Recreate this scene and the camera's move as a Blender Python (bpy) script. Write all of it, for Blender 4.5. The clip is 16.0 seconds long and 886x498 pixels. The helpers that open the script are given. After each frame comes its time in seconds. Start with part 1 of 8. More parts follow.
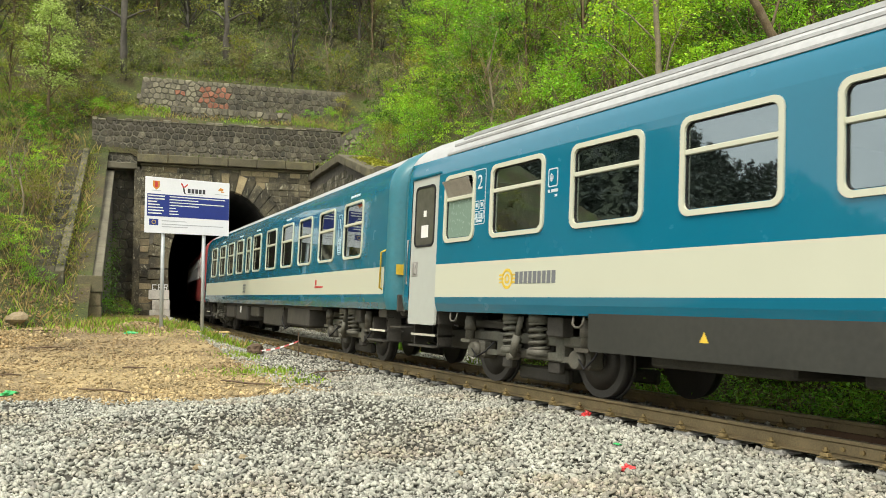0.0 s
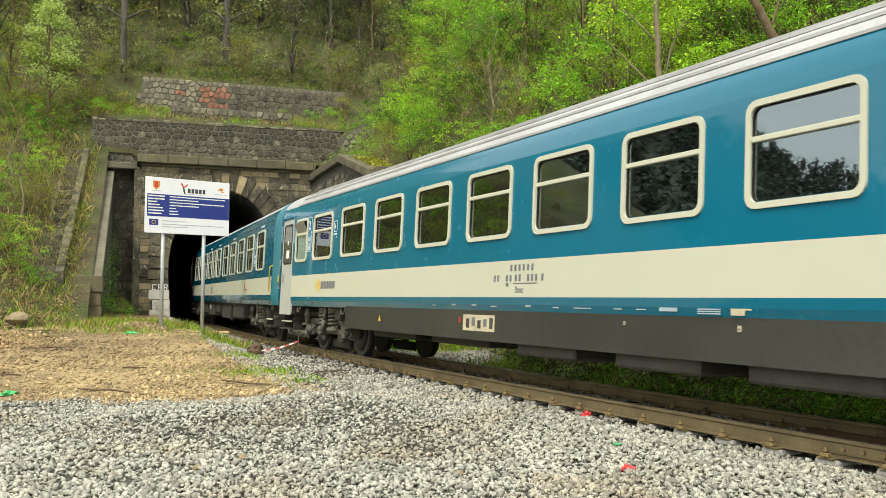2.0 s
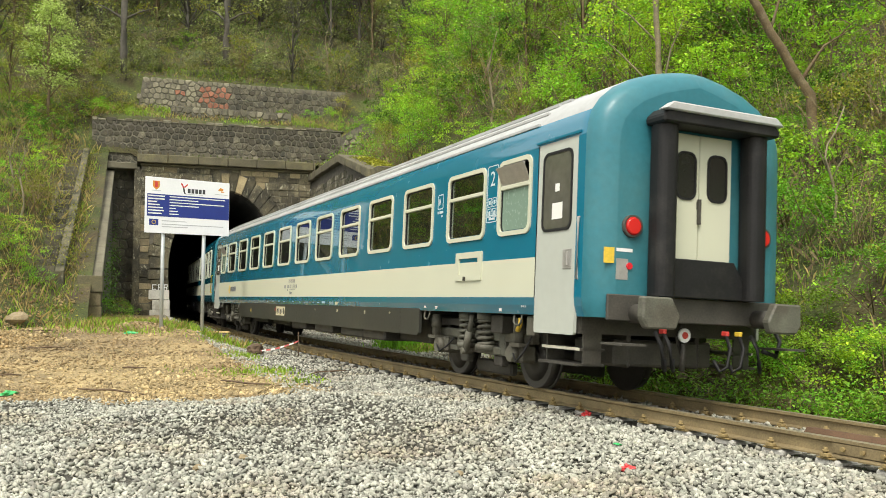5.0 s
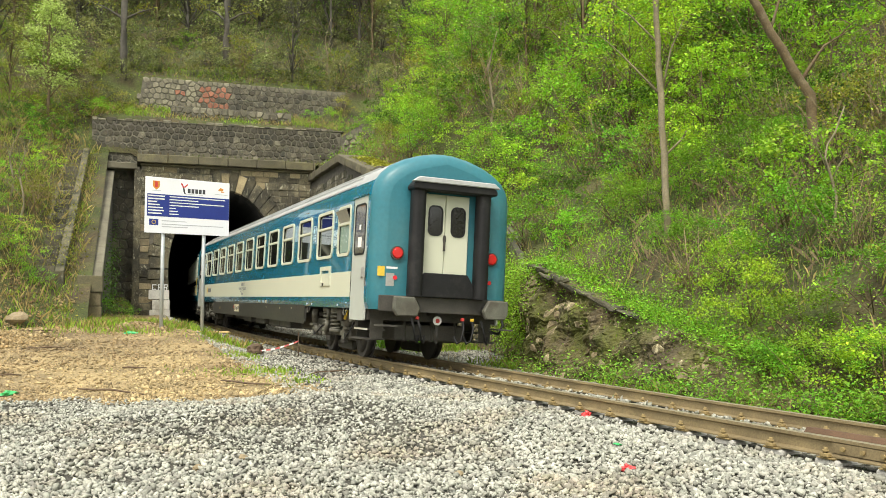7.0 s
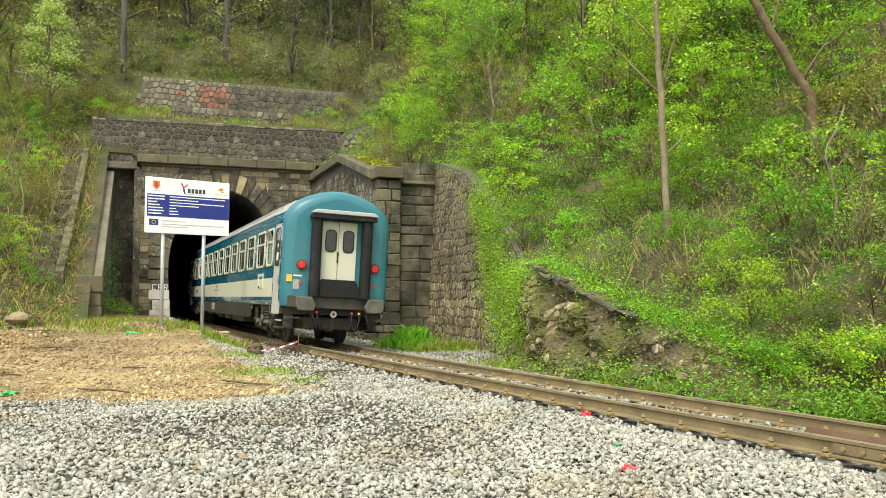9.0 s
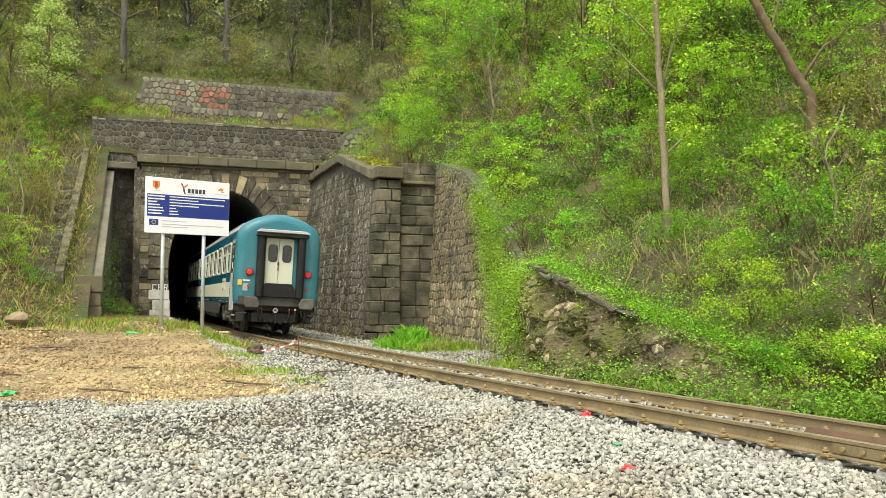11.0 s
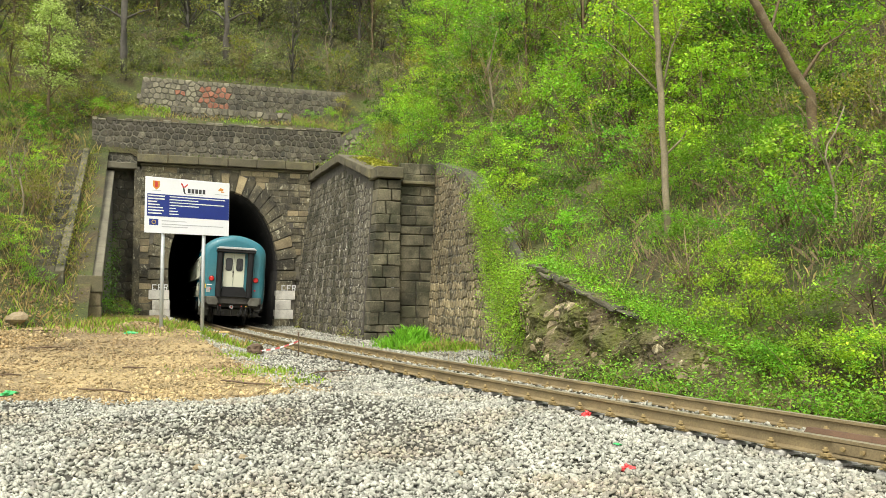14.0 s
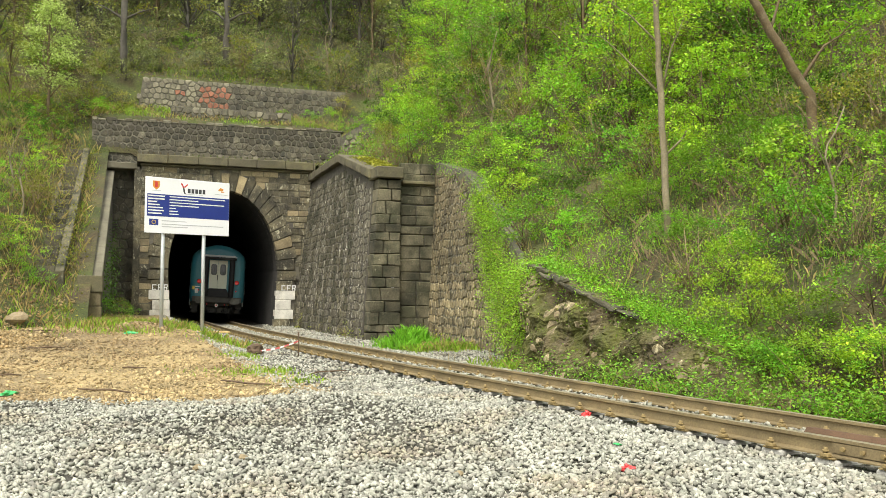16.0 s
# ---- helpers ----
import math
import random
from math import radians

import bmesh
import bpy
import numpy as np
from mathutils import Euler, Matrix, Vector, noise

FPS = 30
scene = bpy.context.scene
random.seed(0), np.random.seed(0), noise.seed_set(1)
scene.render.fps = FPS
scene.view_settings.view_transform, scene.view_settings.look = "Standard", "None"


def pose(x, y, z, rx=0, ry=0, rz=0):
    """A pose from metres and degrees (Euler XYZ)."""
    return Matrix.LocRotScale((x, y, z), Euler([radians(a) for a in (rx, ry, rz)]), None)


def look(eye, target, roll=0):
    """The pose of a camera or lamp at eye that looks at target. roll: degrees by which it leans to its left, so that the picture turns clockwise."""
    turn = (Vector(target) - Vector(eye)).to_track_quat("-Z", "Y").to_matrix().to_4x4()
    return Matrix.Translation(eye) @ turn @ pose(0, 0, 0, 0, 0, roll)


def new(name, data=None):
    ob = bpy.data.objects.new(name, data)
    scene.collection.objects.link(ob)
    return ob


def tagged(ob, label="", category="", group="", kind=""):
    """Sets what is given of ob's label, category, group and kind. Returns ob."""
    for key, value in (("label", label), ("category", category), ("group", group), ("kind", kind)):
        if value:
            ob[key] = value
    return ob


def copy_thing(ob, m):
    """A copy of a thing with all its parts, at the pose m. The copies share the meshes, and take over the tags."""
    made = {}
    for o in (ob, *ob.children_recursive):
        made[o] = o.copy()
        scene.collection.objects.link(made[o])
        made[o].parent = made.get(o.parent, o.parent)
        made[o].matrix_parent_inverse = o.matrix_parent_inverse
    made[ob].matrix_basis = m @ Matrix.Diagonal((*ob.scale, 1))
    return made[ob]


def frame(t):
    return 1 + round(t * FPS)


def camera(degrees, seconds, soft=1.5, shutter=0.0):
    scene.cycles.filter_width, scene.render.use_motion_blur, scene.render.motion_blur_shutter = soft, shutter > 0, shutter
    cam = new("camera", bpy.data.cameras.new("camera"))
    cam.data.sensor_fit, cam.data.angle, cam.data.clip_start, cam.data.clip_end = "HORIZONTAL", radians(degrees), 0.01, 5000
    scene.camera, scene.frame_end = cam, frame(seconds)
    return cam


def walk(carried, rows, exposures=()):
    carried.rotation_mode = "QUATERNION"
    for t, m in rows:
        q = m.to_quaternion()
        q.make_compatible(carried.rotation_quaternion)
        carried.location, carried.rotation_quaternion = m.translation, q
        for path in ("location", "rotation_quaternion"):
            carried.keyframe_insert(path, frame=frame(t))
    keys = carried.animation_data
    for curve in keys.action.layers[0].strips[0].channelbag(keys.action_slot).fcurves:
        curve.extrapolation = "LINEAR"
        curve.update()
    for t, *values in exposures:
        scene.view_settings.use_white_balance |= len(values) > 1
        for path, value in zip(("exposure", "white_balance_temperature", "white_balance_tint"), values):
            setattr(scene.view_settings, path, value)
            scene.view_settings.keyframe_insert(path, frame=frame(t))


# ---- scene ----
# ---------------------------------------------------------------- camera: stands still beside the track
cam = camera(53.33, 16.0, soft=0.65, shutter=0.15)
STAND = pose(0, 0, 1.275, 93.152, 0, 0) @ pose(0, 0, 0, 0, 0, 0.19)
walk(cam, [(0.0, STAND), (16.0, STAND)], exposures=[(0.0, 0.29), (4.0, 0.32), (7.0, 0.45), (9.0, 0.48), (16.0, 0.50)])

# ---------------------------------------------------------------- light: bright overcast spring day
world = bpy.data.worlds.new("sky")
scene.world = world
world.use_nodes = True
wn = world.node_tree
sky = wn.nodes.new("ShaderNodeTexSky")
sky.sky_type = 'NISHITA'
sky.sun_disc = False
sky.sun_elevation, sky.sun_rotation = radians(52), radians(200)
sky.air_density, sky.dust_density, sky.ozone_density = 1.0, 4.0, 1.0
soften = wn.nodes.new("ShaderNodeMixRGB")          # cloud veil: pulls the clear blue towards white
soften.inputs[0].default_value = 0.62
soften.inputs[2].default_value = (11.0, 10.9, 9.9, 1)
wn.links.new(sky.outputs[0], soften.inputs[1])
bg = wn.nodes["Background"]
wn.links.new(soften.outputs[0], bg.inputs[0])
bg.inputs[1].default_value = 0.15

sun = new("sun", bpy.data.lights.new("sun", "SUN"))
sun.data.energy, sun.data.angle, sun.data.color = 2.4, radians(18), (1.0, 0.95, 0.85)
sun.matrix_basis = look((-9, -30, 52), (0, 0, 0))

# ---------------------------------------------------------------- the curved track's line
HD, K0, K1, CANT = -0.4881, 0.00392, -0.0000115, 0.0457
S_GRID = np.arange(-60.0, 160.05, 0.1)
_th = HD + K0 * S_GRID + K1 * S_GRID ** 2 / 2
_x = np.concatenate([[0], np.cumsum((np.sin(_th)[1:] + np.sin(_th)[:-1]) * 0.05)])
_y = np.concatenate([[0], np.cumsum((np.cos(_th)[1:] + np.cos(_th)[:-1]) * 0.05)])
_i0 = int(np.argmin(abs(S_GRID)))
LINE_X, LINE_Y = _x - _x[_i0] + 5.937, _y - _y[_i0] + 5.0


def line(s):
    """Track centre at s metres: x, y, heading."""
    return float(np.interp(s, S_GRID, LINE_X)), float(np.interp(s, S_GRID, LINE_Y)), float(np.interp(s, S_GRID, _th))


def on_track(s, w=0.0, z=0.0):
    x, y, t = line(s)
    r = w * math.cos(CANT) + z * math.sin(CANT)
    return Vector((x + r * math.cos(t), y - r * math.sin(t), z * math.cos(CANT) - w * math.sin(CANT)))


def vehicle_pose(s, rear=3.55, front=22.55):
    """Pose of a vehicle whose rear end is at s, riding on two bogies: +Y ahead, +X right."""
    xa, ya, _ = line(s + rear)
    xb, yb, _ = line(s + front)
    d = Vector((xb - xa, yb - ya)).normalized()
    c, q = math.cos(CANT), math.sin(CANT)
    m = Matrix.Identity(4)
    m.col[0] = (d.y * c, -d.x * c, -q, 0)
    m.col[1] = (d.x, d.y, 0, 0)
    m.col[2] = (d.y * q, -d.x * q, c, 0)
    m.col[3] = (xa - d.x * rear, ya - d.y * rear, 0, 1)
    return m


# portal frame: u to the right, v into the hill, origin on the track
PX, PY, PT = line(41.5)
PORTAL = Matrix.Translation((PX, PY, 0)) @ Matrix.Rotation(-PT, 4, 'Z')


def uv_of(x, y):
    c, q = math.cos(PT), math.sin(PT)
    dx, dy = x - PX, y - PY
    return dx * c - dy * q, dx * q + dy * c


def xy_of(u, v):
    p = PORTAL @ Vector((u, v, 0))
    return p.x, p.y


# ---------------------------------------------------------------- small builders
def obj(name, bm, mat, parent=None, label="", smooth=False, m=None):
    me = bpy.data.meshes.new(name)
    bm.to_mesh(me)
    bm.free()
    if smooth:
        me.polygons.foreach_set("use_smooth", [True] * len(me.polygons))
    for a in (mat if isinstance(mat, (list, tuple)) else [mat]):
        me.materials.append(a)
    ob = new(name, me)
    if parent is not None:
        ob.parent = parent
    if m is not None:
        ob.matrix_basis = m
    if label:
        ob["label"] = label
    return ob


def part(name, bm, mat, parent, label="", smooth=False):
    return obj(name, bm, mat, parent, label, smooth)


def from_np(name, verts, faces, mat, parent=None, smooth=False, m=None):
    """A mesh from arrays: verts (n,3), faces (k,3) or (k,4)."""
    me = bpy.data.meshes.new(name)
    verts, faces = np.asarray(verts, dtype=np.float32), np.asarray(faces, dtype=np.int32)
    k = faces.shape[1]
    me.vertices.add(len(verts))
    me.vertices.foreach_set("co", verts.ravel())
    me.loops.add(faces.size)
    me.loops.foreach_set("vertex_index", faces.ravel())
    me.polygons.add(len(faces))
    me.polygons.foreach_set("loop_start", np.arange(0, faces.size, k, dtype=np.int32))
    me.update(calc_edges=True)
    if smooth:
        me.polygons.foreach_set("use_smooth", [True] * len(faces))
    for a in (mat if isinstance(mat, (list, tuple)) else [mat]):
        me.materials.append(a)
    ob = new(name, me)
    if parent is not None:
        ob.parent = parent
    if m is not None:
        ob.matrix_basis = m
    return ob


def box(bm, x0, x1, y0, y1, z0, z1, m=None, mat=0):
    (x0, x1), (y0, y1), (z0, z1) = sorted((x0, x1)), sorted((y0, y1)), sorted((z0, z1))
    vs = [bm.verts.new((x, y, z)) for x in (x0, x1) for y in (y0, y1) for z in (z0, z1)]
    if m is not None:
        for w in vs:
            w.co = m @ w.co
    fs = [bm.faces.new([vs[i] for i in f]) for f in ((0, 1, 3, 2), (4, 6, 7, 5), (0, 4, 5, 1), (2, 3, 7, 6), (0, 2, 6, 4), (1, 5, 7, 3))]
    for f in fs:
        f.material_index = mat
    return vs


def bevel(bm, w=0.01, seg=1):
    bmesh.ops.bevel(bm, geom=list(bm.edges), offset=w, segments=seg, affect='EDGES', clamp_overlap=True)
    return bm


def tube(bm, a, b, r0, r1=None, seg=10, caps=True):
    """A round bar from a to b."""
    a, b = Vector(a), Vector(b)
    r1 = r0 if r1 is None else r1
    q = (b - a).to_track_quat('Z', 'Y')
    rings = []
    for p, r in ((a, r0), (b, r1)):
        rings.append([bm.verts.new(p + q @ Vector((r * math.cos(k * math.tau / seg), r * math.sin(k * math.tau / seg), 0))) for k in range(seg)])
    for k in range(seg):
        bm.faces.new((rings[0][k], rings[0][(k + 1) % seg], rings[1][(k + 1) % seg], rings[1][k])).smooth = True
    if caps:
        bm.faces.new(rings[0][::-1])
        bm.faces.new(rings[1])
    return rings


def pipe(bm, pts, radii, seg=8):
    """A bent bar through points with a radius for each."""
    pts = [Vector(p) for p in pts]
    if not isinstance(radii, (list, tuple)):
        radii = [radii] * len(pts)
    last = None
    for i, p in enumerate(pts):
        d = (pts[min(i + 1, len(pts) - 1)] - pts[max(i - 1, 0)]).normalized()
        q = d.to_track_quat('Z', 'Y')
        ring = [bm.verts.new(p + q @ Vector((radii[i] * math.cos(k * math.tau / seg), radii[i] * math.sin(k * math.tau / seg), 0))) for k in range(seg)]
        if last:
            for k in range(seg):
                bm.faces.new((last[k], last[(k + 1) % seg], ring[(k + 1) % seg], ring[k])).smooth = True
        else:
            bm.faces.new(ring[::-1])
        last = ring
    bm.faces.new(last)


def rounded(w, h, r, seg=4):
    """Outline of a rounded rectangle about the origin, as (x, y) points."""
    out = []
    for cx, cy, a in ((w / 2 - r, h / 2 - r, 0), (-w / 2 + r, h / 2 - r, 90), (-w / 2 + r, -h / 2 + r, 180), (w / 2 - r, -h / 2 + r, 270)):
        for k in range(seg + 1):
            t = radians(a + 90 * k / seg)
            out.append((cx + r * math.cos(t), cy + r * math.sin(t)))
    return out


def slab(bm, outline, d0, d1, place):
    """Extrudes an outline between depths d0 and d1; place(x, y, d) gives the point."""
    a = [bm.verts.new(place(x, y, d0)) for x, y in outline]
    b = [bm.verts.new(place(x, y, d1)) for x, y in outline]
    n = len(outline)
    for k in range(n):
        bm.faces.new((a[k], a[(k + 1) % n], b[(k + 1) % n], b[k]))
    bm.faces.new(a[::-1])
    bm.faces.new(b)


def ring_slab(bm, outer, inner, d0, d1, place):
    """A frame between two outlines of equal length."""
    n = len(outer)
    L = [[bm.verts.new(place(x, y, d)) for x, y in o] for o in (outer, inner) for d in (d0, d1)]
    oa, ob_, ia, ib = L
    for k in range(n):
        j = (k + 1) % n
        bm.faces.new((oa[k], oa[j], ob_[j], ob_[k]))
        bm.faces.new((ia[j], ia[k], ib[k], ib[j]))
        bm.faces.new((ob_[k], ob_[j], ib[j], ib[k]))
        bm.faces.new((oa[j], oa[k], ia[k], ia[j]))


def knocked(bm, amount=0.012, seed=0.0):
    """Knocks the edges of a dressed stone about."""
    for w in bm.verts:
        c = w.co * 4.0 + Vector((seed, seed * 1.7, seed * 0.6))
        w.co += Vector((fnoise(c.x, c.y, c.z), fnoise(c.y + 9, c.z, c.x), fnoise(c.z, c.x + 5, c.y))) * amount * 2
    return bm


def empty(name, m=None):
    e = new(name)
    e.empty_display_size = 0.2
    if m is not None:
        e.matrix_basis = m
    return e


def fnoise(x, y, z=0.0):
    return noise.noise(Vector((x, y, z)))


# ---------------------------------------------------------------- materials
def material(name, base, rough=0.8, metal=0.0, vary=0.25, scale=6.0, fine=60.0, bump=0.3, dist=0.01, tint=None, tint_at=0.55,
             streak=None, object_random=0.0, island=0.0, coords="Object", spec=0.5, coat=0.0, transl=None, hue=0.0, fleck=None, fleck_at=0.62):
    """Procedural surface: base colour with variation at two scales, optional second colour in patches, and fine relief."""
    mat = bpy.data.materials.new(name)
    mat.use_nodes = True
    nt = mat.node_tree
    N, Lk = nt.nodes, nt.links
    p = N["Principled BSDF"]
    tc = N.new("ShaderNodeTexCoord")
    big = N.new("ShaderNodeTexNoise")
    big.inputs["Scale"].default_value, big.inputs["Detail"].default_value = scale, 6
    small = N.new("ShaderNodeTexNoise")
    small.inputs["Scale"].default_value, small.inputs["Detail"].default_value = fine, 5
    for t in (big, small):
        Lk.new(tc.outputs[coords], t.inputs["Vector"])
    add = N.new("ShaderNodeMath")
    add.operation = 'ADD'
    Lk.new(big.outputs[0], add.inputs[0])
    Lk.new(small.outputs[0], add.inputs[1])
    rng = N.new("ShaderNodeMapRange")
    rng.inputs[1].default_value, rng.inputs[2].default_value = 0.7, 1.3
    rng.inputs[3].default_value, rng.inputs[4].default_value = 1 - vary, 1 + vary
    Lk.new(add.outputs[0], rng.inputs[0])
    col = N.new("ShaderNodeRGB")
    col.outputs[0].default_value = (*base, 1)
    out = col.outputs[0]
    if tint:
        tn = N.new("ShaderNodeTexNoise")
        tn.inputs["Scale"].default_value, tn.inputs["Detail"].default_value = scale * 0.6, 8
        tn.inputs["Roughness"].default_value = 0.65
        Lk.new(tc.outputs[coords], tn.inputs["Vector"])
        tr = N.new("ShaderNodeMapRange")
        tr.inputs[1].default_value, tr.inputs[2].default_value = tint_at - 0.08, tint_at + 0.08
        Lk.new(tn.outputs[0], tr.inputs[0])
        mx = N.new("ShaderNodeMixRGB")
        mx.inputs[2].default_value = (*tint, 1)
        Lk.new(tr.outputs[0], mx.inputs[0])
        Lk.new(out, mx.inputs[1])
        out = mx.outputs[0]
    if streak:                                              # lime runs down the face
        mp = N.new("ShaderNodeMapping")
        mp.inputs["Scale"].default_value = (2.6, 2.6, 0.26)
        Lk.new(tc.outputs[coords], mp.inputs[0])
        sn = N.new("ShaderNodeTexNoise")
        sn.inputs["Scale"].default_value, sn.inputs["Detail"].default_value = 1.6, 7
        sn.inputs["Roughness"].default_value = 0.7
        Lk.new(mp.outputs[0], sn.inputs["Vector"])
        sr = N.new("ShaderNodeMapRange")
        sr.inputs[1].default_value, sr.inputs[2].default_value = 0.53, 0.66
        Lk.new(sn.outputs[0], sr.inputs[0])
        sm = N.new("ShaderNodeMixRGB")
        sm.inputs[2].default_value = (*streak, 1)
        Lk.new(sr.outputs[0], sm.inputs[0])
        Lk.new(out, sm.inputs[1])
        out = sm.outputs[0]
    if fleck:                                               # lime and lichen flecks, drawn out downwards
        fm = N.new("ShaderNodeMapping")
        fm.inputs["Scale"].default_value = (1.0, 1.0, 0.45)
        Lk.new(tc.outputs[coords], fm.inputs[0])
        fn = N.new("ShaderNodeTexNoise")
        fn.inputs["Scale"].default_value, fn.inputs["Detail"].default_value = 7.0, 9
        fn.inputs["Roughness"].default_value = 0.75
        Lk.new(fm.outputs[0], fn.inputs["Vector"])
        fr = N.new("ShaderNodeMapRange")
        fr.inputs[1].default_value, fr.inputs[2].default_value = fleck_at, fleck_at + 0.07
        Lk.new(fn.outputs[0], fr.inputs[0])
        fx = N.new("ShaderNodeMixRGB")
        fx.inputs[2].default_value = (*fleck, 1)
        Lk.new(fr.outputs[0], fx.inputs[0])
        Lk.new(out, fx.inputs[1])
        out = fx.outputs[0]
    fac = rng.outputs[0]
    for amount, src, sock in ((object_random, "ShaderNodeObjectInfo", "Random"), (island, "ShaderNodeNewGeometry", "Random Per Island")):
        if amount:
            s_ = N.new(src)
            r_ = N.new("ShaderNodeMapRange")
            r_.inputs[3].default_value, r_.inputs[4].default_value = 1 - amount, 1 + amount
            Lk.new(s_.outputs[sock], r_.inputs[0])
            m_ = N.new("ShaderNodeMath")
            m_.operation = 'MULTIPLY'
            Lk.new(fac, m_.inputs[0])
            Lk.new(r_.outputs[0], m_.inputs[1])
            fac = m_.outputs[0]
            if hue:
                h_ = N.new("ShaderNodeHueSaturation")
                hr = N.new("ShaderNodeMapRange")
                hr.inputs[3].default_value, hr.inputs[4].default_value = 0.5 - hue, 0.5 + hue
                mm = N.new("ShaderNodeMath")
                mm.operation = 'FRACT'
                m7 = N.new("ShaderNodeMath")
                m7.operation = 'MULTIPLY'
                m7.inputs[1].default_value = 7.31
                Lk.new(s_.outputs[sock], m7.inputs[0])
                Lk.new(m7.outputs[0], mm.inputs[0])
                Lk.new(mm.outputs[0], hr.inputs[0])
                Lk.new(hr.outputs[0], h_.inputs["Hue"])
                Lk.new(out, h_.inputs["Color"])
                out = h_.outputs[0]
    vm = N.new("ShaderNodeVectorMath")
    vm.operation = 'SCALE'
    Lk.new(out, vm.inputs[0])
    Lk.new(fac, vm.inputs["Scale"])
    Lk.new(vm.outputs[0], p.inputs["Base Color"])
    rr = N.new("ShaderNodeMapRange")
    rr.inputs[3].default_value, rr.inputs[4].default_value = max(0, rough - 0.1), min(1, rough + 0.1)
    Lk.new(small.outputs[0], rr.inputs[0])
    Lk.new(rr.outputs[0], p.inputs["Roughness"])
    p.inputs["Metallic"].default_value = metal
    p.inputs["Specular IOR Level"].default_value = spec
    p.inputs["Coat Weight"].default_value = coat
    if bump:
        b = N.new("ShaderNodeBump")
        b.inputs["Strength"].default_value, b.inputs["Distance"].default_value = bump, dist
        Lk.new(add.outputs[0], b.inputs["Height"])
        Lk.new(b.outputs[0], p.inputs["Normal"])
    if transl:
        tb = N.new("ShaderNodeBsdfTranslucent")
        Lk.new(vm.outputs[0], tb.inputs[0])
        ms = N.new("ShaderNodeMixShader")
        ms.inputs[0].default_value = transl
        Lk.new(p.outputs[0], ms.inputs[1])
        Lk.new(tb.outputs[0], ms.inputs[2])
        Lk.new(ms.outputs[0], N["Material Output"].inputs[0])
    return mat


M_SOIL = material("hill_soil", (0.080, 0.062, 0.030), 0.95, vary=0.55, scale=0.8, fine=14, bump=0.9, dist=0.08, tint=(0.062, 0.078, 0.017), tint_at=0.48)
M_GROUND = material("trodden_earth", (0.35, 0.265, 0.125), 0.95, vary=0.5, scale=0.45, fine=16, bump=0.9, dist=0.06, tint=(0.21, 0.155, 0.08), tint_at=0.52)
# bed under the stones: shade of the gaps between them is in its colour
M_BALLAST_SHADE = material("shaded_ballast_bed", (0.060, 0.056, 0.042), 0.9, vary=0.6, scale=1.5, fine=22, bump=1.0, dist=0.05)
M_STONES = material("crushed_stone", (0.345, 0.345, 0.285), 0.85, vary=0.22, scale=1.2, fine=70, bump=0.3, dist=0.004, island=0.42, hue=0.025, tint=(0.32, 0.29, 0.215), tint_at=0.57)
M_CHIPS = material("bark_and_earth_chips", (0.43, 0.335, 0.17), 0.95, vary=0.3, scale=0.5, fine=50, bump=0.3, dist=0.005, island=0.5, tint=(0.25, 0.18, 0.09), tint_at=0.5)
M_SPOIL = material("loose_brown_spoil", (0.27, 0.185, 0.080), 0.95, vary=0.35, scale=1.0, fine=50, bump=0.3, dist=0.005, island=0.5, tint=(0.36, 0.28, 0.14), tint_at=0.55)
M_RUBBLE = material("dark_rubble_stone", (0.098, 0.088, 0.060), 0.9, vary=0.35, scale=2.5, fine=30, bump=0.6, dist=0.02, object_random=0.4, tint=(0.06, 0.06, 0.045), tint_at=0.56, fleck=(0.26, 0.245, 0.18), fleck_at=0.57)
M_RUBBLE_L = material("pale_rubble_stone", (0.21, 0.195, 0.135), 0.9, vary=0.35, scale=2.5, fine=30, bump=0.6, dist=0.02, object_random=0.4, tint=(0.13, 0.115, 0.09), tint_at=0.55)
M_RUBBLE_S = material("streaked_rubble_stone", (0.125, 0.113, 0.078), 0.9, vary=0.35, scale=2.5, fine=30, bump=0.6, dist=0.02, object_random=0.35, tint=(0.055, 0.052, 0.04), tint_at=0.56, streak=(0.29, 0.27, 0.20), fleck=(0.55, 0.53, 0.44), fleck_at=0.56)
M_RUBBLE_B = material("brown_streaked_stone", (0.25, 0.205, 0.110), 0.9, vary=0.4, scale=2.5, fine=30, bump=0.8, dist=0.025, object_random=0.35, tint=(0.085, 0.075, 0.046), tint_at=0.54, fleck=(0.40, 0.35, 0.22), fleck_at=0.53)
M_RUBBLE_R = material("reddish_rubble_stone", (0.27, 0.12, 0.075), 0.9, vary=0.3, scale=2.5, fine=30, bump=0.6, dist=0.02, object_random=0.35)
M_RUBBLE_P = material("sooty_pillar_stone", (0.125, 0.112, 0.070), 0.92, vary=0.45, scale=1.8, fine=22, bump=0.9, dist=0.03, object_random=0.35, tint=(0.05, 0.05, 0.028), tint_at=0.5, fleck=(0.24, 0.22, 0.15), fleck_at=0.60)
M_ASHLAR = material("sooty_ashlar", (0.150, 0.132, 0.080), 0.92, vary=0.5, scale=1.5, fine=18, bump=0.9, dist=0.03, object_random=0.5, tint=(0.06, 0.055, 0.038), tint_at=0.5, fleck=(0.36, 0.34, 0.24), fleck_at=0.56)
M_ASHLAR_L = material("pale_ashlar", (0.27, 0.22, 0.125), 0.92, vary=0.4, scale=1.8, fine=25, bump=0.5, dist=0.015, object_random=0.3, tint=(0.22, 0.18, 0.11), tint_at=0.55)
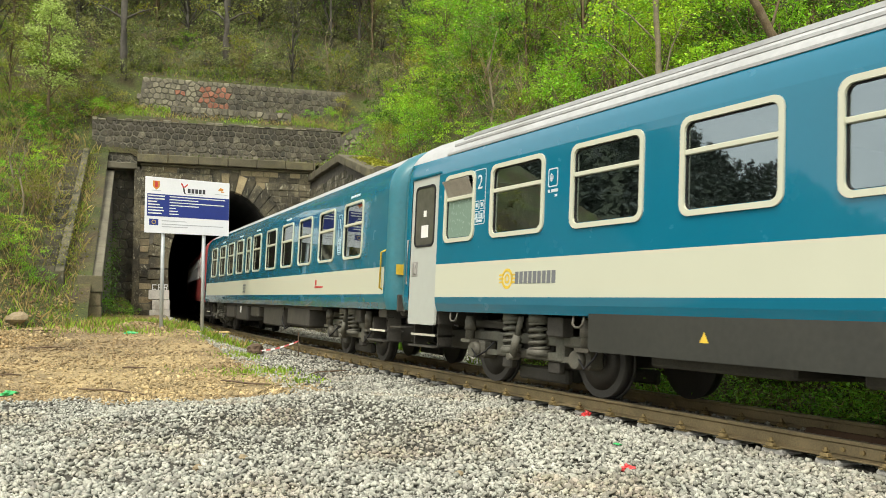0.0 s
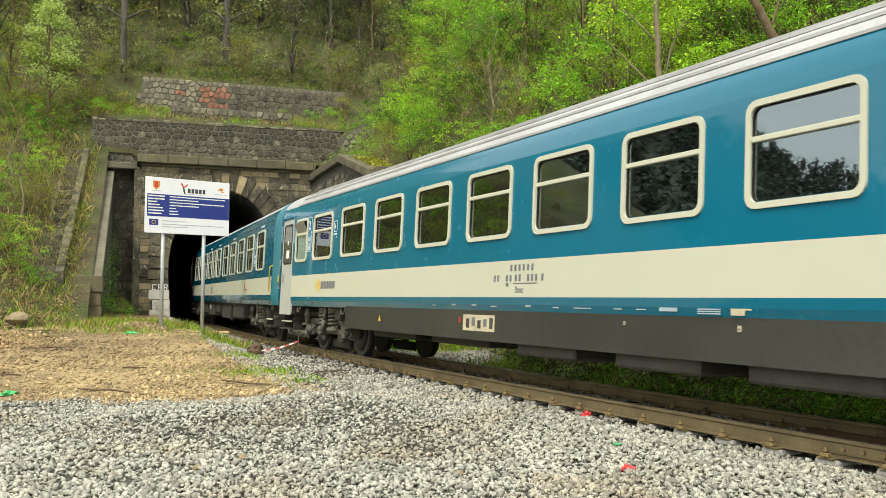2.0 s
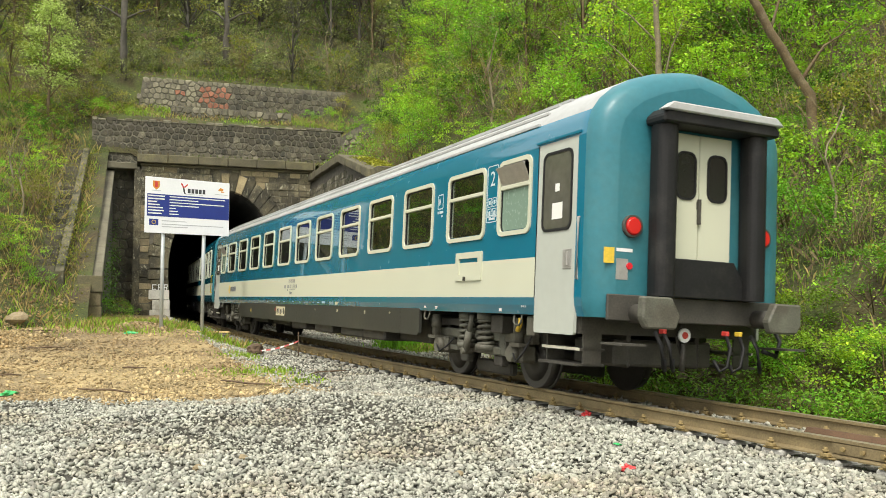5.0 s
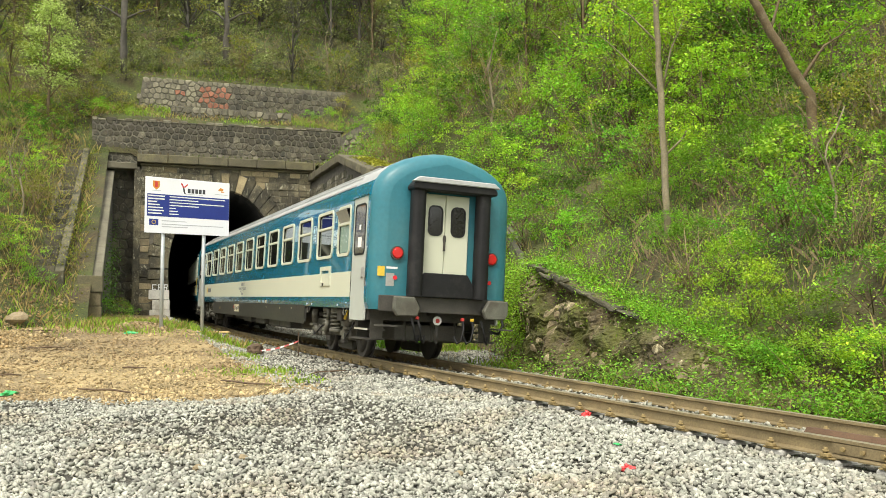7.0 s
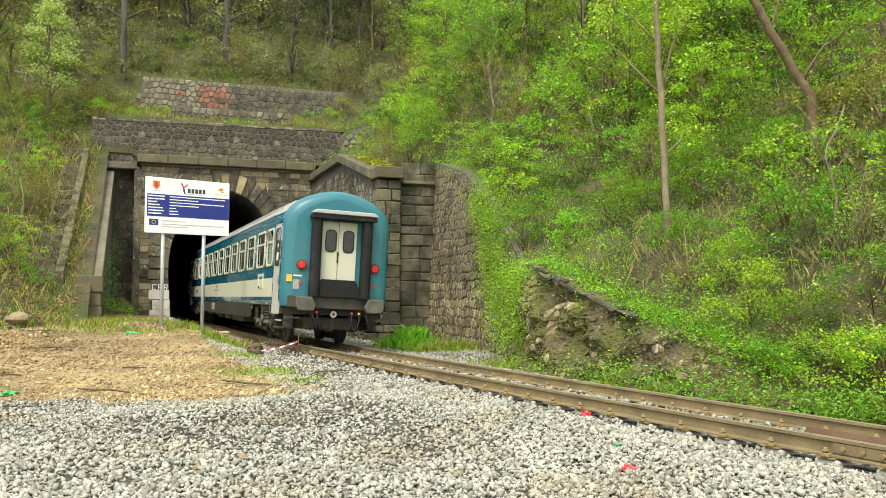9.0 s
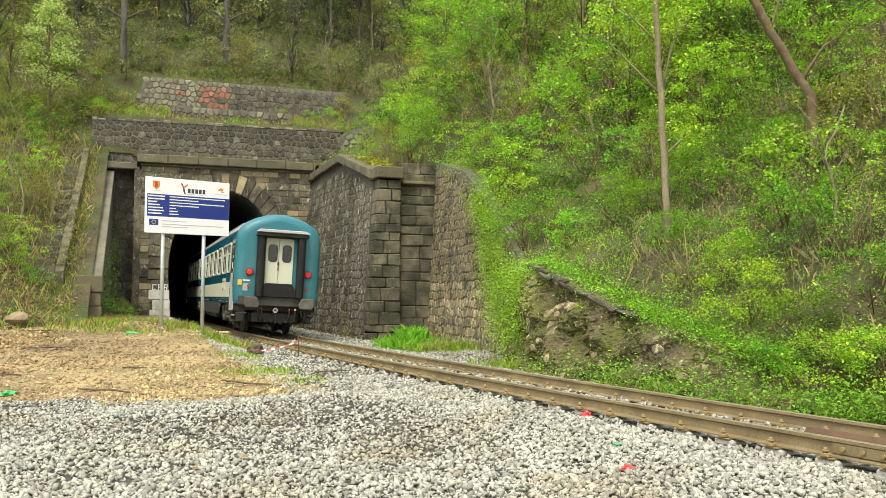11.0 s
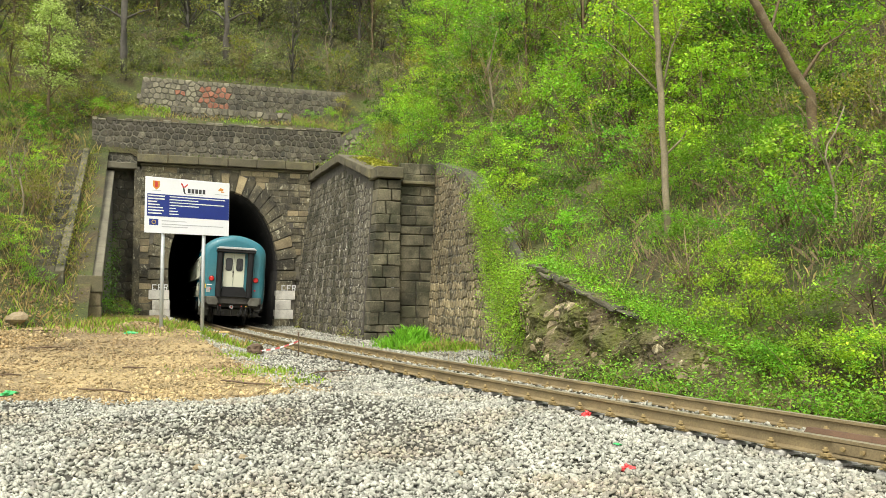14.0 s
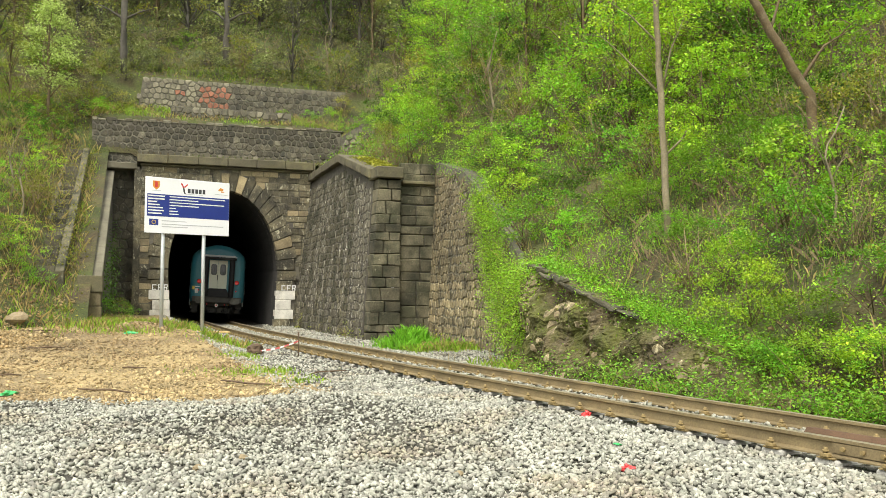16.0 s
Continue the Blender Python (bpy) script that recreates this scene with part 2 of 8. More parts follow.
M_MORTAR = material("old_mortar", (0.15, 0.14, 0.10), 0.95, vary=0.35, scale=3.0, fine=40, bump=0.5, dist=0.01, tint=(0.11, 0.10, 0.08), tint_at=0.5)
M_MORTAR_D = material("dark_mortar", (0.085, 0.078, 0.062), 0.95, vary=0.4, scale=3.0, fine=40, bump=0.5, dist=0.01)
M_COPING = material("weathered_coping", (0.105, 0.094, 0.058), 0.9, vary=0.35, scale=1.5, fine=30, bump=0.5, dist=0.012, tint=(0.15, 0.135, 0.07), tint_at=0.56)
M_CONC = material("weathered_concrete", (0.135, 0.124, 0.085), 0.9, vary=0.3, scale=1.5, fine=40, bump=0.4, dist=0.01, tint=(0.19, 0.175, 0.12), tint_at=0.55)
M_SLEEPER = material("sleeper_concrete", (0.38, 0.37, 0.33), 0.85, vary=0.2, scale=4, fine=60, bump=0.3, dist=0.005)
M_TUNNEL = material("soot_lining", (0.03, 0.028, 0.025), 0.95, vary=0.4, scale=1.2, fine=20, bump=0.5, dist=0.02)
M_WHITEWASH = material("whitewash", (0.68, 0.66, 0.58), 0.85, vary=0.2, scale=3, fine=40, bump=0.3, dist=0.005, tint=(0.48, 0.45, 0.37), tint_at=0.6)
M_RAIL = material("rusty_rail", (0.25, 0.195, 0.098), 0.75, metal=0.2, vary=0.3, scale=2.0, fine=60, bump=0.3, dist=0.003, tint=(0.20, 0.155, 0.08), tint_at=0.5)
M_RAILTOP = material("worn_rail_head", (0.30, 0.26, 0.175), 0.45, metal=0.55, vary=0.2, scale=3.0, fine=80, bump=0.1, dist=0.001)
M_CHECK = material("dark_rust", (0.115, 0.066, 0.036), 0.85, metal=0.1, vary=0.35, scale=4, fine=80, bump=0.3, dist=0.003)
M_RUST = material("rusty_fastening", (0.28, 0.21, 0.09), 0.85, metal=0.2, vary=0.35, scale=20, fine=120, bump=0.3, dist=0.003)
# ---------------------------------------------------------------- ground
def smooth01(t):
    t = min(1.0, max(0.0, t))
    return t * t * (3 - 2 * t)


SEG_S = np.arange(-55.0, 60.0, 0.5)
SEG_X, SEG_Y, SEG_T = np.interp(SEG_S, S_GRID, LINE_X), np.interp(SEG_S, S_GRID, LINE_Y), np.interp(SEG_S, S_GRID, _th)


def off_track(x, y):
    """Signed distance from the track centre (left is negative) and s there."""
    k = int(np.argmin((SEG_X - x) ** 2 + (SEG_Y - y) ** 2))
    t = SEG_T[k]
    return (x - SEG_X[k]) * math.cos(t) - (y - SEG_Y[k]) * math.sin(t), float(SEG_S[k])


def gravel_edge(x):
    """How far ahead the heap of crushed stone reaches."""
    return 13.6 + 1.7 * smooth01((x + 5.5) / 5) + 0.35 * math.sin(x * 1.9) + 0.2 * math.sin(x * 4.3 + 1)


def ground_z(x, y):
    q, s = off_track(x, y)
    a = abs(q)
    rise = 0.5 if q < 0 else 0.06
    z = -0.36 + rise * smooth01((y - 15) / 12) + 0.25 * smooth01((-x - 4) / 8) * smooth01((y - 12) / 14)
    z += 0.05 * fnoise(x * 0.5, y * 0.5) + 0.02 * fnoise(x * 2, y * 2)
    if q < 0:
        z += 0.26 * math.exp(-((x + 0.3) / 2.4) ** 2 - ((y - 12.6) / 1.5) ** 2)       # crest of the stone heap
        z += 0.14 * math.exp(-((x + 3.4) / 1.6) ** 2 - ((y - 11.2) / 1.2) ** 2)
        z += 0.7 * math.exp(-((x + 15.5) / 3.2) ** 2 - ((y - 31.5) / 3.0) ** 2)       # spoil bank
    bed = -0.2 if q < 0 else -0.24
    z = bed + (z - bed) * smooth01((a - 1.7) / 1.3)
    return z


def build_ground():
    nx = [-900, -400, -150, -80, -50, -36] + list(np.arange(-28, 9.01, 0.3)) + [12, 20, 40, 90, 250, 900]
    ny = [-900, -400, -150, -60, -25, -10] + list(np.arange(-4, 36.01, 0.3)) + [38, 42, 48, 60, 90, 150, 400, 900]
    verts, faces, idx = [], [], []
    for y in ny:
        for x in nx:
            verts.append((x, y, ground_z(x, y)))
    w = len(nx)
    for j in range(len(ny) - 1):
        for i in range(w - 1):
            faces.append((j * w + i, j * w + i + 1, (j + 1) * w + i + 1, (j + 1) * w + i))
            cx, cy = (nx[i] + nx[i + 1]) / 2, (ny[j] + ny[j + 1]) / 2
            q, s = off_track(cx, cy)
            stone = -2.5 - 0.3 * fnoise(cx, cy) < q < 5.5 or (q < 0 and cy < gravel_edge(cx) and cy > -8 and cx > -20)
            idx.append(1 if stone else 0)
    ob = from_np("ground", verts, faces, [M_GROUND, M_BALLAST_SHADE], smooth=True)
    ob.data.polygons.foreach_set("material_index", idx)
    return tagged(ob, "brown trodden earth, and stone bed darkened for the shaded gaps, beside the track", "ground", kind="structure")


# ---------------------------------------------------------------- hillside
RIGHT_FOOT = ((-75, 13.0), (-60, 9.6), (-50, 7.4), (-42, 5.6), (-36, 4.4), (-33.5, 4.25), (-30, 4.6), (-27, 4.75), (-25, 4.95), (-23.5, 5.4), (-19.5, 6.3), (-16, 6.75), (-13.0, 7.0), (-12.45, 7.0), (-12.35, 5.2), (0.4, 4.9), (1.4, 4.9), (1.6, 5.9), (6, 6.2))
RIGHT_BASE = ((-75, -0.4), (-36, -0.35), (-33, 0.35), (-30, 1.0), (-27, 1.65), (-24, 1.9), (-20, 3.7), (-16, 5.4), (-13.2, 6.3), (-12.2, 5.9), (-6, 7.2), (0, 7.3), (3, 9.0), (6, 10))


def table_at(t, v):
    return float(np.interp(v, [a for a, _ in t], [b for _, b in t]))


def hill_z(u, v):
    back = 7.7 + 0.85 * v if v < 5.6 else 13.0 + 0.56 * (v - 5.6)
    if -6.4 < u < 6.0:
        back = (10.0 + 0.4 * (v - 1.6)) if v < 5.2 else 13.0 + 0.56 * (v - 5.4)
        if v < 1.7:
            back = 8.0
    rough = 0.5 * fnoise(u * 0.13, v * 0.13, 3) + 0.18 * fnoise(u * 0.5, v * 0.5, 5)
    if u > 0:
        f = table_at(RIGHT_FOOT, v)
        d = max(0.0, u - f)
        side = table_at(RIGHT_BASE, v) + 0.80 * d - 0.0012 * d * d + rough * min(1, d / 2) - 2.5 * max(0.0, f - u)
    else:
        d = max(0.0, -u - 6.5)
        rise = 0.62 * min(d, 8.0) - 0.25 * max(0.0, d - 13.0)
        side = 1.7 + 0.44 * (min(v, 3.0) + 13.5) + rise
        if v < -13.5:
            side = 1.7 + rise - 0.55 * (-13.5 - v)
        back = 2.0 + (back - 2.0) * smooth01((u + 75) / 45)
        side += rough * min(1, d / 2)
    if v < 0:
        return side
    return max(side, back + (rough if v > 7 else 0)) if abs(u) > 4 else back + (rough if v > 7 else 0)


def hill_cell(u, v):
    if u > 0:
        if v > 1.5:
            return True
        return u > (5.0 if -12.6 < v < -12.0 else table_at(RIGHT_FOOT, v) - 0.4)
    if v > 1.5:
        return True
    if u > -5.6:
        return False
    return v > -13.5 - 9 or u < -20


def build_hill():
    us = list(np.arange(-140, -26, 6)) + list(np.arange(-26, 26, 0.5)) + list(np.arange(26, 150, 6))
    vs = list(np.arange(-75, -40, 2.5)) + list(np.arange(-40, 22, 0.5)) + list(np.arange(22, 175, 5))
    verts = []
    for v in vs:
        for u in us:
            verts.append((u, v, max(hill_z(u, v), -1.2)))
    w = len(us)
    faces = []
    for j in range(len(vs) - 1):
        for i in range(w - 1):
            if hill_cell((us[i] + us[i + 1]) / 2, (vs[j] + vs[j + 1]) / 2):
                faces.append((j * w + i, j * w + i + 1, (j + 1) * w + i + 1, (j + 1) * w + i))
    ob = from_np("hillside", verts, faces, M_SOIL, smooth=True, m=PORTAL)
    return tagged(ob, "steep overgrown brown and green earth slope above the tunnel", "hillside", kind="structure")


def hill_point(u, v, dz=0.0):
    x, y = xy_of(u, v)
    return Vector((x, y, hill_z(u, v) + dz))


build_ground()
build_hill()


# ---------------------------------------------------------------- masonry
M_MOSS_BRIGHT = material("yellow_green_moss", (0.33, 0.34, 0.03), 0.95, vary=0.3, scale=3, fine=40, bump=0, island=0.3)


def leaf_arrays(rng, centres, radii, per, size, flat=0.55):
    """Leaves as small folded diamonds about cluster centres."""
    n = len(centres) * per
    c = np.repeat(np.asarray(centres), per, 0)
    r = np.repeat(np.asarray(radii), per)
    p = rng.normal(size=(n, 3)) * np.array([0.5, 0.5, 0.5 * flat]) * r[:, None] + c
    d = rng.normal(size=(n, 3)) * np.array([1, 1, 0.55])
    d /= np.linalg.norm(d, axis=1, keepdims=True) + 1e-9
    nrm = rng.normal(size=(n, 3)) * 0.42 + np.array([0, 0, 1.0])
    s = np.cross(d, nrm)
    s /= np.linalg.norm(s, axis=1, keepdims=True) + 1e-9
    L = (size * rng.uniform(0.6, 1.35, n))[:, None]
    up = np.cross(s, d)
    V = np.stack([p - d * L * 0.5, p + s * L * 0.30 + up * L * 0.08, p + d * L * 0.5, p - s * L * 0.30 + up * L * 0.08], 1)
    F = (np.arange(4)[None] + 4 * np.arange(n)[:, None])
    return V.reshape(-1, 3), F


def cells(w, h, size, rnd, flat=1.0):
    """Irregular stones filling w x h: convex outlines from a jittered lattice."""
    nx, ny = max(1, round(w / size)), max(1, round(h / (size * flat)))
    dx, dy = w / nx, h / ny
    P = {}
    for j in range(-1, ny + 1):
        for i in range(-1, nx + 1):
            P[i, j] = ((i + 0.5 + (0.25 if j % 2 else -0.25) + rnd.uniform(-0.3, 0.3)) * dx, (j + 0.5 + rnd.uniform(-0.28, 0.28)) * dy)
    out = []
    for j in range(ny):
        for i in range(nx):
            cx, cy = P[i, j]
            poly = [(0, 0), (w, 0), (w, h), (0, h)]
            poly = [(max(0, min(w, x)), max(0, min(h, y))) for x, y in ((cx - 2 * dx, cy - 2 * dy), (cx + 2 * dx, cy - 2 * dy), (cx + 2 * dx, cy + 2 * dy), (cx - 2 * dx, cy + 2 * dy))]
            for b in range(-2, 3):
                for a in range(-2, 3):
                    q = P.get((i + a, j + b))
                    if q is None or (a == 0 and b == 0):
                        continue
                    mx, my, nx_, ny_ = (cx + q[0]) / 2, (cy + q[1]) / 2, q[0] - cx, q[1] - cy
                    res = []
                    for k in range(len(poly)):
                        p0, p1 = poly[k], poly[(k + 1) % len(poly)]
                        d0 = (p0[0] - mx) * nx_ + (p0[1] - my) * ny_
                        d1 = (p1[0] - mx) * nx_ + (p1[1] - my) * ny_
                        if d0 <= 0:
                            res.append(p0)
                        if d0 * d1 < 0:
                            t = d0 / (d0 - d1)
                            res.append((p0[0] + t * (p1[0] - p0[0]), p0[1] + t * (p1[1] - p0[1])))
                    poly = res
                    if len(poly) < 3:
                        break
                if len(poly) < 3:
                    break
            if len(poly) >= 3:
                out.append(poly)
    return out


def stone_bm(bm, poly, place, joint, depth, rnd):
    """One stone with a chamfered, slightly domed face."""
    cx, cy = sum(p[0] for p in poly) / len(poly), sum(p[1] for p in poly) / len(poly)
    r = max(0.05, min(math.hypot(x - cx, y - cy) for x, y in poly))
    f1, f2 = max(0.3, 1 - joint / r), max(0.2, 1 - (joint + 0.035) / r)
    d = depth * rnd.uniform(0.6, 1.2)
    a, b = [[bm.verts.new(place(cx + (x - cx) * f, cy + (y - cy) * f, e)) for x, y in poly] for f, e in ((f1, -0.02), (f2, d))]
    n = len(poly)
    for k in range(n):
        bm.faces.new((a[k], a[(k + 1) % n], b[(k + 1) % n], b[k]))
    bm.faces.new(b)


def clad(wall, polys, place, mats, joint, depth, rnd, single=150, keep=None, name="stone"):
    """Sets stones on a wall: the first ones as pieces of their own, the rest joined."""
    polys = [p for p in polys if keep is None or keep(sum(q[0] for q in p) / len(p), sum(q[1] for q in p) / len(p))]
    rest = {}
    for n, p in enumerate(polys):
        c = (sum(q[0] for q in p) / len(p), sum(q[1] for q in p) / len(p))
        mat = mats(c[0], c[1], rnd)
        if n < single:
            bm = bmesh.new()
            stone_bm(bm, p, place, joint, depth, rnd)
            part(name, bm, mat, wall)
        else:
            stone_bm(rest.setdefault(mat, bmesh.new()), p, place, joint, depth, rnd)
    for mat, bm in rest.items():
        tagged(part("rubble", bm, mat, wall), kind="stuff")


def prism_uv(name, outline, v0, v1, mat, label, cat="wall"):
    """A wall from an outline in (u, z), standing between v0 and v1 of the portal frame."""
    bm = bmesh.new()
    slab(bm, outline, v0, v1, lambda x, y, d: (x, d, y))
    bmesh.ops.recalc_face_normals(bm, faces=bm.faces)
    return tagged(obj(name, bm, mat, m=PORTAL), label, cat, kind="structure")


# the tunnel mouth: horseshoe outline, from the right foot over the crown to the left foot
ARC_C, SPRING = -0.1, 2.6


def mouth(grow=0.0, n=28):
    pts = [(ARC_C + 2.42 + grow, -0.6), (ARC_C + 2.5 + grow, 1.0)]
    for k in range(n + 1):
        t = math.pi * k / n
        pts.append((ARC_C + (2.6 + grow) * math.cos(t), SPRING + (3.88 + grow) * math.sin(t)))
    return pts + [(ARC_C - 2.5 - grow, 1.0), (ARC_C - 2.42 - grow, -0.6)]


def build_portal():
    rnd = random.Random(3)
    inner = mouth()
    bm = bmesh.new()
    outer = []
    n = len(inner)
    L, R, B, T = -4.0, 4.1, -0.6, 7.6
    for k, (x, z) in enumerate(inner):                     # spread the mouth's points over the wall's border
        dx, dz = x - ARC_C, z - SPRING
        if k == 0:
            outer.append((R, B))
        elif k == n - 1:
            outer.append((L, B))
        else:
            ts = []
            if dx > 1e-6: ts.append((R - ARC_C) / dx)
            if dx < -1e-6: ts.append((L - ARC_C) / dx)
            if dz > 1e-6: ts.append((T - SPRING) / dz)
            if dz < -1e-6: ts.append((B - SPRING) / dz)
            t = min(ts)
            outer.append((ARC_C + dx * t, SPRING + dz * t))
    for d in (0.0, 1.2):
        a = [bm.verts.new((x, d, z)) for x, z in inner]
        b = [bm.verts.new((x, d, z)) for x, z in outer]
        for k in range(n - 1):
            bm.faces.new((a[k], a[k + 1], b[k + 1], b[k]))
    bmesh.ops.recalc_face_normals(bm, faces=bm.faces)
    wall = tagged(obj("wall_portal", bm, M_MORTAR, m=PORTAL), "sooty ashlar tunnel portal wall with pale stained blocks", "wall", kind="structure")
    # lining, open at the mouth and closed deep in the hill
    bm = bmesh.new()
    rings = []
    for d in np.arange(0.0, 75.0, 2.0):
        _, _, t = line(41.5 + d)
        c = on_track(41.5 + d)
        p0 = PORTAL.inverted() @ Vector((c.x, c.y, 0))
        if d == 0:
            p0 = Vector((0, 0, 0))
        rings.append([bm.verts.new((p0.x + x, p0.y, z)) for x, z in mouth()])
    for a, b in zip(rings, rings[1:]):
        for k in range(n - 1):
            bm.faces.new((a[k], b[k], b[k + 1], a[k + 1]))
    bm.faces.new(rings[-1])
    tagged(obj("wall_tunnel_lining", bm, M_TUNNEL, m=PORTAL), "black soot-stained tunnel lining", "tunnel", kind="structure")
    # voussoirs round the arch
    segs = 25
    for k in range(segs):
        t0, t1 = math.pi * (k + 0.04) / segs - 0.0, math.pi * (k + 0.96) / segs
        bm = bmesh.new()
        prof = []
        g = 0.9 + 0.06 * ((k % 2) * 2 - 1)
        for tt in np.linspace(t0, t1, 3):
            prof.append((ARC_C + 2.58 * math.cos(tt), SPRING + 3.86 * math.sin(tt)))
        for tt in np.linspace(t1, t0, 3):
            prof.append((ARC_C + (2.6 + g) * math.cos(tt), SPRING + (3.88 + g) * math.sin(tt)))
        slab(bm, prof, -0.10 - rnd.uniform(0, 0.02), 0.35, lambda x, y, d: (x, d, y))
        bmesh.ops.recalc_face_normals(bm, faces=bm.faces)
        part("voussoir", knocked(bevel(bm, 0.015), 0.015, k), M_ASHLAR_L if rnd.random() < 0.14 else M_ASHLAR, wall)
    for side in (1, -1):
        z = -0.3
        for k in range(6):
            h = 0.47
            w = 0.95 if k % 2 else 0.8
            x0 = ARC_C + side * (2.43 + 0.03 * k)
            bm = bmesh.new()
            a, b = sorted((x0, x0 + side * w))
            box(bm, a + 0.01, b, -0.10, 0.35, z + 0.012, z + h)
            bevel(bm, 0.02)
            part("jamb_stone", knocked(bm, 0.012, k), M_WHITEWASH if 0 < k < 4 else M_ASHLAR, wall, "whitewashed jamb stone" if 0 < k < 4 else "")
            z += h + 0.005
    # ashlar courses
    z = -0.3
    row = 0
    while z < 7.4:
        h = rnd.uniform(0.27, 0.36)
        x = L
        while x < R - 0.05:
            w = rnd.uniform(0.42, 0.75)
            x1 = min(R, x + w)
            if R - x1 < 0.2:
                x1 = R
            cx, cz = (x + x1) / 2, z + h / 2
            ex, ez = abs(cx - ARC_C), cz
            inside = (ez < SPRING and ex < 3.45) or (ez >= SPRING and (ex / 3.5) ** 2 + ((ez - SPRING) / 4.78) ** 2 < 1)
            if not inside:
                bm = bmesh.new()
                e = rnd.uniform(0.01, 0.05)
                box(bm, x + 0.012, x1 - 0.012, -e, 0.1, z + 0.012, min(7.51, z + h) - 0.012)
                pale = rnd.random() < (0.55 if (x < -3.5 and 1 < z < 6) else 0.12)
                part("ashlar_block", knocked(bevel(bm, 0.014), 0.014, x), M_ASHLAR_L if pale else M_ASHLAR, wall)
            x = x1
        z += h
        row += 1
    # cornice: a string course and a projecting coping
    bm = bmesh.new()
    box(bm, -4.05, 4.15, -0.14, 1.2, 7.5, 7.62)
    part("string_course", bevel(bm, 0.03), M_COPING, wall)
    x = -4.2
    while x < 4.2:
        w = min(1.4, 4.3 - x)
        bm = bmesh.new()
        box(bm, x + 0.008, x + w - 0.008, -0.36, 1.25, 7.62, 8.03)
        part("coping_stone", knocked(bevel(bm, 0.03), 0.015, x), M_COPING, wall)
        x += w
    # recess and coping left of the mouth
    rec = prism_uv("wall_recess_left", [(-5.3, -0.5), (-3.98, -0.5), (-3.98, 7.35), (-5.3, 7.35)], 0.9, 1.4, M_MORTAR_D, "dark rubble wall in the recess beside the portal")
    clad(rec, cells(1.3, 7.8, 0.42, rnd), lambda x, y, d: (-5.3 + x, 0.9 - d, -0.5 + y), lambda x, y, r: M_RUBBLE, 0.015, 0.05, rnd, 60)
    bm = bmesh.new()
    box(bm, -4.3, -3.99, -0.02, 1.0, -0.5, 7.3)
    part("pier_return", bm, M_ASHLAR, wall)
    bm = bmesh.new()
    box(bm, -5.75, -4.22, -0.05, 1.5, 7.32, 7.62)
    part("side_coping", bevel(bm, 0.03), M_CONC, wall)


def build_upper_walls():
    rnd = random.Random(8)
    # first tier above the portal
    w1 = prism_uv("wall_tier_lower", [(-6.3, 7.0), (6.0, 7.0), (6.0, 10.0), (-6.3, 9.85)], 1.6, 2.2, M_MORTAR, "dark rubble retaining wall with pale mortar joints above the portal")
    clad(w1, cells(12.3, 3.0, 0.30, rnd), lambda x, y, d: (-6.3 + x, 1.6 - d, 7.0 + y), lambda x, y, r: M_RUBBLE if r.random() > 0.03 else M_RUBBLE_L, 0.016, 0.035, rnd, 290, lambda x, y: y < 2.9)
    # a broken ledge of pale stones on it, with a darker strip further on
    x = -6.3
    while x < 6.0:
        w = rnd.uniform(0.25, 0.5)
        bm = bmesh.new()
        h = rnd.uniform(0.03, 0.14)
        box(bm, x, x + w - 0.02, 1.56, 2.1, 9.86 + 0.012 * (x + 6.3), 9.9 + h + 0.012 * (x + 6.3))
        part("capstone", bevel(bm, 0.03), M_RUBBLE_L if rnd.random() < 0.35 else M_RUBBLE, w1)
        x += w
    w15 = prism_uv("wall_tier_ledge", [(-2.6, 10.0), (3.6, 10.0), (3.6, 11.15), (-2.6, 11.15)], 3.1, 3.6, M_MORTAR, "low dark rubble ledge wall between the terraces")
    clad(w15, cells(6.2, 1.15, 0.36, rnd), lambda x, y, d: (-2.6 + x, 3.1 - d, 10.0 + y), lambda x, y, r: M_RUBBLE_L if y > 0.9 or r.random() < 0.12 else M_RUBBLE, 0.02, 0.05, rnd, 60)
    # second tier
    w2 = prism_uv("wall_tier_upper", [(-4.3, 10.6), (7.0, 10.6), (7.0, 13.0), (-4.0, 12.92)], 5.0, 5.6, M_MORTAR, "upper rubble retaining wall, pale at one end with reddish patched stones")

    def tone(x, y, r):
        if y > 2.15:
            return M_RUBBLE_L
        if (3.2 < x < 4.9 and y < 2.0 and r.random() < 0.75) or (2.0 < x < 2.6 and 1.4 < y < 1.9):
            return M_RUBBLE_R
        return M_RUBBLE_L if x < 3.4 or (x < 5 and r.random() < 0.4) else M_RUBBLE
    clad(w2, cells(11.3, 2.4, 0.30, rnd), lambda x, y, d: (-4.3 + x, 5.0 - d, 10.6 + y), tone, 0.012, 0.035, rnd, 280, lambda x, y: x > 0.35 or y < 1.6)
    # stub of pale stones where the lower tier meets the slope
    w3 = prism_uv("wall_tier_stub", [(5.95, 7.6), (8.2, 8.6), (8.2, 10.9), (7.2, 10.6), (5.95, 9.7)], 1.3, 2.0, M_MORTAR, "pale broken rubble wall end below the slope")
    clad(w3, cells(2.2, 3.2, 0.4, rnd, 0.8), lambda x, y, d: (6.0 + x, 1.3 - d, 7.7 + y), lambda x, y, r: M_RUBBLE_L, 0.02, 0.07, rnd, 40, lambda x, y: 0.35 * x < y < 1.9 + 0.5 * x)


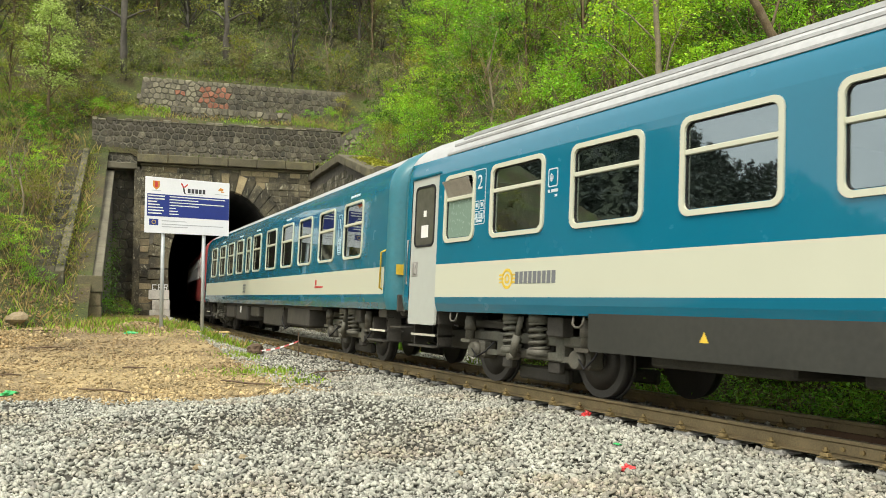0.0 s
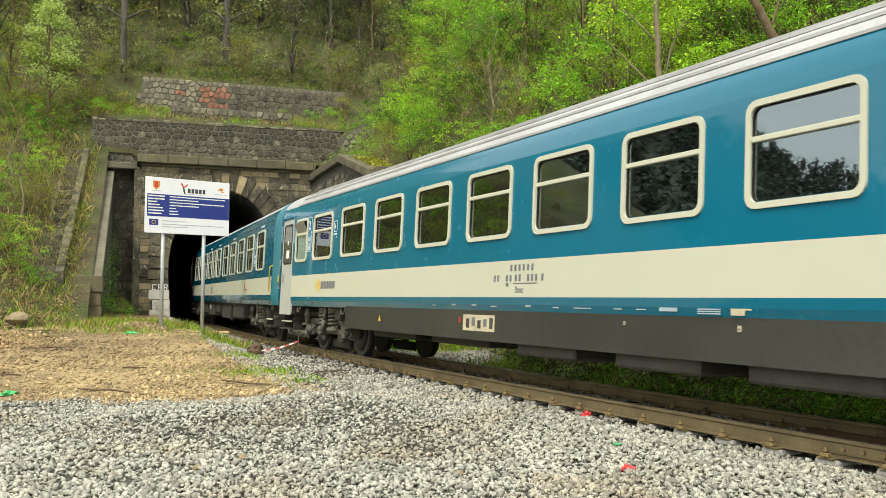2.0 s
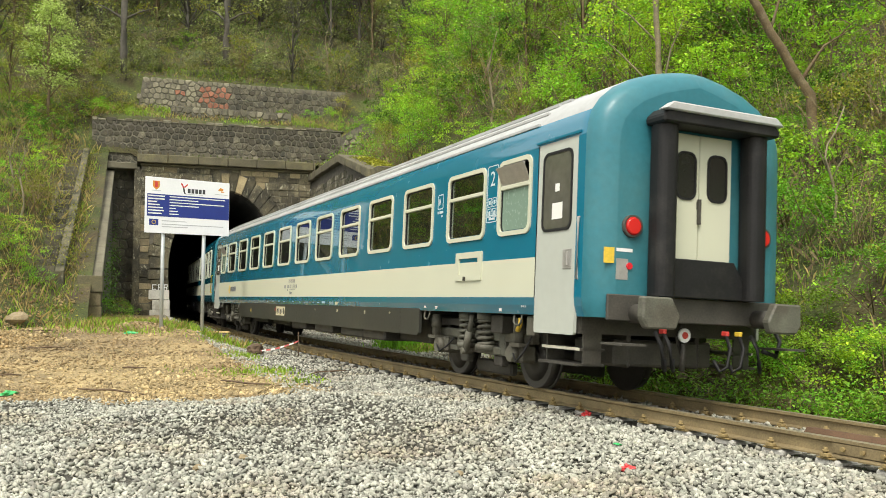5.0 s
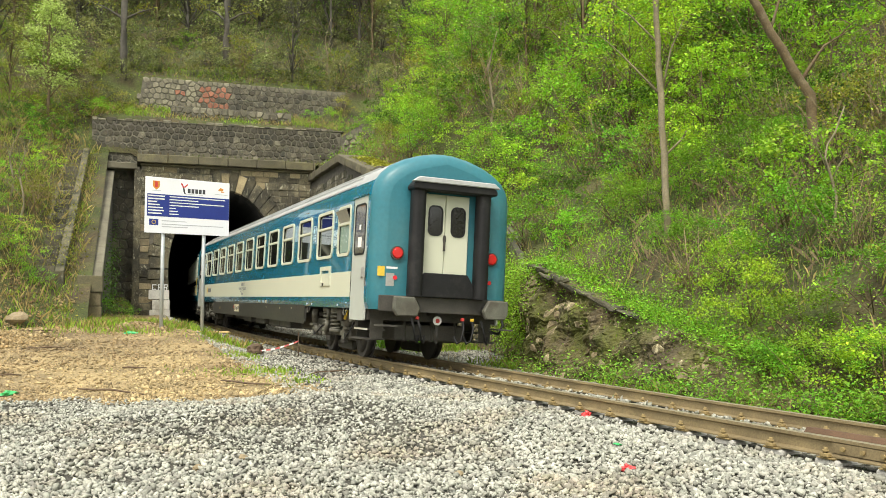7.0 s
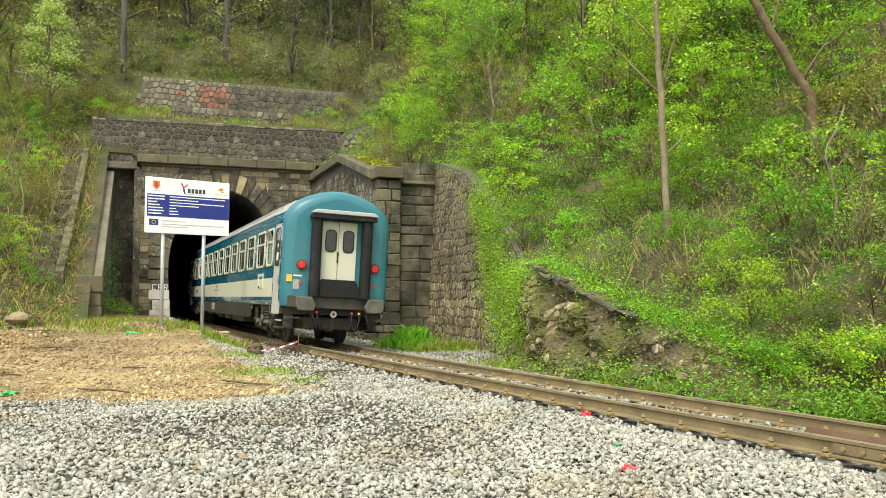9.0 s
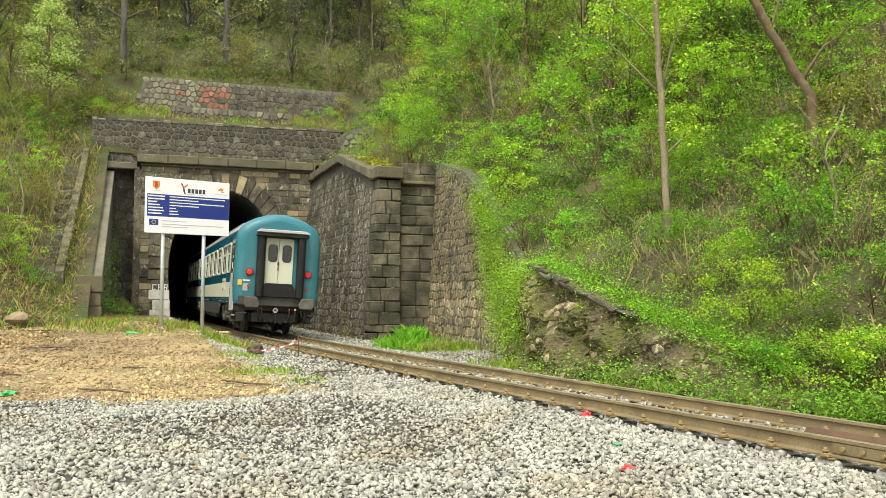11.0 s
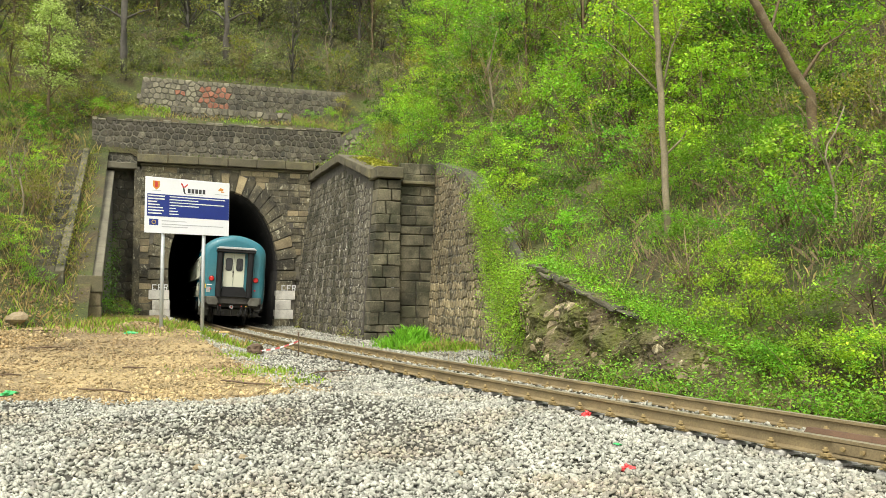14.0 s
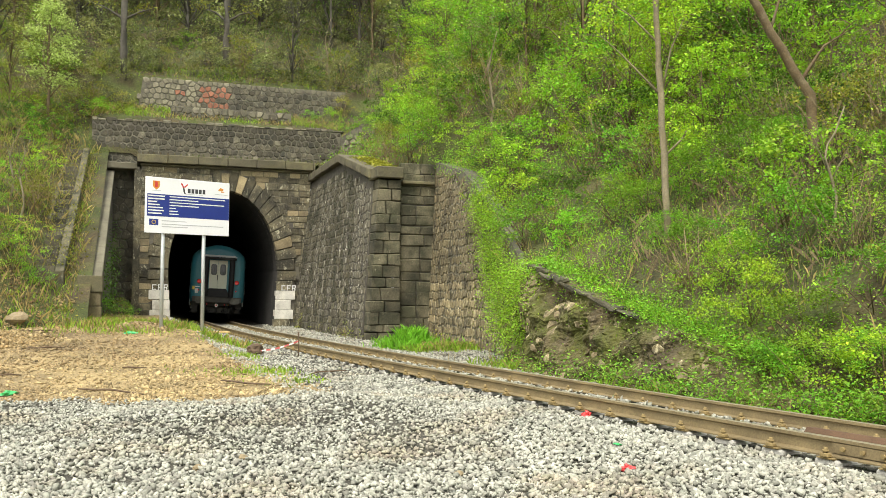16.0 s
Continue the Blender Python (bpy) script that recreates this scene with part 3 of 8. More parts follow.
def build_wings():
    rnd = random.Random(12)
    # right wing wall beside the track, its face leaning back, with a raking coping and an end pillar
    def face(v, z):
        t = max(0.0, min(1.0, -v / 12.9))
        return 4.12 + 0.12 * t + (0.115 - 0.055 * t) * (min(z, 7.2) - 6.5)

    def top(y):
        return 7.1 if y > -6.8 else 7.1 - 1.35 * (-6.8 - y) / 5.4
    bm = bmesh.new()
    ys = [0.2 - 12.4 * k / 16 for k in range(17)]
    cols = []
    for y in ys:
        zs = [-0.6 + (top(y) + 0.6) * j / 10 for j in range(11)]
        cols.append([bm.verts.new((face(y, z), y, z)) for z in zs] + [bm.verts.new((4.9, y, zs[-1])), bm.verts.new((4.9, y, -0.6))])
    for a, b in zip(cols, cols[1:]):
        for k in range(13):
            bm.faces.new((a[k], a[(k + 1) % 13], b[(k + 1) % 13], b[k]))
    bm.faces.new(cols[0])
    bm.faces.new(cols[-1][::-1])
    bmesh.ops.recalc_face_normals(bm, faces=bm.faces)
    wing = tagged(obj("wall_wing_right", bm, M_MORTAR_D, m=PORTAL), "dark streaked rubble wing wall beside the track with a raking coping", "wall", kind="structure")
    clad(wing, cells(12.3, 7.5, 0.27, rnd, 1.15), lambda x, y, d: (face(x - 12.2, y - 0.5) - d * 0.8, -12.2 + x, -0.5 + y), lambda x, y, r: M_RUBBLE_S if x < 2.4 or fnoise(x * 1.3, 0.3 * y, 3) + r.uniform(-0.3, 0.3) > 0.12 else M_RUBBLE_P, 0.009, 0.032, rnd, 290, lambda x, y: y - 0.4 < top(x - 12.2) - 0.3)
    for y0, y1 in ((0.0, -1.7), (-1.7, -3.4), (-3.4, -5.1), (-5.1, -6.8), (-6.8, -8.2), (-8.2, -9.6), (-9.6, -11.0), (-11.0, -12.3)):
        bm = bmesh.new()
        slab(bm, [(y0 - 0.004, top(y0)), (y1 + 0.004, top(y1)), (y1 + 0.004, top(y1) + 0.36), (y0 - 0.004, top(y0) + 0.36)], 3.98, 5.15, lambda y, z, d: (d, y, z))
        bmesh.ops.recalc_face_normals(bm, faces=bm.faces)
        part("coping_stone", knocked(bevel(bm, 0.03), 0.02, y0), M_COPING, wing)
    # yellow moss growing on the coping's slope
    rngm = np.random.default_rng(40)
    c = [(4.25 + 0.9 * rngm.uniform() ** 0.7, y, top(y) + 0.41) for y in rngm.uniform(-12.0, -8.2, 260)]
    V, F = leaf_arrays(rngm, c, np.full(len(c), 0.18), 10, 0.07, 0.5)
    tagged(from_np("moss_cushion", V, F, M_MOSS_BRIGHT, m=PORTAL), "yellow-green moss on the coping of the wing wall", "moss", kind="stuff")
    # pillar blocks on the end face
    z, row = -0.5, 0
    while z < 5.6:
        h = rnd.uniform(0.26, 0.50)
        f0 = face(-12.9, z + h / 2)
        cut = f0 + (0.55 if row % 2 else 0.36)
        for a, b in ((f0, cut), (cut, 5.06)):
            bm = bmesh.new()
            box(bm, a + 0.012, b - 0.012, -12.95 - rnd.uniform(0, 0.03), -12.1, z + 0.006, z + h - 0.006)
            part("quoin", knocked(bevel(bm, 0.03), 0.022, z), M_RUBBLE_P, wing)
        z += h
        row += 1
    bm = bmesh.new()
    box(bm, 4.08, 5.12, -13.12, -11.9, 5.66, 6.08)
    part("pillar_cap", bevel(bm, 0.03), M_COPING, wing)
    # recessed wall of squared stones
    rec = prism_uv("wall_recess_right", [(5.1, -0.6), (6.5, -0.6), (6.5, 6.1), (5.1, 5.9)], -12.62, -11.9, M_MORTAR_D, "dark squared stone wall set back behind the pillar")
    z, row = -0.5, 0
    while z < 6.0:
        h = rnd.uniform(0.30, 0.55)
        cut = rnd.choice((5.75, 5.9, 6.05))
        for a, b in ((5.08, cut), (cut, 6.5)):
            bm = bmesh.new()
            box(bm, a + 0.012, b - 0.012, -12.67 - rnd.uniform(0, 0.025), -12.6, z + 0.006, z + h - 0.006)
            part("squared_stone", knocked(bevel(bm, 0.03), 0.025, z), M_RUBBLE_P, rec)
        z += h
        row += 1
    bm = bmesh.new()
    box(bm, 5.15, 6.4, -12.85, -12.55, 5.5, 5.62)
    part("coping_stone", bevel(bm, 0.02), M_COPING, rec)
    # battered rough wall running on towards the rock
    bm = bmesh.new()
    A = [(6.2, -12.6), (6.02, -16.0), (5.6, -19.8), (4.9, -23.6)]
    H = [6.4, 5.6, 3.9, 1.9]
    f = [[bm.verts.new((u, v, -0.6)), bm.verts.new((u + 0.35, v, h)), bm.verts.new((u + 1.2, v, h)), bm.verts.new((u + 1.2, v, -0.6))] for (u, v), h in zip(A, H)]
    for a, b in zip(f, f[1:]):
        for k in range(4):
            bm.faces.new((a[k], a[(k + 1) % 4], b[(k + 1) % 4], b[k]))
    bm.faces.new(f[0])
    bm.faces.new(f[-1])
    bmesh.ops.recalc_face_normals(bm, faces=bm.faces)
    rough = tagged(obj("wall_battered", bm, M_MORTAR, m=PORTAL), "rough battered retaining wall, stained brown and half overgrown", "wall", kind="structure")

    def place(x, y, d):
        v = -12.3 - x
        u = float(np.interp(-v, [12.3, 16, 19.8, 23.6], [6.2, 6.02, 5.6, 4.9]))
        h = float(np.interp(-v, [12.3, 16, 19.8, 23.6], H))
        return (u + 0.35 * (y) / (h + 0.6) - d, v, y - 0.6)
    clad(rough, cells(11.2, 6.9, 0.30, rnd), place, lambda x, y, r: M_RUBBLE_B, 0.012, 0.022, rnd, 280, lambda x, y: y - 0.45 < np.interp(x, [0, 3.7, 7.5, 11.3], H))
    # left wing wall: a sloping concrete-topped ramp wall with a pedestal at its foot
    bm = bmesh.new()
    slab(bm, [(0.9, -0.5), (-13.0, -0.5), (-13.0, 1.6), (0.9, 7.3)], -5.75, -5.25, lambda y, z, d: (d, y, z))
    bmesh.ops.recalc_face_normals(bm, faces=bm.faces)
    wl = tagged(obj("wall_wing_left", bm, M_MORTAR_D, m=PORTAL), "sloping left wing wall with pale concrete coping and ivy", "wall", kind="structure")
    for k in range(9):
        y0, y1 = 0.9 - 13.9 * k / 9, 0.9 - 13.9 * (k + 1) / 9
        zz = lambda y: 1.6 + (y + 13.0) * 5.7 / 13.9
        bm = bmesh.new()
        slab(bm, [(y0 - 0.006, zz(y0)), (y1 + 0.006, zz(y1)), (y1 + 0.006, zz(y1) + 0.22), (y0 - 0.006, zz(y0) + 0.22)], -6.02, -5.2, lambda y, z, d: (d, y, z))
        bmesh.ops.recalc_face_normals(bm, faces=bm.faces)
        part("coping_slab", bevel(bm, 0.015), M_CONC, wl)
    for z0, z1, g in ((0.0, 0.5, 0), (0.5, 0.95, 0.02), (0.95, 1.4, 0.0), (1.4, 1.95, 0.06)):
        bm = bmesh.new()
        box(bm, -5.87 - g, -5.2 + g, -13.5 - g, -12.9, z0 + 0.008, z1)
        part("pedestal_block", bevel(bm, 0.025), M_COPING if z0 > 1.2 else M_ASHLAR_L, wl)
    # drain chute on the slope beside it: two low kerbs with steps between
    chute = empty("drain_chute", PORTAL)
    tagged(chute, "narrow stepped concrete drain chute running down the slope", "chute", kind="structure")
    zz = lambda y: 2.02 + (y + 13.5) * 0.44
    for u in (-6.45, -7.25):
        bm = bmesh.new()
        slab(bm, [(0.5, zz(0.5) - 0.6), (-13.6, zz(-13.6) - 0.8), (-13.6, zz(-13.6) + 0.12), (0.5, zz(0.5) + 0.12)], u - 0.14, u + 0.14, lambda y, z, d: (d, y, z))
        bmesh.ops.recalc_face_normals(bm, faces=bm.faces)
        part("kerb", bevel(bm, 0.02), M_RUBBLE_P, chute)
    for k in range(26):
        y = 0.3 - k * 0.53
        bm = bmesh.new()
        box(bm, -7.11, -6.59, y - 0.52, y, zz(y) - 0.9, zz(y) - 0.02)
        part("step", bevel(bm, 0.015), M_RUBBLE, chute)


build_portal()
build_upper_walls()
build_wings()


# ---------------------------------------------------------------- track
def build_track():
    prof = [(-0.075, -0.172), (0.075, -0.172), (0.075, -0.158), (0.012, -0.14), (0.009, -0.05), (0.036, -0.036), (0.036, -0.006), (0.026, 0.0),
            (-0.026, 0.0), (-0.036, -0.006), (-0.036, -0.036), (-0.009, -0.05), (-0.012, -0.14), (-0.075, -0.158)]

    def run(w, s0, s1, prof, step=0.5):
        bm = bmesh.new()
        last = None
        for s in np.arange(s0, s1 + 0.01, step):
            ring = [bm.verts.new(on_track(s, w + a, z)) for a, z in prof]
            if last:
                for k in range(len(prof)):
                    f = bm.faces.new((last[k], last[(k + 1) % len(prof)], ring[(k + 1) % len(prof)], ring[k]))
                    f.material_index = 1 if k in (6, 7, 8) else 0
            else:
                bm.faces.new(ring)
            last = ring
        bm.faces.new(last[::-1])
        bmesh.ops.recalc_face_normals(bm, faces=bm.faces)
        return bm
    for w in (-0.7535, 0.7535):
        r = tagged(obj("rail", run(w, -40, 100, prof), [M_RAIL, M_RAILTOP]), "rust-brown steel running rail on concrete sleepers", "rail", "rails of the track")
        s_j = 3.35 if w < 0 else 3.6
        for e in (-1, 1):
            bm = bmesh.new()
            for a, b, z0, z1 in ((0.013, 0.034, -0.135, -0.045),):
                x0, x1 = sorted((w + e * a, w + e * b))
                last = None
                for s in np.linspace(s_j - 0.42, s_j + 0.42, 5):
                    ring = [bm.verts.new(on_track(s, x, z)) for x, z in ((x0, z0), (x1, z0), (x1, z1), (x0, z1))]
                    if last:
                        for k in range(4):
                            bm.faces.new((last[k], last[(k + 1) % 4], ring[(k + 1) % 4], ring[k]))
                    else:
                        bm.faces.new(ring)
                    last = ring
                bm.faces.new(last[::-1])
            bmesh.ops.recalc_face_normals(bm, faces=bm.faces)
            plate = part("fishplate", bm, M_RAIL, r)
            for k in range(4):
                bm = bmesh.new()
                s = s_j - 0.3 + k * 0.2
                tube(bm, on_track(s, w + e * 0.03, -0.09), on_track(s, w + e * 0.062, -0.09), 0.022, seg=6)
                part("bolt", bm, M_RUST, plate)
    chk = [(-0.075, -0.172), (0.075, -0.172), (0.075, -0.135), (0.035, -0.085), (-0.035, -0.085), (-0.075, -0.135)]
    tagged(obj("check_rail", run(0.36, -25, 5.2, chk), M_CHECK), "low rust-red check rail lying between the running rails", "rail")
    # sleepers with their fastenings
    bm = bmesh.new()
    box(bm, -0.86, 0.86, -0.13, 0.13, -0.42, -0.19)
    sl = obj("sleeper", bevel(bm, 0.02), M_SLEEPER)
    tagged(sl, "pale concrete sleeper sunk in crushed stone", "sleeper", "sleepers of the track")
    bm = bmesh.new()
    box(bm, -0.12, 0.12, -0.09, 0.09, -0.19, -0.174)
    plate_me = obj("base_plate", bevel(bm, 0.004), M_RUST, sl)
    plate_me.location.x = -0.7535
    q = plate_me.copy()
    scene.collection.objects.link(q)
    q.location.x = 0.7535
    bm = bmesh.new()
    box(bm, -0.03, 0.03, -0.045, 0.045, -0.174, -0.135)
    bevel(bm, 0.008)
    tube(bm, (0, 0, -0.135), (0, 0, -0.085), 0.018, seg=6)
    tube(bm, (0, 0, -0.125), (0, 0, -0.108), 0.032, seg=6)
    cl = obj("rail_clip", bm, M_RUST, sl)
    cl.location.x = -0.7535 - 0.105
    for x in (-0.7535 + 0.105, 0.7535 - 0.105, 0.7535 + 0.105):
        q = cl.copy()
        scene.collection.objects.link(q)
        q.location.x = x

    def at(s):
        p, (x, y, t) = on_track(s), line(s)
        return Matrix.Translation(p) @ Matrix.Rotation(-t, 4, 'Z') @ Matrix.Rotation(CANT, 4, 'Y')
    sl.matrix_basis = at(-8.0)
    for k in range(1, 92):
        copy_thing(sl, at(-8.0 + 0.62 * k))


build_track()
TRAIN, WHEELSETS = [], []
# ---------------------------------------------------------------- train materials
M_TEAL = material("teal_paint", (0.001, 0.148, 0.238), 0.24, vary=0.03, scale=0.35, fine=3, bump=0, spec=0.2, coat=0.75)
M_TEAL_DUSTY = material("dusty_teal_end_paint", (0.030, 0.165, 0.205), 0.42, vary=0.10, scale=0.7, fine=12, bump=0.02, dist=0.002, spec=0.35, coat=0.1, tint=(0.055, 0.18, 0.20), tint_at=0.52)
M_CREAM = material("cream_paint", (0.565, 0.575, 0.44), 0.42, vary=0.02, scale=0.4, fine=1.5, bump=0, spec=0.3)
# cream doors: their shade is put into a greyer base colour
M_DOOR_SHADED = material("shaded_cream_door_paint", (0.46, 0.485, 0.43), 0.4, vary=0.04, scale=0.6, fine=8, bump=0, spec=0.3)
M_ROOF = material("grey_roof_paint", (0.42, 0.43, 0.42), 0.45, vary=0.15, scale=0.8, fine=14, bump=0.05, dist=0.003, tint=(0.33, 0.335, 0.32), tint_at=0.56)
M_SKIRT = material("dusty_dark_skirt", (0.036, 0.037, 0.030), 0.5, vary=0.25, scale=0.7, fine=14, bump=0.04, dist=0.003, tint=(0.050, 0.049, 0.036), tint_at=0.58)
M_UNDER = material("grimy_running_gear", (0.052, 0.048, 0.039), 0.7, vary=0.35, scale=3, fine=40, bump=0.25, dist=0.004, tint=(0.062, 0.057, 0.044), tint_at=0.55)
M_GEAR = material("dusty_grey_bogie", (0.108, 0.108, 0.082), 0.65, vary=0.35, scale=4, fine=50, bump=0.2, dist=0.004, tint=(0.085, 0.078, 0.058), tint_at=0.5)
M_WHEEL = material("dark_wheel_steel", (0.06, 0.056, 0.05), 0.6, metal=0.3, vary=0.3, scale=3, fine=60, bump=0.1, dist=0.002)
M_RUBBER = material("black_rubber", (0.014, 0.014, 0.014), 0.55, vary=0.3, scale=3, fine=40, bump=0.12, dist=0.004, spec=0.25, tint=(0.028, 0.027, 0.025), tint_at=0.62)
M_INSIDE = material("brown_coach_interior", (0.075, 0.065, 0.055), 0.8, vary=0.15, scale=2, fine=20, bump=0)
M_SEAT = material("dull_green_seat_cloth", (0.07, 0.09, 0.08), 0.9, vary=0.2, scale=3, fine=60, bump=0.1, dist=0.003)
M_WHITE = material("white_marking_paint", (0.75, 0.76, 0.74), 0.5, vary=0.08, scale=5, fine=50, bump=0)
M_DARKMARK = material("dark_marking_paint", (0.16, 0.17, 0.18), 0.5, vary=0.1, scale=5, fine=50, bump=0)
M_SIGN = material("faded_white_sign", (0.52, 0.63, 0.66), 0.5, vary=0.08, scale=5, fine=50, bump=0)
M_YELLOW = material("yellow_marking_paint", (0.72, 0.50, 0.05), 0.5, vary=0.15, scale=5, fine=50, bump=0)
M_FAINT = material("faint_marking_paint", (0.34, 0.46, 0.50), 0.5, vary=0.1, scale=5, fine=50, bump=0)
M_OLDPLATE = material("yellowed_plate", (0.55, 0.50, 0.33), 0.6, vary=0.2, scale=6, fine=40, bump=0)
M_PAPER = material("white_paper_notice", (0.78, 0.77, 0.72), 0.8, vary=0.06, scale=5, fine=60, bump=0)
M_REDCOACH = material("dull_red_paint", (0.30, 0.045, 0.04), 0.45, vary=0.12, scale=0.8, fine=12, bump=0.02, dist=0.002, coat=0.2)
M_METAL = material("worn_bare_steel", (0.45, 0.44, 0.41), 0.45, metal=0.6, vary=0.15, scale=8, fine=60, bump=0.1, dist=0.002)
M_REDPAINT = material("red_paint", (0.55, 0.05, 0.04), 0.45, vary=0.15, scale=6, fine=50, bump=0)
M_STEPEDGE = material("pale_step_edge", (0.62, 0.60, 0.48), 0.7, vary=0.15, scale=6, fine=50, bump=0.1, dist=0.002)
M_BLIND = material("pale_green_frosted_pane", (0.20, 0.29, 0.23), 0.25, vary=0.06, scale=2, fine=20, bump=0, spec=0.6)


def glass_material(name, tint, rough=0.015):
    mat = bpy.data.materials.new(name)
    mat.use_nodes = True
    p = mat.node_tree.nodes["Principled BSDF"]
    p.inputs["Base Color"].default_value = (*tint, 1)
    p.inputs["Roughness"].default_value = rough
    p.inputs["Transmission Weight"].default_value = 1.0
    p.inputs["IOR"].default_value = 2.9
    p.inputs["Specular Tint"].default_value = (0.80, 0.95, 1.0, 1)
    return mat


M_GLASS = glass_material("tinted_window_glass", (0.30, 0.31, 0.30))


def lamp_material(name, col, strength):
    mat = bpy.data.materials.new(name)
    mat.use_nodes = True
    p = mat.node_tree.nodes["Principled BSDF"]
    p.inputs["Base Color"].default_value = (*col, 1)
    p.inputs["Roughness"].default_value = 0.2
    p.inputs["Emission Color"].default_value = (*col, 1)
    p.inputs["Emission Strength"].default_value = strength
    return mat


M_TAIL = lamp_material("lit_red_lens", (0.50, 0.018, 0.015), 0.14)
# reflectors are unlit parts; a faint glow is added to their red
M_REFLECT_GLOW = lamp_material("glowing_red_reflector", (0.55, 0.02, 0.03), 0.08)

PROFILE = [(1.36, 1.0), (1.40, 1.12), (1.4125, 1.22), (1.4125, 1.73), (1.4125, 2.10), (1.4125, 3.04), (1.41, 3.14), (1.39, 3.30), (1.345, 3.44), (1.25, 3.58), (1.08, 3.73), (0.82, 3.87), (0.5, 3.98), (0.2, 4.04), (0.0, 4.05)]


def clone(ob, parent, loc):
    """A further copy of a part with its sub-parts, sharing the meshes."""
    q = copy_thing(ob, Matrix.Translation(loc) @ Matrix.Diagonal((1, 1, 1, 1)))
    q.parent = parent
    return q


def bars(name, rows, mat, parent, side=-1, w=1.4155, label=""):
    """Flat marks on the coach side: (l0, l1, z0, z1) each, joined to one sign."""
    bm = bmesh.new()
    for l0, l1, z0, z1 in rows:
        box(bm, side * w - 0.0015, side * w + 0.0015, l0, l1, z0, z1)
    return part(name, bm, mat, parent, label)


def text_mesh(name, s, size, mat, parent, m, label="", depth=0.002):
    cu = bpy.data.curves.new(name, 'FONT')
    cu.body, cu.size, cu.extrude = s, size, depth
    cu.align_x, cu.align_y = 'CENTER', 'CENTER'
    tmp = bpy.data.objects.new("tmp", cu)
    scene.collection.objects.link(tmp)
    me = bpy.data.meshes.new_from_object(tmp.evaluated_get(bpy.context.evaluated_depsgraph_get()))
    bpy.data.objects.remove(tmp)
    me.materials.clear()
    me.materials.append(mat)
    ob = new(name, me)
    ob.parent = parent
    ob.matrix_basis = m
    if label:
        ob["label"] = label
    return ob


SIDE_TEXT = Matrix(((0, 0, -1, 0), (-1, 0, 0, 0), (0, 1, 0, 0), (0, 0, 0, 1)))    # upright on the left flank


def coach_shell(co, length, openings, cream_l, teal, roof_from, cream=(1.22, 1.73), round_end=0.28, colours=None):
    """Outer skin with window and door openings; openings are (l0, l1, z0, z1) on both flanks."""
    bm = bmesh.new()
    zs = sorted({z for _, z in PROFILE} | {z for o in openings for z in o[2:]} | set(cream))
    hw = lambda z: float(np.interp(z, [b for a, b in PROFILE], [a for a, b in PROFILE]))
    ls = sorted({0.0, 0.05, 0.14, round_end, length - round_end, length - 0.14, length - 0.05, length, *cream_l} | {l for o in openings for l in o[:2]})

    def inset(l):
        d = min(l, length - l)
        if d >= round_end:
            return 0.0
        return round_end - math.sqrt(max(0, round_end ** 2 - (round_end - d) ** 2))
    zt = zs[:-1] + [4.05]
    for side in (-1, 1):
        grid = []
        for l in ls:
            k = inset(l)
            row = []
            for z in zt:
                w = max(0.0, hw(z) - k)
                zz = z - k * 0.8 * max(0.0, (z - 2.6) / 1.45)
                row.append(bm.verts.new((side * w, l, zz)))
            grid.append(row)
        for i in range(len(ls) - 1):
            for j in range(len(zt) - 1):
                lc, zc = (ls[i] + ls[i + 1]) / 2, (zt[j] + zt[j + 1]) / 2
                if any(o[0] < lc < o[1] and o[2] < zc < o[3] for o in openings):
                    continue
                q = (grid[i][j], grid[i + 1][j], grid[i + 1][j + 1], grid[i][j + 1])
                f = bm.faces.new(q if side > 0 else q[::-1])
                f.smooth = zc > 3.1 or lc < round_end or lc > length - round_end
                if zc > roof_from and round_end < lc < length - round_end:
                    f.material_index = 2
                elif cream[0] < zc < cream[1] and cream_l[0] < lc < cream_l[1]:
                    f.material_index = 1
                elif lc < round_end or lc > length - round_end:
                    f.material_index = 3
        for e in (0, -1):                                   # end walls
            c = [bm.verts.new((0, ls[e], v.co.z)) for v in grid[e]]
            for j in range(len(zt) - 1):
                q = (grid[e][j], grid[e][j + 1], c[j + 1], c[j])
                try:
                    bm.faces.new(q if (side > 0) == (e == 0) else q[::-1]).material_index = 3
                except ValueError:
                    pass
    bmesh.ops.remove_doubles(bm, verts=bm.verts, dist=0.0005)
    return part("body", bm, colours or [M_TEAL, M_CREAM, M_ROOF, M_TEAL_DUSTY], co)


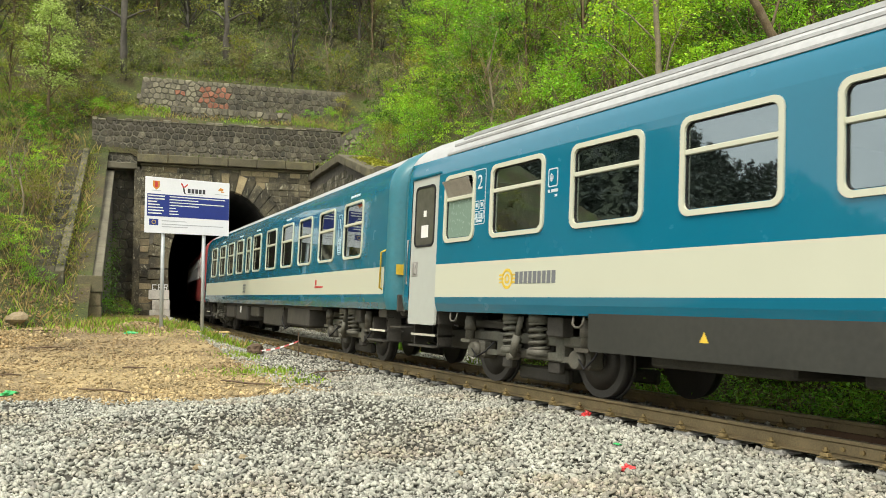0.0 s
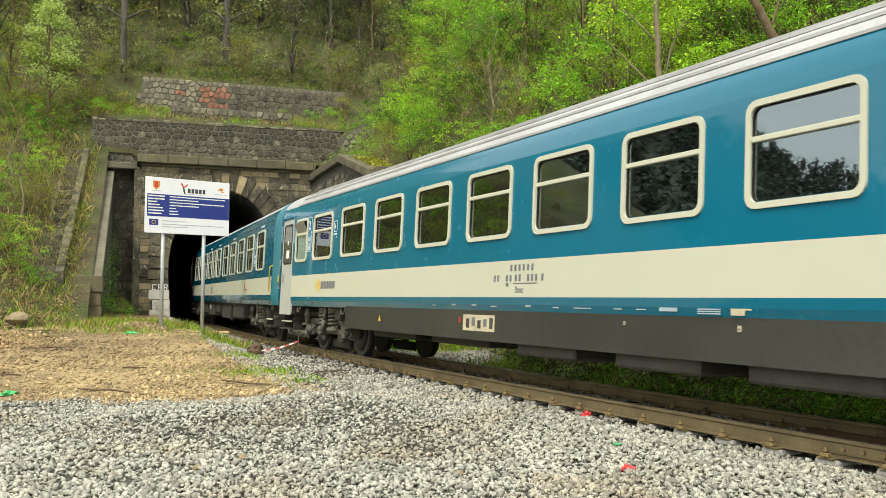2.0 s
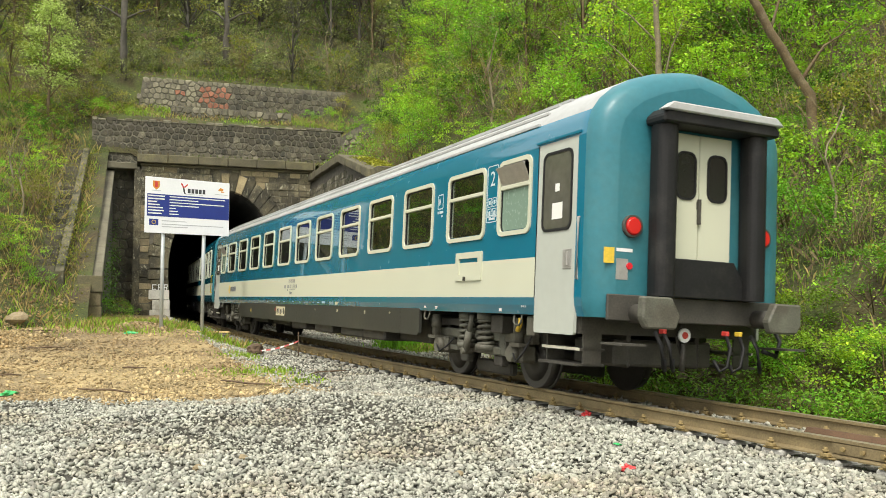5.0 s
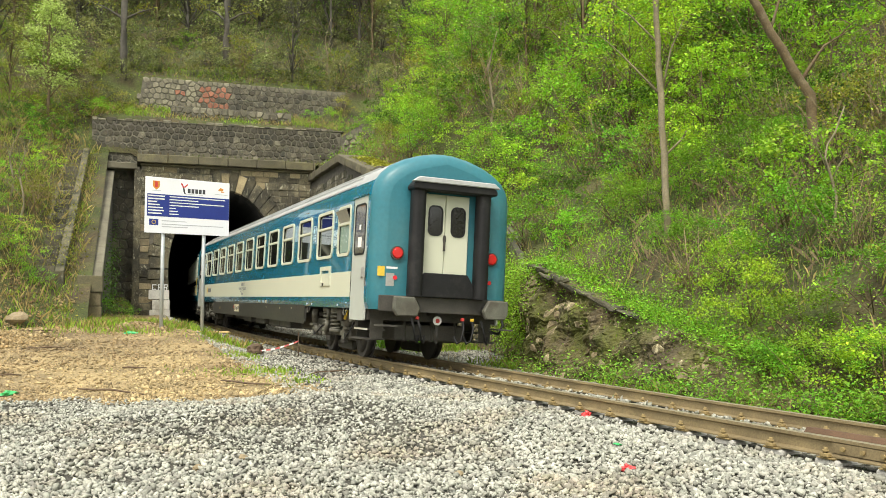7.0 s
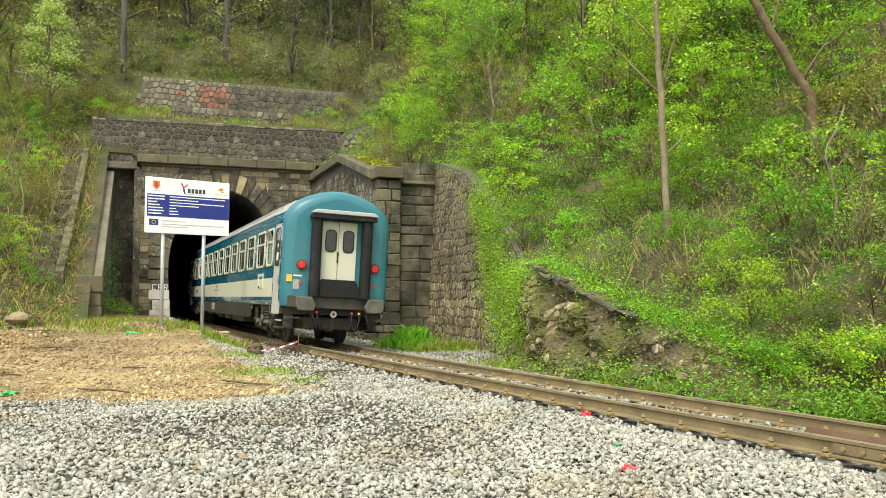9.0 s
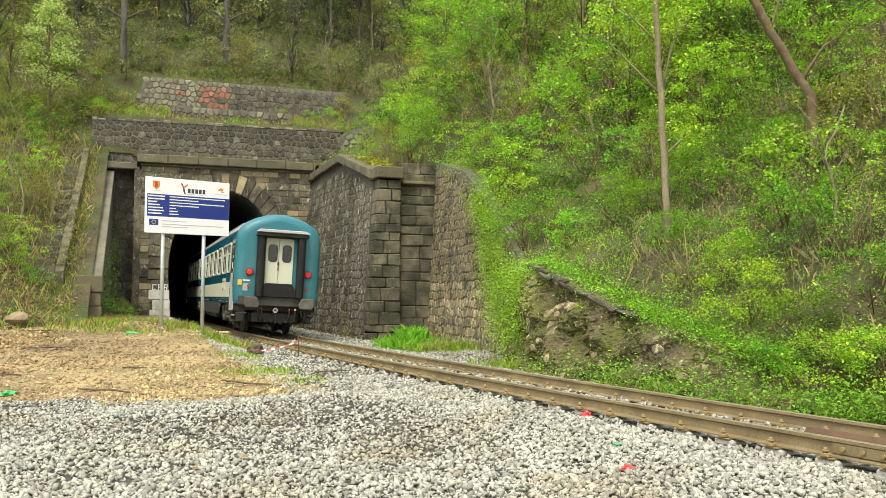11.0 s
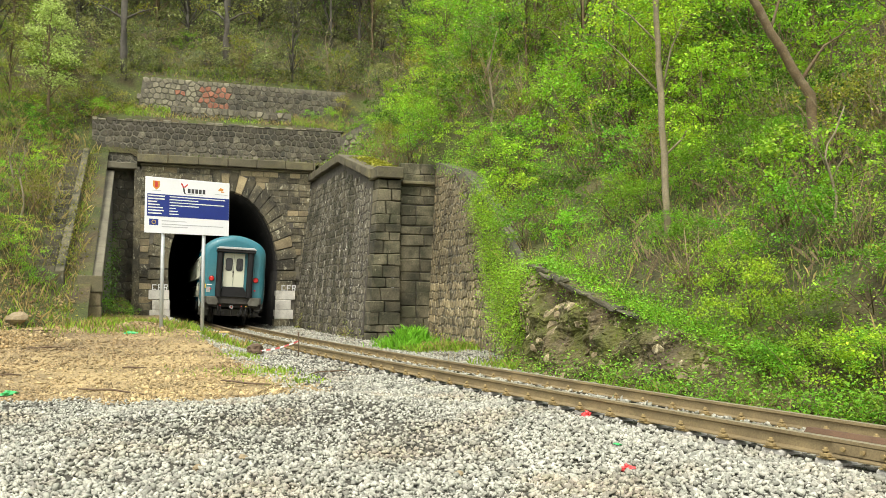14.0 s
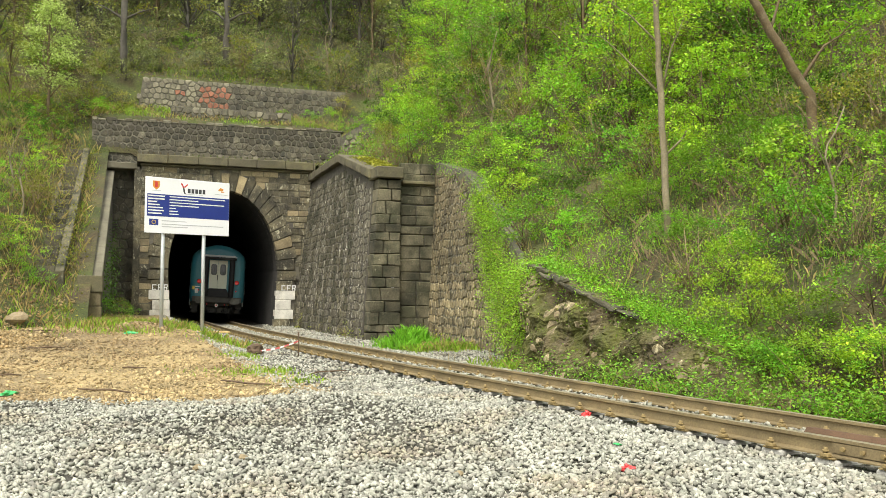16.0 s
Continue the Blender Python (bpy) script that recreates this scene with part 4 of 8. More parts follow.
def window_unit(co, l, z0, z1, width, side=-1, transom=0.33, frame_mat=None, fw=0.062, open_top=False, lower=None):
    """Frame with rounded corners, a transom and two panes."""
    h = z1 - z0
    bm = bmesh.new()
    pl = lambda x, y, d: (side * (1.405 + d), x, y)
    ring_slab(bm, rounded(width, h, 0.13), rounded(width - 2 * fw, h - 2 * fw, 0.09), -0.05, 0.03, pl)
    bmesh.ops.recalc_face_normals(bm, faces=bm.faces)
    fr = part("window", bm, frame_mat or M_CREAM, co, "cream-framed coach window with dark tinted glass")
    fr.location = (0, l, (z0 + z1) / 2)
    iw, ih = width - 2 * fw + 0.03, h - 2 * fw + 0.03
    zt = ih / 2 - transom
    bm = bmesh.new()
    box(bm, side * 1.38, side * 1.425, -iw / 2 + 0.012, iw / 2 - 0.012, zt - 0.025, zt + 0.03)
    part("transom", bevel(bm, 0.006), frame_mat or M_CREAM, fr)
    bm = bmesh.new()
    box(bm, side * 1.384, side * 1.39, -iw / 2, iw / 2, -ih / 2, zt - 0.02)
    pn = part("lower_pane", bm, lower or M_GLASS, fr)
    pn.visible_shadow = False
    bm = bmesh.new()
    if open_top:                                            # hopper light tilted open
        tilt = Matrix.Translation((side * 1.39, 0, zt)) @ Matrix.Rotation(-side * radians(-24), 4, 'Y')
        box(bm, -0.003, 0.003, -iw / 2 + 0.03, iw / 2 - 0.03, 0.02, transom - 0.03, tilt)
        box(bm, -0.012, 0.012, -iw / 2 + 0.03, iw / 2 - 0.03, transom - 0.06, transom - 0.03, tilt)
        q = part("tilted_upper_pane", bm, M_METAL, fr, "hopper pane tilted open")
    else:
        box(bm, side * 1.386, side * 1.392, -iw / 2, iw / 2, zt + 0.02, ih / 2)
        q = part("upper_pane", bm, M_GLASS, fr)
    q.visible_shadow = False
    bm = bmesh.new()                                        # slim dark seal
    ring_slab(bm, rounded(width - 2 * fw + 0.01, h - 2 * fw + 0.01, 0.09), rounded(width - 2 * fw - 0.03, h - 2 * fw - 0.03, 0.08), -0.03, 0.0, pl)
    bmesh.ops.recalc_face_normals(bm, faces=bm.faces)
    part("rubber_seal", bm, M_RUBBER, fr)
    return fr


def coach_inside(co, length):
    bm = bmesh.new()
    box(bm, -1.34, 1.34, 0.3, length - 0.3, 1.15, 1.25)
    part("inner_floor", bm, M_UNDER, co)
    bm = bmesh.new()
    box(bm, -1.2, 1.2, 0.3, length - 0.3, 3.36, 3.42)
    part("inner_ceiling", bm, M_INSIDE, co)
    bm = bmesh.new()
    box(bm, 0.42, 0.46, 1.5, length - 1.5, 1.25, 3.36)
    part("corridor_partition", bm, M_INSIDE, co)
    seat = None
    for k in range(int((length - 4) / 1.91)):
        l = 2.55 + 1.91 * k
        bm = bmesh.new()
        box(bm, -1.3, 0.4, l - 0.03, l + 0.03, 1.25, 3.36)
        part("compartment_wall", bm, M_INSIDE, co)
        if seat is None:
            bm = bmesh.new()
            box(bm, -1.28, 0.36, 0.06, 0.22, 1.7, 2.6)
            box(bm, -1.28, 0.36, 0.06, 0.6, 1.55, 1.75)
            box(bm, -1.28, 0.36, -0.22, -0.06, 1.7, 2.6)
            box(bm, -1.28, 0.36, -0.6, -0.06, 1.55, 1.75)
            seat = part("seat_bench", bevel(bm, 0.03), M_SEAT, co)
            seat.location.y = l
        else:
            q = seat.copy()
            scene.collection.objects.link(q)
            q.location.y = l


def build_bogie(co, l, flip=1):
    """Two-axle bogie with coil springs, dampers and axle boxes, centred at l."""
    bg_ = empty("bogie")
    bg_.parent = co
    bg_.location = (0, l, 0)
    for side in (-1, 1):
        x = side * 1.0
        bm = bmesh.new()
        box(bm, x - 0.07, x + 0.07, -1.55, 1.55, 0.60, 0.74)
        box(bm, x - 0.09, x + 0.09, -0.72, 0.72, 0.40, 0.52)
        for e in (-0.72, 0.72):
            box(bm, x - 0.08, x + 0.08, e - 0.09, e + 0.09, 0.40, 0.74)
        bevel(bm, 0.02)
        part("side_frame", bm, M_GEAR, bg_)
        for y in (-0.32, 0.32):                             # coil springs
            bm = bmesh.new()
            pts = [(side * 1.12 + 0.125 * math.cos(a), y + 0.125 * math.sin(a), 0.50 + 0.42 * a / (math.tau * 5)) for a in np.linspace(0, math.tau * 5, 70)]
            pipe(bm, pts, 0.028, 6)
            tube(bm, (side * 1.12, y, 0.46), (side * 1.12, y, 0.54), 0.165, seg=14)
            tube(bm, (side * 1.12, y, 0.90), (side * 1.12, y, 1.0), 0.155, seg=14)
            tube(bm, (side * 1.12, y, 0.5), (side * 1.12, y, 0.95), 0.07, seg=10)
            part("coil_spring", bm, M_GEAR, bg_)
        bm = bmesh.new()                                    # slanting damper between the springs
        tube(bm, (side * 1.24, 0.14, 0.42), (side * 1.24, 0.03, 0.72), 0.055)
        tube(bm, (side * 1.24, 0.03, 0.70), (side * 1.24, -0.06, 0.97), 0.04)
        tube(bm, (side * 1.14, 0.14, 0.42), (side * 1.31, 0.14, 0.42), 0.05)
        part("slanting_damper", bm, M_GEAR, bg_)
        for y in (-1.25, 1.25):
            bm = bmesh.new()
            box(bm, side * 1.02 - 0.13, side * 1.02 + 0.13, y - 0.17, y + 0.17, 0.34, 0.60)
            bevel(bm, 0.04)
            tube(bm, (side * 1.1, y, 0.46), (side * 1.24, y, 0.46), 0.13, 0.11, seg=14)
            box(bm, side * 1.02 - 0.05, side * 1.02 + 0.05, min(y, y * 0.62), max(y, y * 0.62), 0.40, 0.48)
            part("axle_box", bm, M_GEAR, bg_)
            bm = bmesh.new()
            tube(bm, (side * 1.18, y * 1.13, 0.60), (side * 1.18, y * 1.13, 0.95), 0.07)
            tube(bm, (side * 1.18, y * 1.13, 0.74), (side * 1.18, y * 1.13, 0.90), 0.085)
            box(bm, side * 1.1, side * 1.26, y * 1.13 - 0.14, y * 1.13 + 0.14, 0.56, 0.61)
            part("axle_damper", bm, M_GEAR, bg_)
            bm = bmesh.new()
            box(bm, x - 0.06, x + 0.06, y * 0.45 - 0.12, y * 0.45 + 0.12, 0.24, 0.40)
            part("brake_hanger", bevel(bm, 0.02), M_UNDER, bg_)
        bm = bmesh.new()
        pipe(bm, [(side * 1.22, 1.3, 0.5), (side * 1.27, 1.05, 0.36), (side * 1.24, 0.85, 0.45), (side * 1.15, 0.75, 0.6)], 0.014, 6)
        pipe(bm, [(side * 1.22, -1.3, 0.5), (side * 1.27, -1.5, 0.36), (side * 1.24, -1.65, 0.5), (side * 1.1, -1.7, 0.8)], 0.014, 6)
        part("brake_hose", bm, M_RUBBER, bg_)
        bm = bmesh.new()
        box(bm, side * 1.12 - 0.1, side * 1.12 + 0.1, -0.95, -0.62, 0.72, 0.98)
        part("frame_bracket", bevel(bm, 0.02), M_UNDER, bg_)
        bm = bmesh.new()
        box(bm, side * 0.9 - 0.1, side * 0.9 + 0.1, 0.55, 1.9, 0.78, 0.9)
        part("bolster_bracket", bevel(bm, 0.02), M_UNDER, bg_)
        bm = bmesh.new()
        box(bm, side * 0.76 - 0.06, side * 0.76 + 0.06, -0.55, 0.6, 0.10, 0.30)
        part("track_brake", bevel(bm, 0.03), M_UNDER, bg_)
    bm = bmesh.new()
    box(bm, -1.0, 1.0, -0.45, 0.45, 0.5, 0.98)
    box(bm, -0.9, 0.9, -1.6, -1.45, 0.55, 0.8)
    box(bm, -0.9, 0.9, 1.45, 1.6, 0.55, 0.8)
    part("bolster", bevel(bm, 0.03), M_UNDER, bg_)
    for y in (-1.25, 1.25):
        bm = bmesh.new()
        tube(bm, (-1.05, 0, 0), (1.05, 0, 0), 0.085, seg=12)
        for side in (-1, 1):
            x = side * 0.7535
            tube(bm, (x - 0.065, 0, 0), (x + 0.065, 0, 0), 0.46, 0.46, seg=36)
            a, b = (x - side * 0.065, x - side * 0.095)
            tube(bm, (a, 0, 0), (b, 0, 0), 0.485, 0.485, seg=36)
            tube(bm, (x + side * 0.065, 0, 0), (x + side * 0.09, 0, 0), 0.37, 0.16, seg=24)
            tube(bm, (x + side * 0.065, 0, 0), (x + side * 0.12, 0, 0), 0.13, seg=16)
        bmesh.ops.recalc_face_normals(bm, faces=bm.faces)
        ws = part("wheelset", bm, M_WHEEL, bg_)
        ws.location = (0, y, 0.46)
        WHEELSETS.append({"ob": ws, "axle": (0, y, 0.46)})
    return bg_


def build_end(co, l, out=-1):
    """Gangway, doors, lamps, buffers and coupling on an end wall at l; out is the way it faces along the coach."""
    Y = lambda d: l + out * d

    def bx(bm, x0, x1, d0, d1, z0, z1):
        a, b = sorted((Y(d0), Y(d1)))
        return box(bm, x0, x1, a, b, z0, z1)
    for x in (-0.63, 0.70):
        bm = bmesh.new()
        slab(bm, rounded(0.27, 0.30, 0.11, 5), 1.27, 3.30, lambda a, b, d: (x + a, Y(0.16) + b, d))
        bmesh.ops.recalc_face_normals(bm, faces=bm.faces)
        part("gangway_bellows", bm, M_RUBBER, co, smooth=False)
    bm = bmesh.new()
    slab(bm, [(-0.80, 3.25), (0.90, 3.25), (0.91, 3.33), (0.80, 3.44), (-0.70, 3.44), (-0.81, 3.33)], 0.02, 0.38, lambda x, z, d: (x, Y(d), z))
    bmesh.ops.recalc_face_normals(bm, faces=bm.faces)
    top = part("gangway_canopy", bevel(bm, 0.02), M_RUBBER, co)
    bm = bmesh.new()
    slab(bm, [(-0.85, 3.38), (0.95, 3.38), (0.82, 3.48), (-0.71, 3.48)], 0.30, 0.42, lambda x, z, d: (x, Y(d), z))
    bmesh.ops.recalc_face_normals(bm, faces=bm.faces)
    part("canopy_lip", bevel(bm, 0.015), M_ROOF, top, "pale grey canopy lip")
    for x0, x1, sgn in ((-0.46, -0.03, -1), (-0.02, 0.46, 1)):
        bm = bmesh.new()
        bx(bm, x0, x1, 0.0, 0.05, 1.3, 3.22)
        d = part("end_door", bevel(bm, 0.008), M_CREAM, co, "cream gangway door leaf with rounded window")
        cx = (x0 + x1) / 2 + 0.02
        bm = bmesh.new()
        ring_slab(bm, rounded(0.30, 0.58, 0.11), rounded(0.25, 0.53, 0.09), 0.04, 0.065, lambda a, b, e: (cx + a, Y(e), 2.72 + b))
        bmesh.ops.recalc_face_normals(bm, faces=bm.faces)
        part("door_window_seal", bm, M_RUBBER, d)
        bm = bmesh.new()
        slab(bm, rounded(0.26, 0.54, 0.09), 0.052, 0.056, lambda a, b, e: (cx + a, Y(e), 2.72 + b))
        bmesh.ops.recalc_face_normals(bm, faces=bm.faces)
        part("door_pane", bm, material_dark_pane(), d)
    bm = bmesh.new()
    bx(bm, -0.05, -0.015, 0.05, 0.085, 2.15, 2.45)
    bx(bm, -0.06, -0.0, 0.05, 0.07, 2.33, 2.42)
    part("door_lock", bm, M_UNDER, co)
    bm = bmesh.new()
    slab(bm, [(-0.5, 1.27), (0.58, 1.27), (0.58, 1.50), (0.44, 1.72), (-0.44, 1.72), (-0.5, 1.62)], 0.10, 0.16, lambda x, z, d: (x, Y(d), z))
    bmesh.ops.recalc_face_normals(bm, faces=bm.faces)
    part("gangway_bridge_plate", bevel(bm, 0.01), M_RUBBER, co, "scuffed black bridge plate folded up")
    for x in (-0.945, 0.985):
        bm = bmesh.new()
        tube(bm, (x, Y(-0.05), 2.06), (x, Y(0.045), 2.06), 0.135, 0.13, seg=24)
        q = part("tail_lamp", bm, M_UNDER, co, "round red tail lamp")
        bm = bmesh.new()
        tube(bm, (x, Y(0.045), 2.06), (x, Y(0.07), 2.06), 0.108, 0.085, seg=24)
        part("lens", bm, M_TAIL, q, "lit red lens")
        bm = bmesh.new()
        tube(bm, (x - 0.02, Y(0.0), 1.60), (x - 0.02, Y(0.02), 1.60), 0.04, seg=12)
        part("reflector", bm, M_REFLECT_GLOW, co)
    # small plates beside the lamp
    bm = bmesh.new()
    bx(bm, -1.31, -1.17, 0.0, 0.004, 1.62, 1.80)
    part("yellow_plate", bm, M_YELLOW, co)
    bm = bmesh.new()
    bx(bm, -1.14, -0.98, 0.0, 0.006, 1.44, 1.68)
    part("grey_plate", bm, M_METAL, co)
    bm = bmesh.new()
    bx(bm, -1.14, -0.92, 0.0, 0.004, 1.76, 1.80)
    part("white_caption", bm, M_WHITE, co)
    # buffers, wide dark pads
    for x in (-0.88, 0.90):
        bm = bmesh.new()
        prof = [(-0.34, 0.20), (0.20, 0.20), (0.36, -0.02), (0.28, -0.17), (-0.26, -0.17), (-0.35, -0.05)] if x < 0 else [(0.34, 0.20), (-0.20, 0.20), (-0.36, -0.02), (-0.28, -0.17), (0.26, -0.17), (0.35, -0.05)]
        slab(bm, prof, 0.40, 0.52, lambda a, b, d: (x + 0.72 * a, Y(d), 1.06 + b * 0.95))
        bmesh.ops.recalc_face_normals(bm, faces=bm.faces)
        bevel(bm, 0.02)
        q = part("buffer", bm, M_GEAR, co, "wide dark greasy buffer head")
        bm = bmesh.new()
        tube(bm, (x, Y(-0.05), 1.06), (x, Y(0.42), 1.06), 0.11, seg=16)
        part("buffer_stem", bm, M_UNDER, q)
    bm = bmesh.new()
    bx(bm, -1.27, 1.27, 0.004, 0.05, 0.97, 1.27)
    part("buffer_beam", bevel(bm, 0.012), M_UNDER, co)
    bm = bmesh.new()
    bx(bm, -1.3, 1.3, -0.85, -0.42, 0.86, 1.25)
    part("headstock", bm, M_UNDER, co)
    bm = bmesh.new()
    bx(bm, -0.12, 0.12, -0.45, -0.3, 0.94, 1.14)
    bx(bm, -0.05, 0.05, -0.4, 0.0, 0.98, 1.08)
    bx(bm, -0.05, 0.05, -0.1, 0.0, 0.98, 1.18)
    pipe(bm, [(0.0, Y(-0.2), 1.0), (-0.05, Y(-0.26), 0.8), (0.0, Y(-0.26), 0.62), (0.05, Y(-0.26), 0.8), (0.0, Y(-0.2), 1.0)], 0.025, 6)
    tube(bm, (0, Y(-0.2), 0.72), (0, Y(-0.22), 0.40), 0.035)
    part("coupling_hook", bm, M_UNDER, co)
    if out < 0:
        bm = bmesh.new()
        tube(bm, (-0.0, Y(-0.2), 0.83), (-0.0, Y(-0.17), 0.83), 0.085, seg=24)
        q = part("tail_disc", bm, M_WHITE, co, "white tail marker disc with red centre")
        bm = bmesh.new()
        tube(bm, (-0.0, Y(-0.17), 0.83), (-0.0, Y(-0.162), 0.83), 0.042, seg=16)
        part("disc_centre", bm, M_REDPAINT, q)
    for x, mat in ((-0.5, M_REDPAINT), (0.42, M_REDPAINT), (0.62, M_YELLOW)):
        bm = bmesh.new()
        bx(bm, x - 0.025, x + 0.025, 0.0, 0.1, 0.84, 0.90)
        part("air_cock", bevel(bm, 0.01), mat, co)
    for x, sx in ((-0.5, 1), (-0.62, 1), (0.42, -1), (0.62, -1), (0.8, 1)):
        bm = bmesh.new()
        pipe(bm, [(x, Y(0.06), 0.86), (x + 0.02 * sx, Y(0.16), 0.70), (x + 0.05 * sx, Y(0.16), 0.48), (x + 0.12 * sx, Y(0.1), 0.42), (x + 0.16 * sx, Y(0.04), 0.55)], 0.024, 6)
        part("air_hose", bm, M_RUBBER, co)
    bm = bmesh.new()
    bx(bm, -0.72, 0.78, -1.5, -0.6, 0.42, 0.74)
    for x in (-0.5, 0.05, 0.55):
        bx(bm, x - 0.03, x + 0.03, -1.52, -0.58, 0.40, 0.95)
    part("underframe_tank", bevel(bm, 0.04), M_UNDER, co)
    bm = bmesh.new()
    pipe(bm, [(1.25, Y(-0.1), 1.05), (1.28, Y(0.05), 0.8), (1.15, Y(0.12), 0.62), (0.95, Y(0.1), 0.68)], 0.028, 6)
    part("jumper_cable", bm, M_RUBBER, co)
    # entrance steps at both corners
    for side in (-1, 1):
        bm = bmesh.new()
        y0, y1 = sorted((l - out * 0.35, l - out * 1.35))
        for z, w in ((0.60, 1.30), (0.42, 1.36)):
            a, b = sorted((side * 0.95, side * w))
            box(bm, a, b, y0 + 0.1, y1 - 0.05, z, z + 0.03)
        for y in (y0 + 0.1, y1 - 0.08):
            a, b = sorted((side * 1.0, side * 1.25))
            box(bm, a, b, y, y + 0.03, 0.42, 0.85)
        q = part("entrance_step", bm, M_UNDER, co)
        bm = bmesh.new()
        for z, w in ((0.60, 1.30),):
            a, b = sorted((side * w, side * (w + 0.012)))
            box(bm, a, b, y0 + 0.1, y1 - 0.05, z, z + 0.035)
        part("step_edge", bm, M_STEPEDGE, q)
        a, b = sorted((side * 1.0, side * 1.32))
        bm = bmesh.new()
        yy = sorted((Y(0.0), Y(0.42)))
        box(bm, a, b, yy[0], yy[1], 0.70, 0.725)
        part("shunter_step", bm, M_UNDER, co)


_pane = []


def material_dark_pane():
    if not _pane:
        _pane.append(material("dark_end_pane", (0.018, 0.018, 0.017), 0.08, vary=0.15, scale=2, fine=20, bump=0, spec=0.6))
    return _pane[0]


def side_door(co, l0, l1, side=-1):
    """Cream folding door with a tall rounded window, reaching down over the steps."""
    c, w = (l0 + l1) / 2, l1 - l0
    bm = bmesh.new()
    slab(bm, rounded(w, 2.38, 0.04), -0.05, -0.012, lambda a, b, d: (side * (1.4125 + d), c + a, 1.97 + b))
    bmesh.ops.recalc_face_normals(bm, faces=bm.faces)
    d = part("side_door", bm, M_DOOR_SHADED, co, "cream entrance door with tall rounded window and paper notices")
    bm = bmesh.new()
    ring_slab(bm, rounded(0.70, 1.00, 0.11), rounded(0.63, 0.93, 0.09), -0.03, 0.0, lambda a, b, e: (side * (1.4125 + e), c + a, 2.53 + b))
    bmesh.ops.recalc_face_normals(bm, faces=bm.faces)
    part("door_window_seal", bm, M_RUBBER, d)
    bm = bmesh.new()
    slab(bm, rounded(0.64, 0.94, 0.09), -0.012, -0.008, lambda a, b, e: (side * (1.4125 + e), c + a, 2.53 + b))
    bmesh.ops.recalc_face_normals(bm, faces=bm.faces)
    part("door_pane", bm, material_door_pane(), d)
    bm = bmesh.new()
    for a0, a1, z0, z1 in ((-0.06, 0.04, 2.52, 2.62), (-0.14, 0.10, 2.18, 2.38)):
        box(bm, side * 1.407, side * 1.4095, c + a0, c + a1, z0, z1)
    part("paper_notice", bm, M_PAPER, d)
    bm = bmesh.new()
    k = -0.28 if l0 < 10 else 0.28
    box(bm, side * 1.40, side * 1.408, c + k - 0.1, c + k + 0.1, 1.56, 1.80)
    box(bm, side * 1.40, side * 1.43, c + k - 0.025, c + k + 0.025, 1.60, 1.77)
    part("handle", bevel(bm, 0.008), M_METAL, d)
    bm = bmesh.new()
    e = l0 - 0.07 if l0 < 10 else l1 + 0.07
    pipe(bm, [(side * 1.36, e, 1.42), (side * 1.43, e, 1.44), (side * 1.43, e, 2.16), (side * 1.36, e, 2.18)], 0.016, 8)
    part("handrail", bm, M_METAL, co, "bare metal handrail beside the door")
    bm = bmesh.new()
    box(bm, side * 1.35, side * 1.425, l0 - 0.05, l1 + 0.05, 3.17, 3.20)
    part("door_drip_rail", bm, M_TEAL, co)


_dp = []


def material_door_pane():
    if not _dp:
        _dp.append(material("brown_tinted_door_pane", (0.10, 0.098, 0.080), 0.06, vary=0.2, scale=1.2, fine=8, bump=0, spec=0.6))
    return _dp[0]


def roof_ribs(co, l0, l1):
    for side in (-1, 1):
        for w, z in ((1.335, 3.455), (1.21, 3.62), (1.05, 3.755), (0.86, 3.855), (0.62, 3.945), (0.35, 4.015)):
            bm = bmesh.new()
            box(bm, side * w - 0.022, side * w + 0.022, l0, l1, z - 0.012, z + 0.022)
            part("roof_rib", bm, M_ROOF, co)


def class_panel(co, l0, l1, z0, z1, digit="2"):
    c, w, h = (l0 + l1) / 2, l1 - l0, z1 - z0
    bm = bmesh.new()
    pl = lambda a, b, d: (-(1.4125 + d), c + a, (z0 + z1) / 2 + b)
    ring_slab(bm, rounded(w, h, 0.04), rounded(w - 0.024, h - 0.024, 0.03), 0.0, 0.003, pl)
    bmesh.ops.recalc_face_normals(bm, faces=bm.faces)
    sg = part("class_sign", bm, M_SIGN, co, "white-outlined class sign with pictogram squares")
    for r in range(2):
        for k in range(2):
            bm = bmesh.new()
            ox, oz = (k - 0.5) * 0.145, -0.12 - 0.15 * r
            ring_slab(bm, rounded(0.12, 0.13, 0.015), rounded(0.10, 0.11, 0.01), 0.0, 0.003, lambda a, b, d: pl(a + ox, b + oz, d))
            slab(bm, rounded(0.05, 0.06, 0.01), 0.0, 0.003, lambda a, b, d: pl(a + ox, b + oz, d))
            bmesh.ops.recalc_face_normals(bm, faces=bm.faces)
            part("pictogram", bm, M_SIGN, sg)
    bars("caption_bar", [(c - 0.12, c + 0.12, z0 + 0.09, z0 + 0.105), (c - 0.1, c + 0.08, z0 + 0.035, z0 + 0.065)], M_SIGN, sg)
    text_mesh("class_digit", digit, 0.30, M_SIGN, sg, Matrix.Translation((-1.4145, c, z1 - 0.20)) @ SIDE_TEXT, "white class numeral")


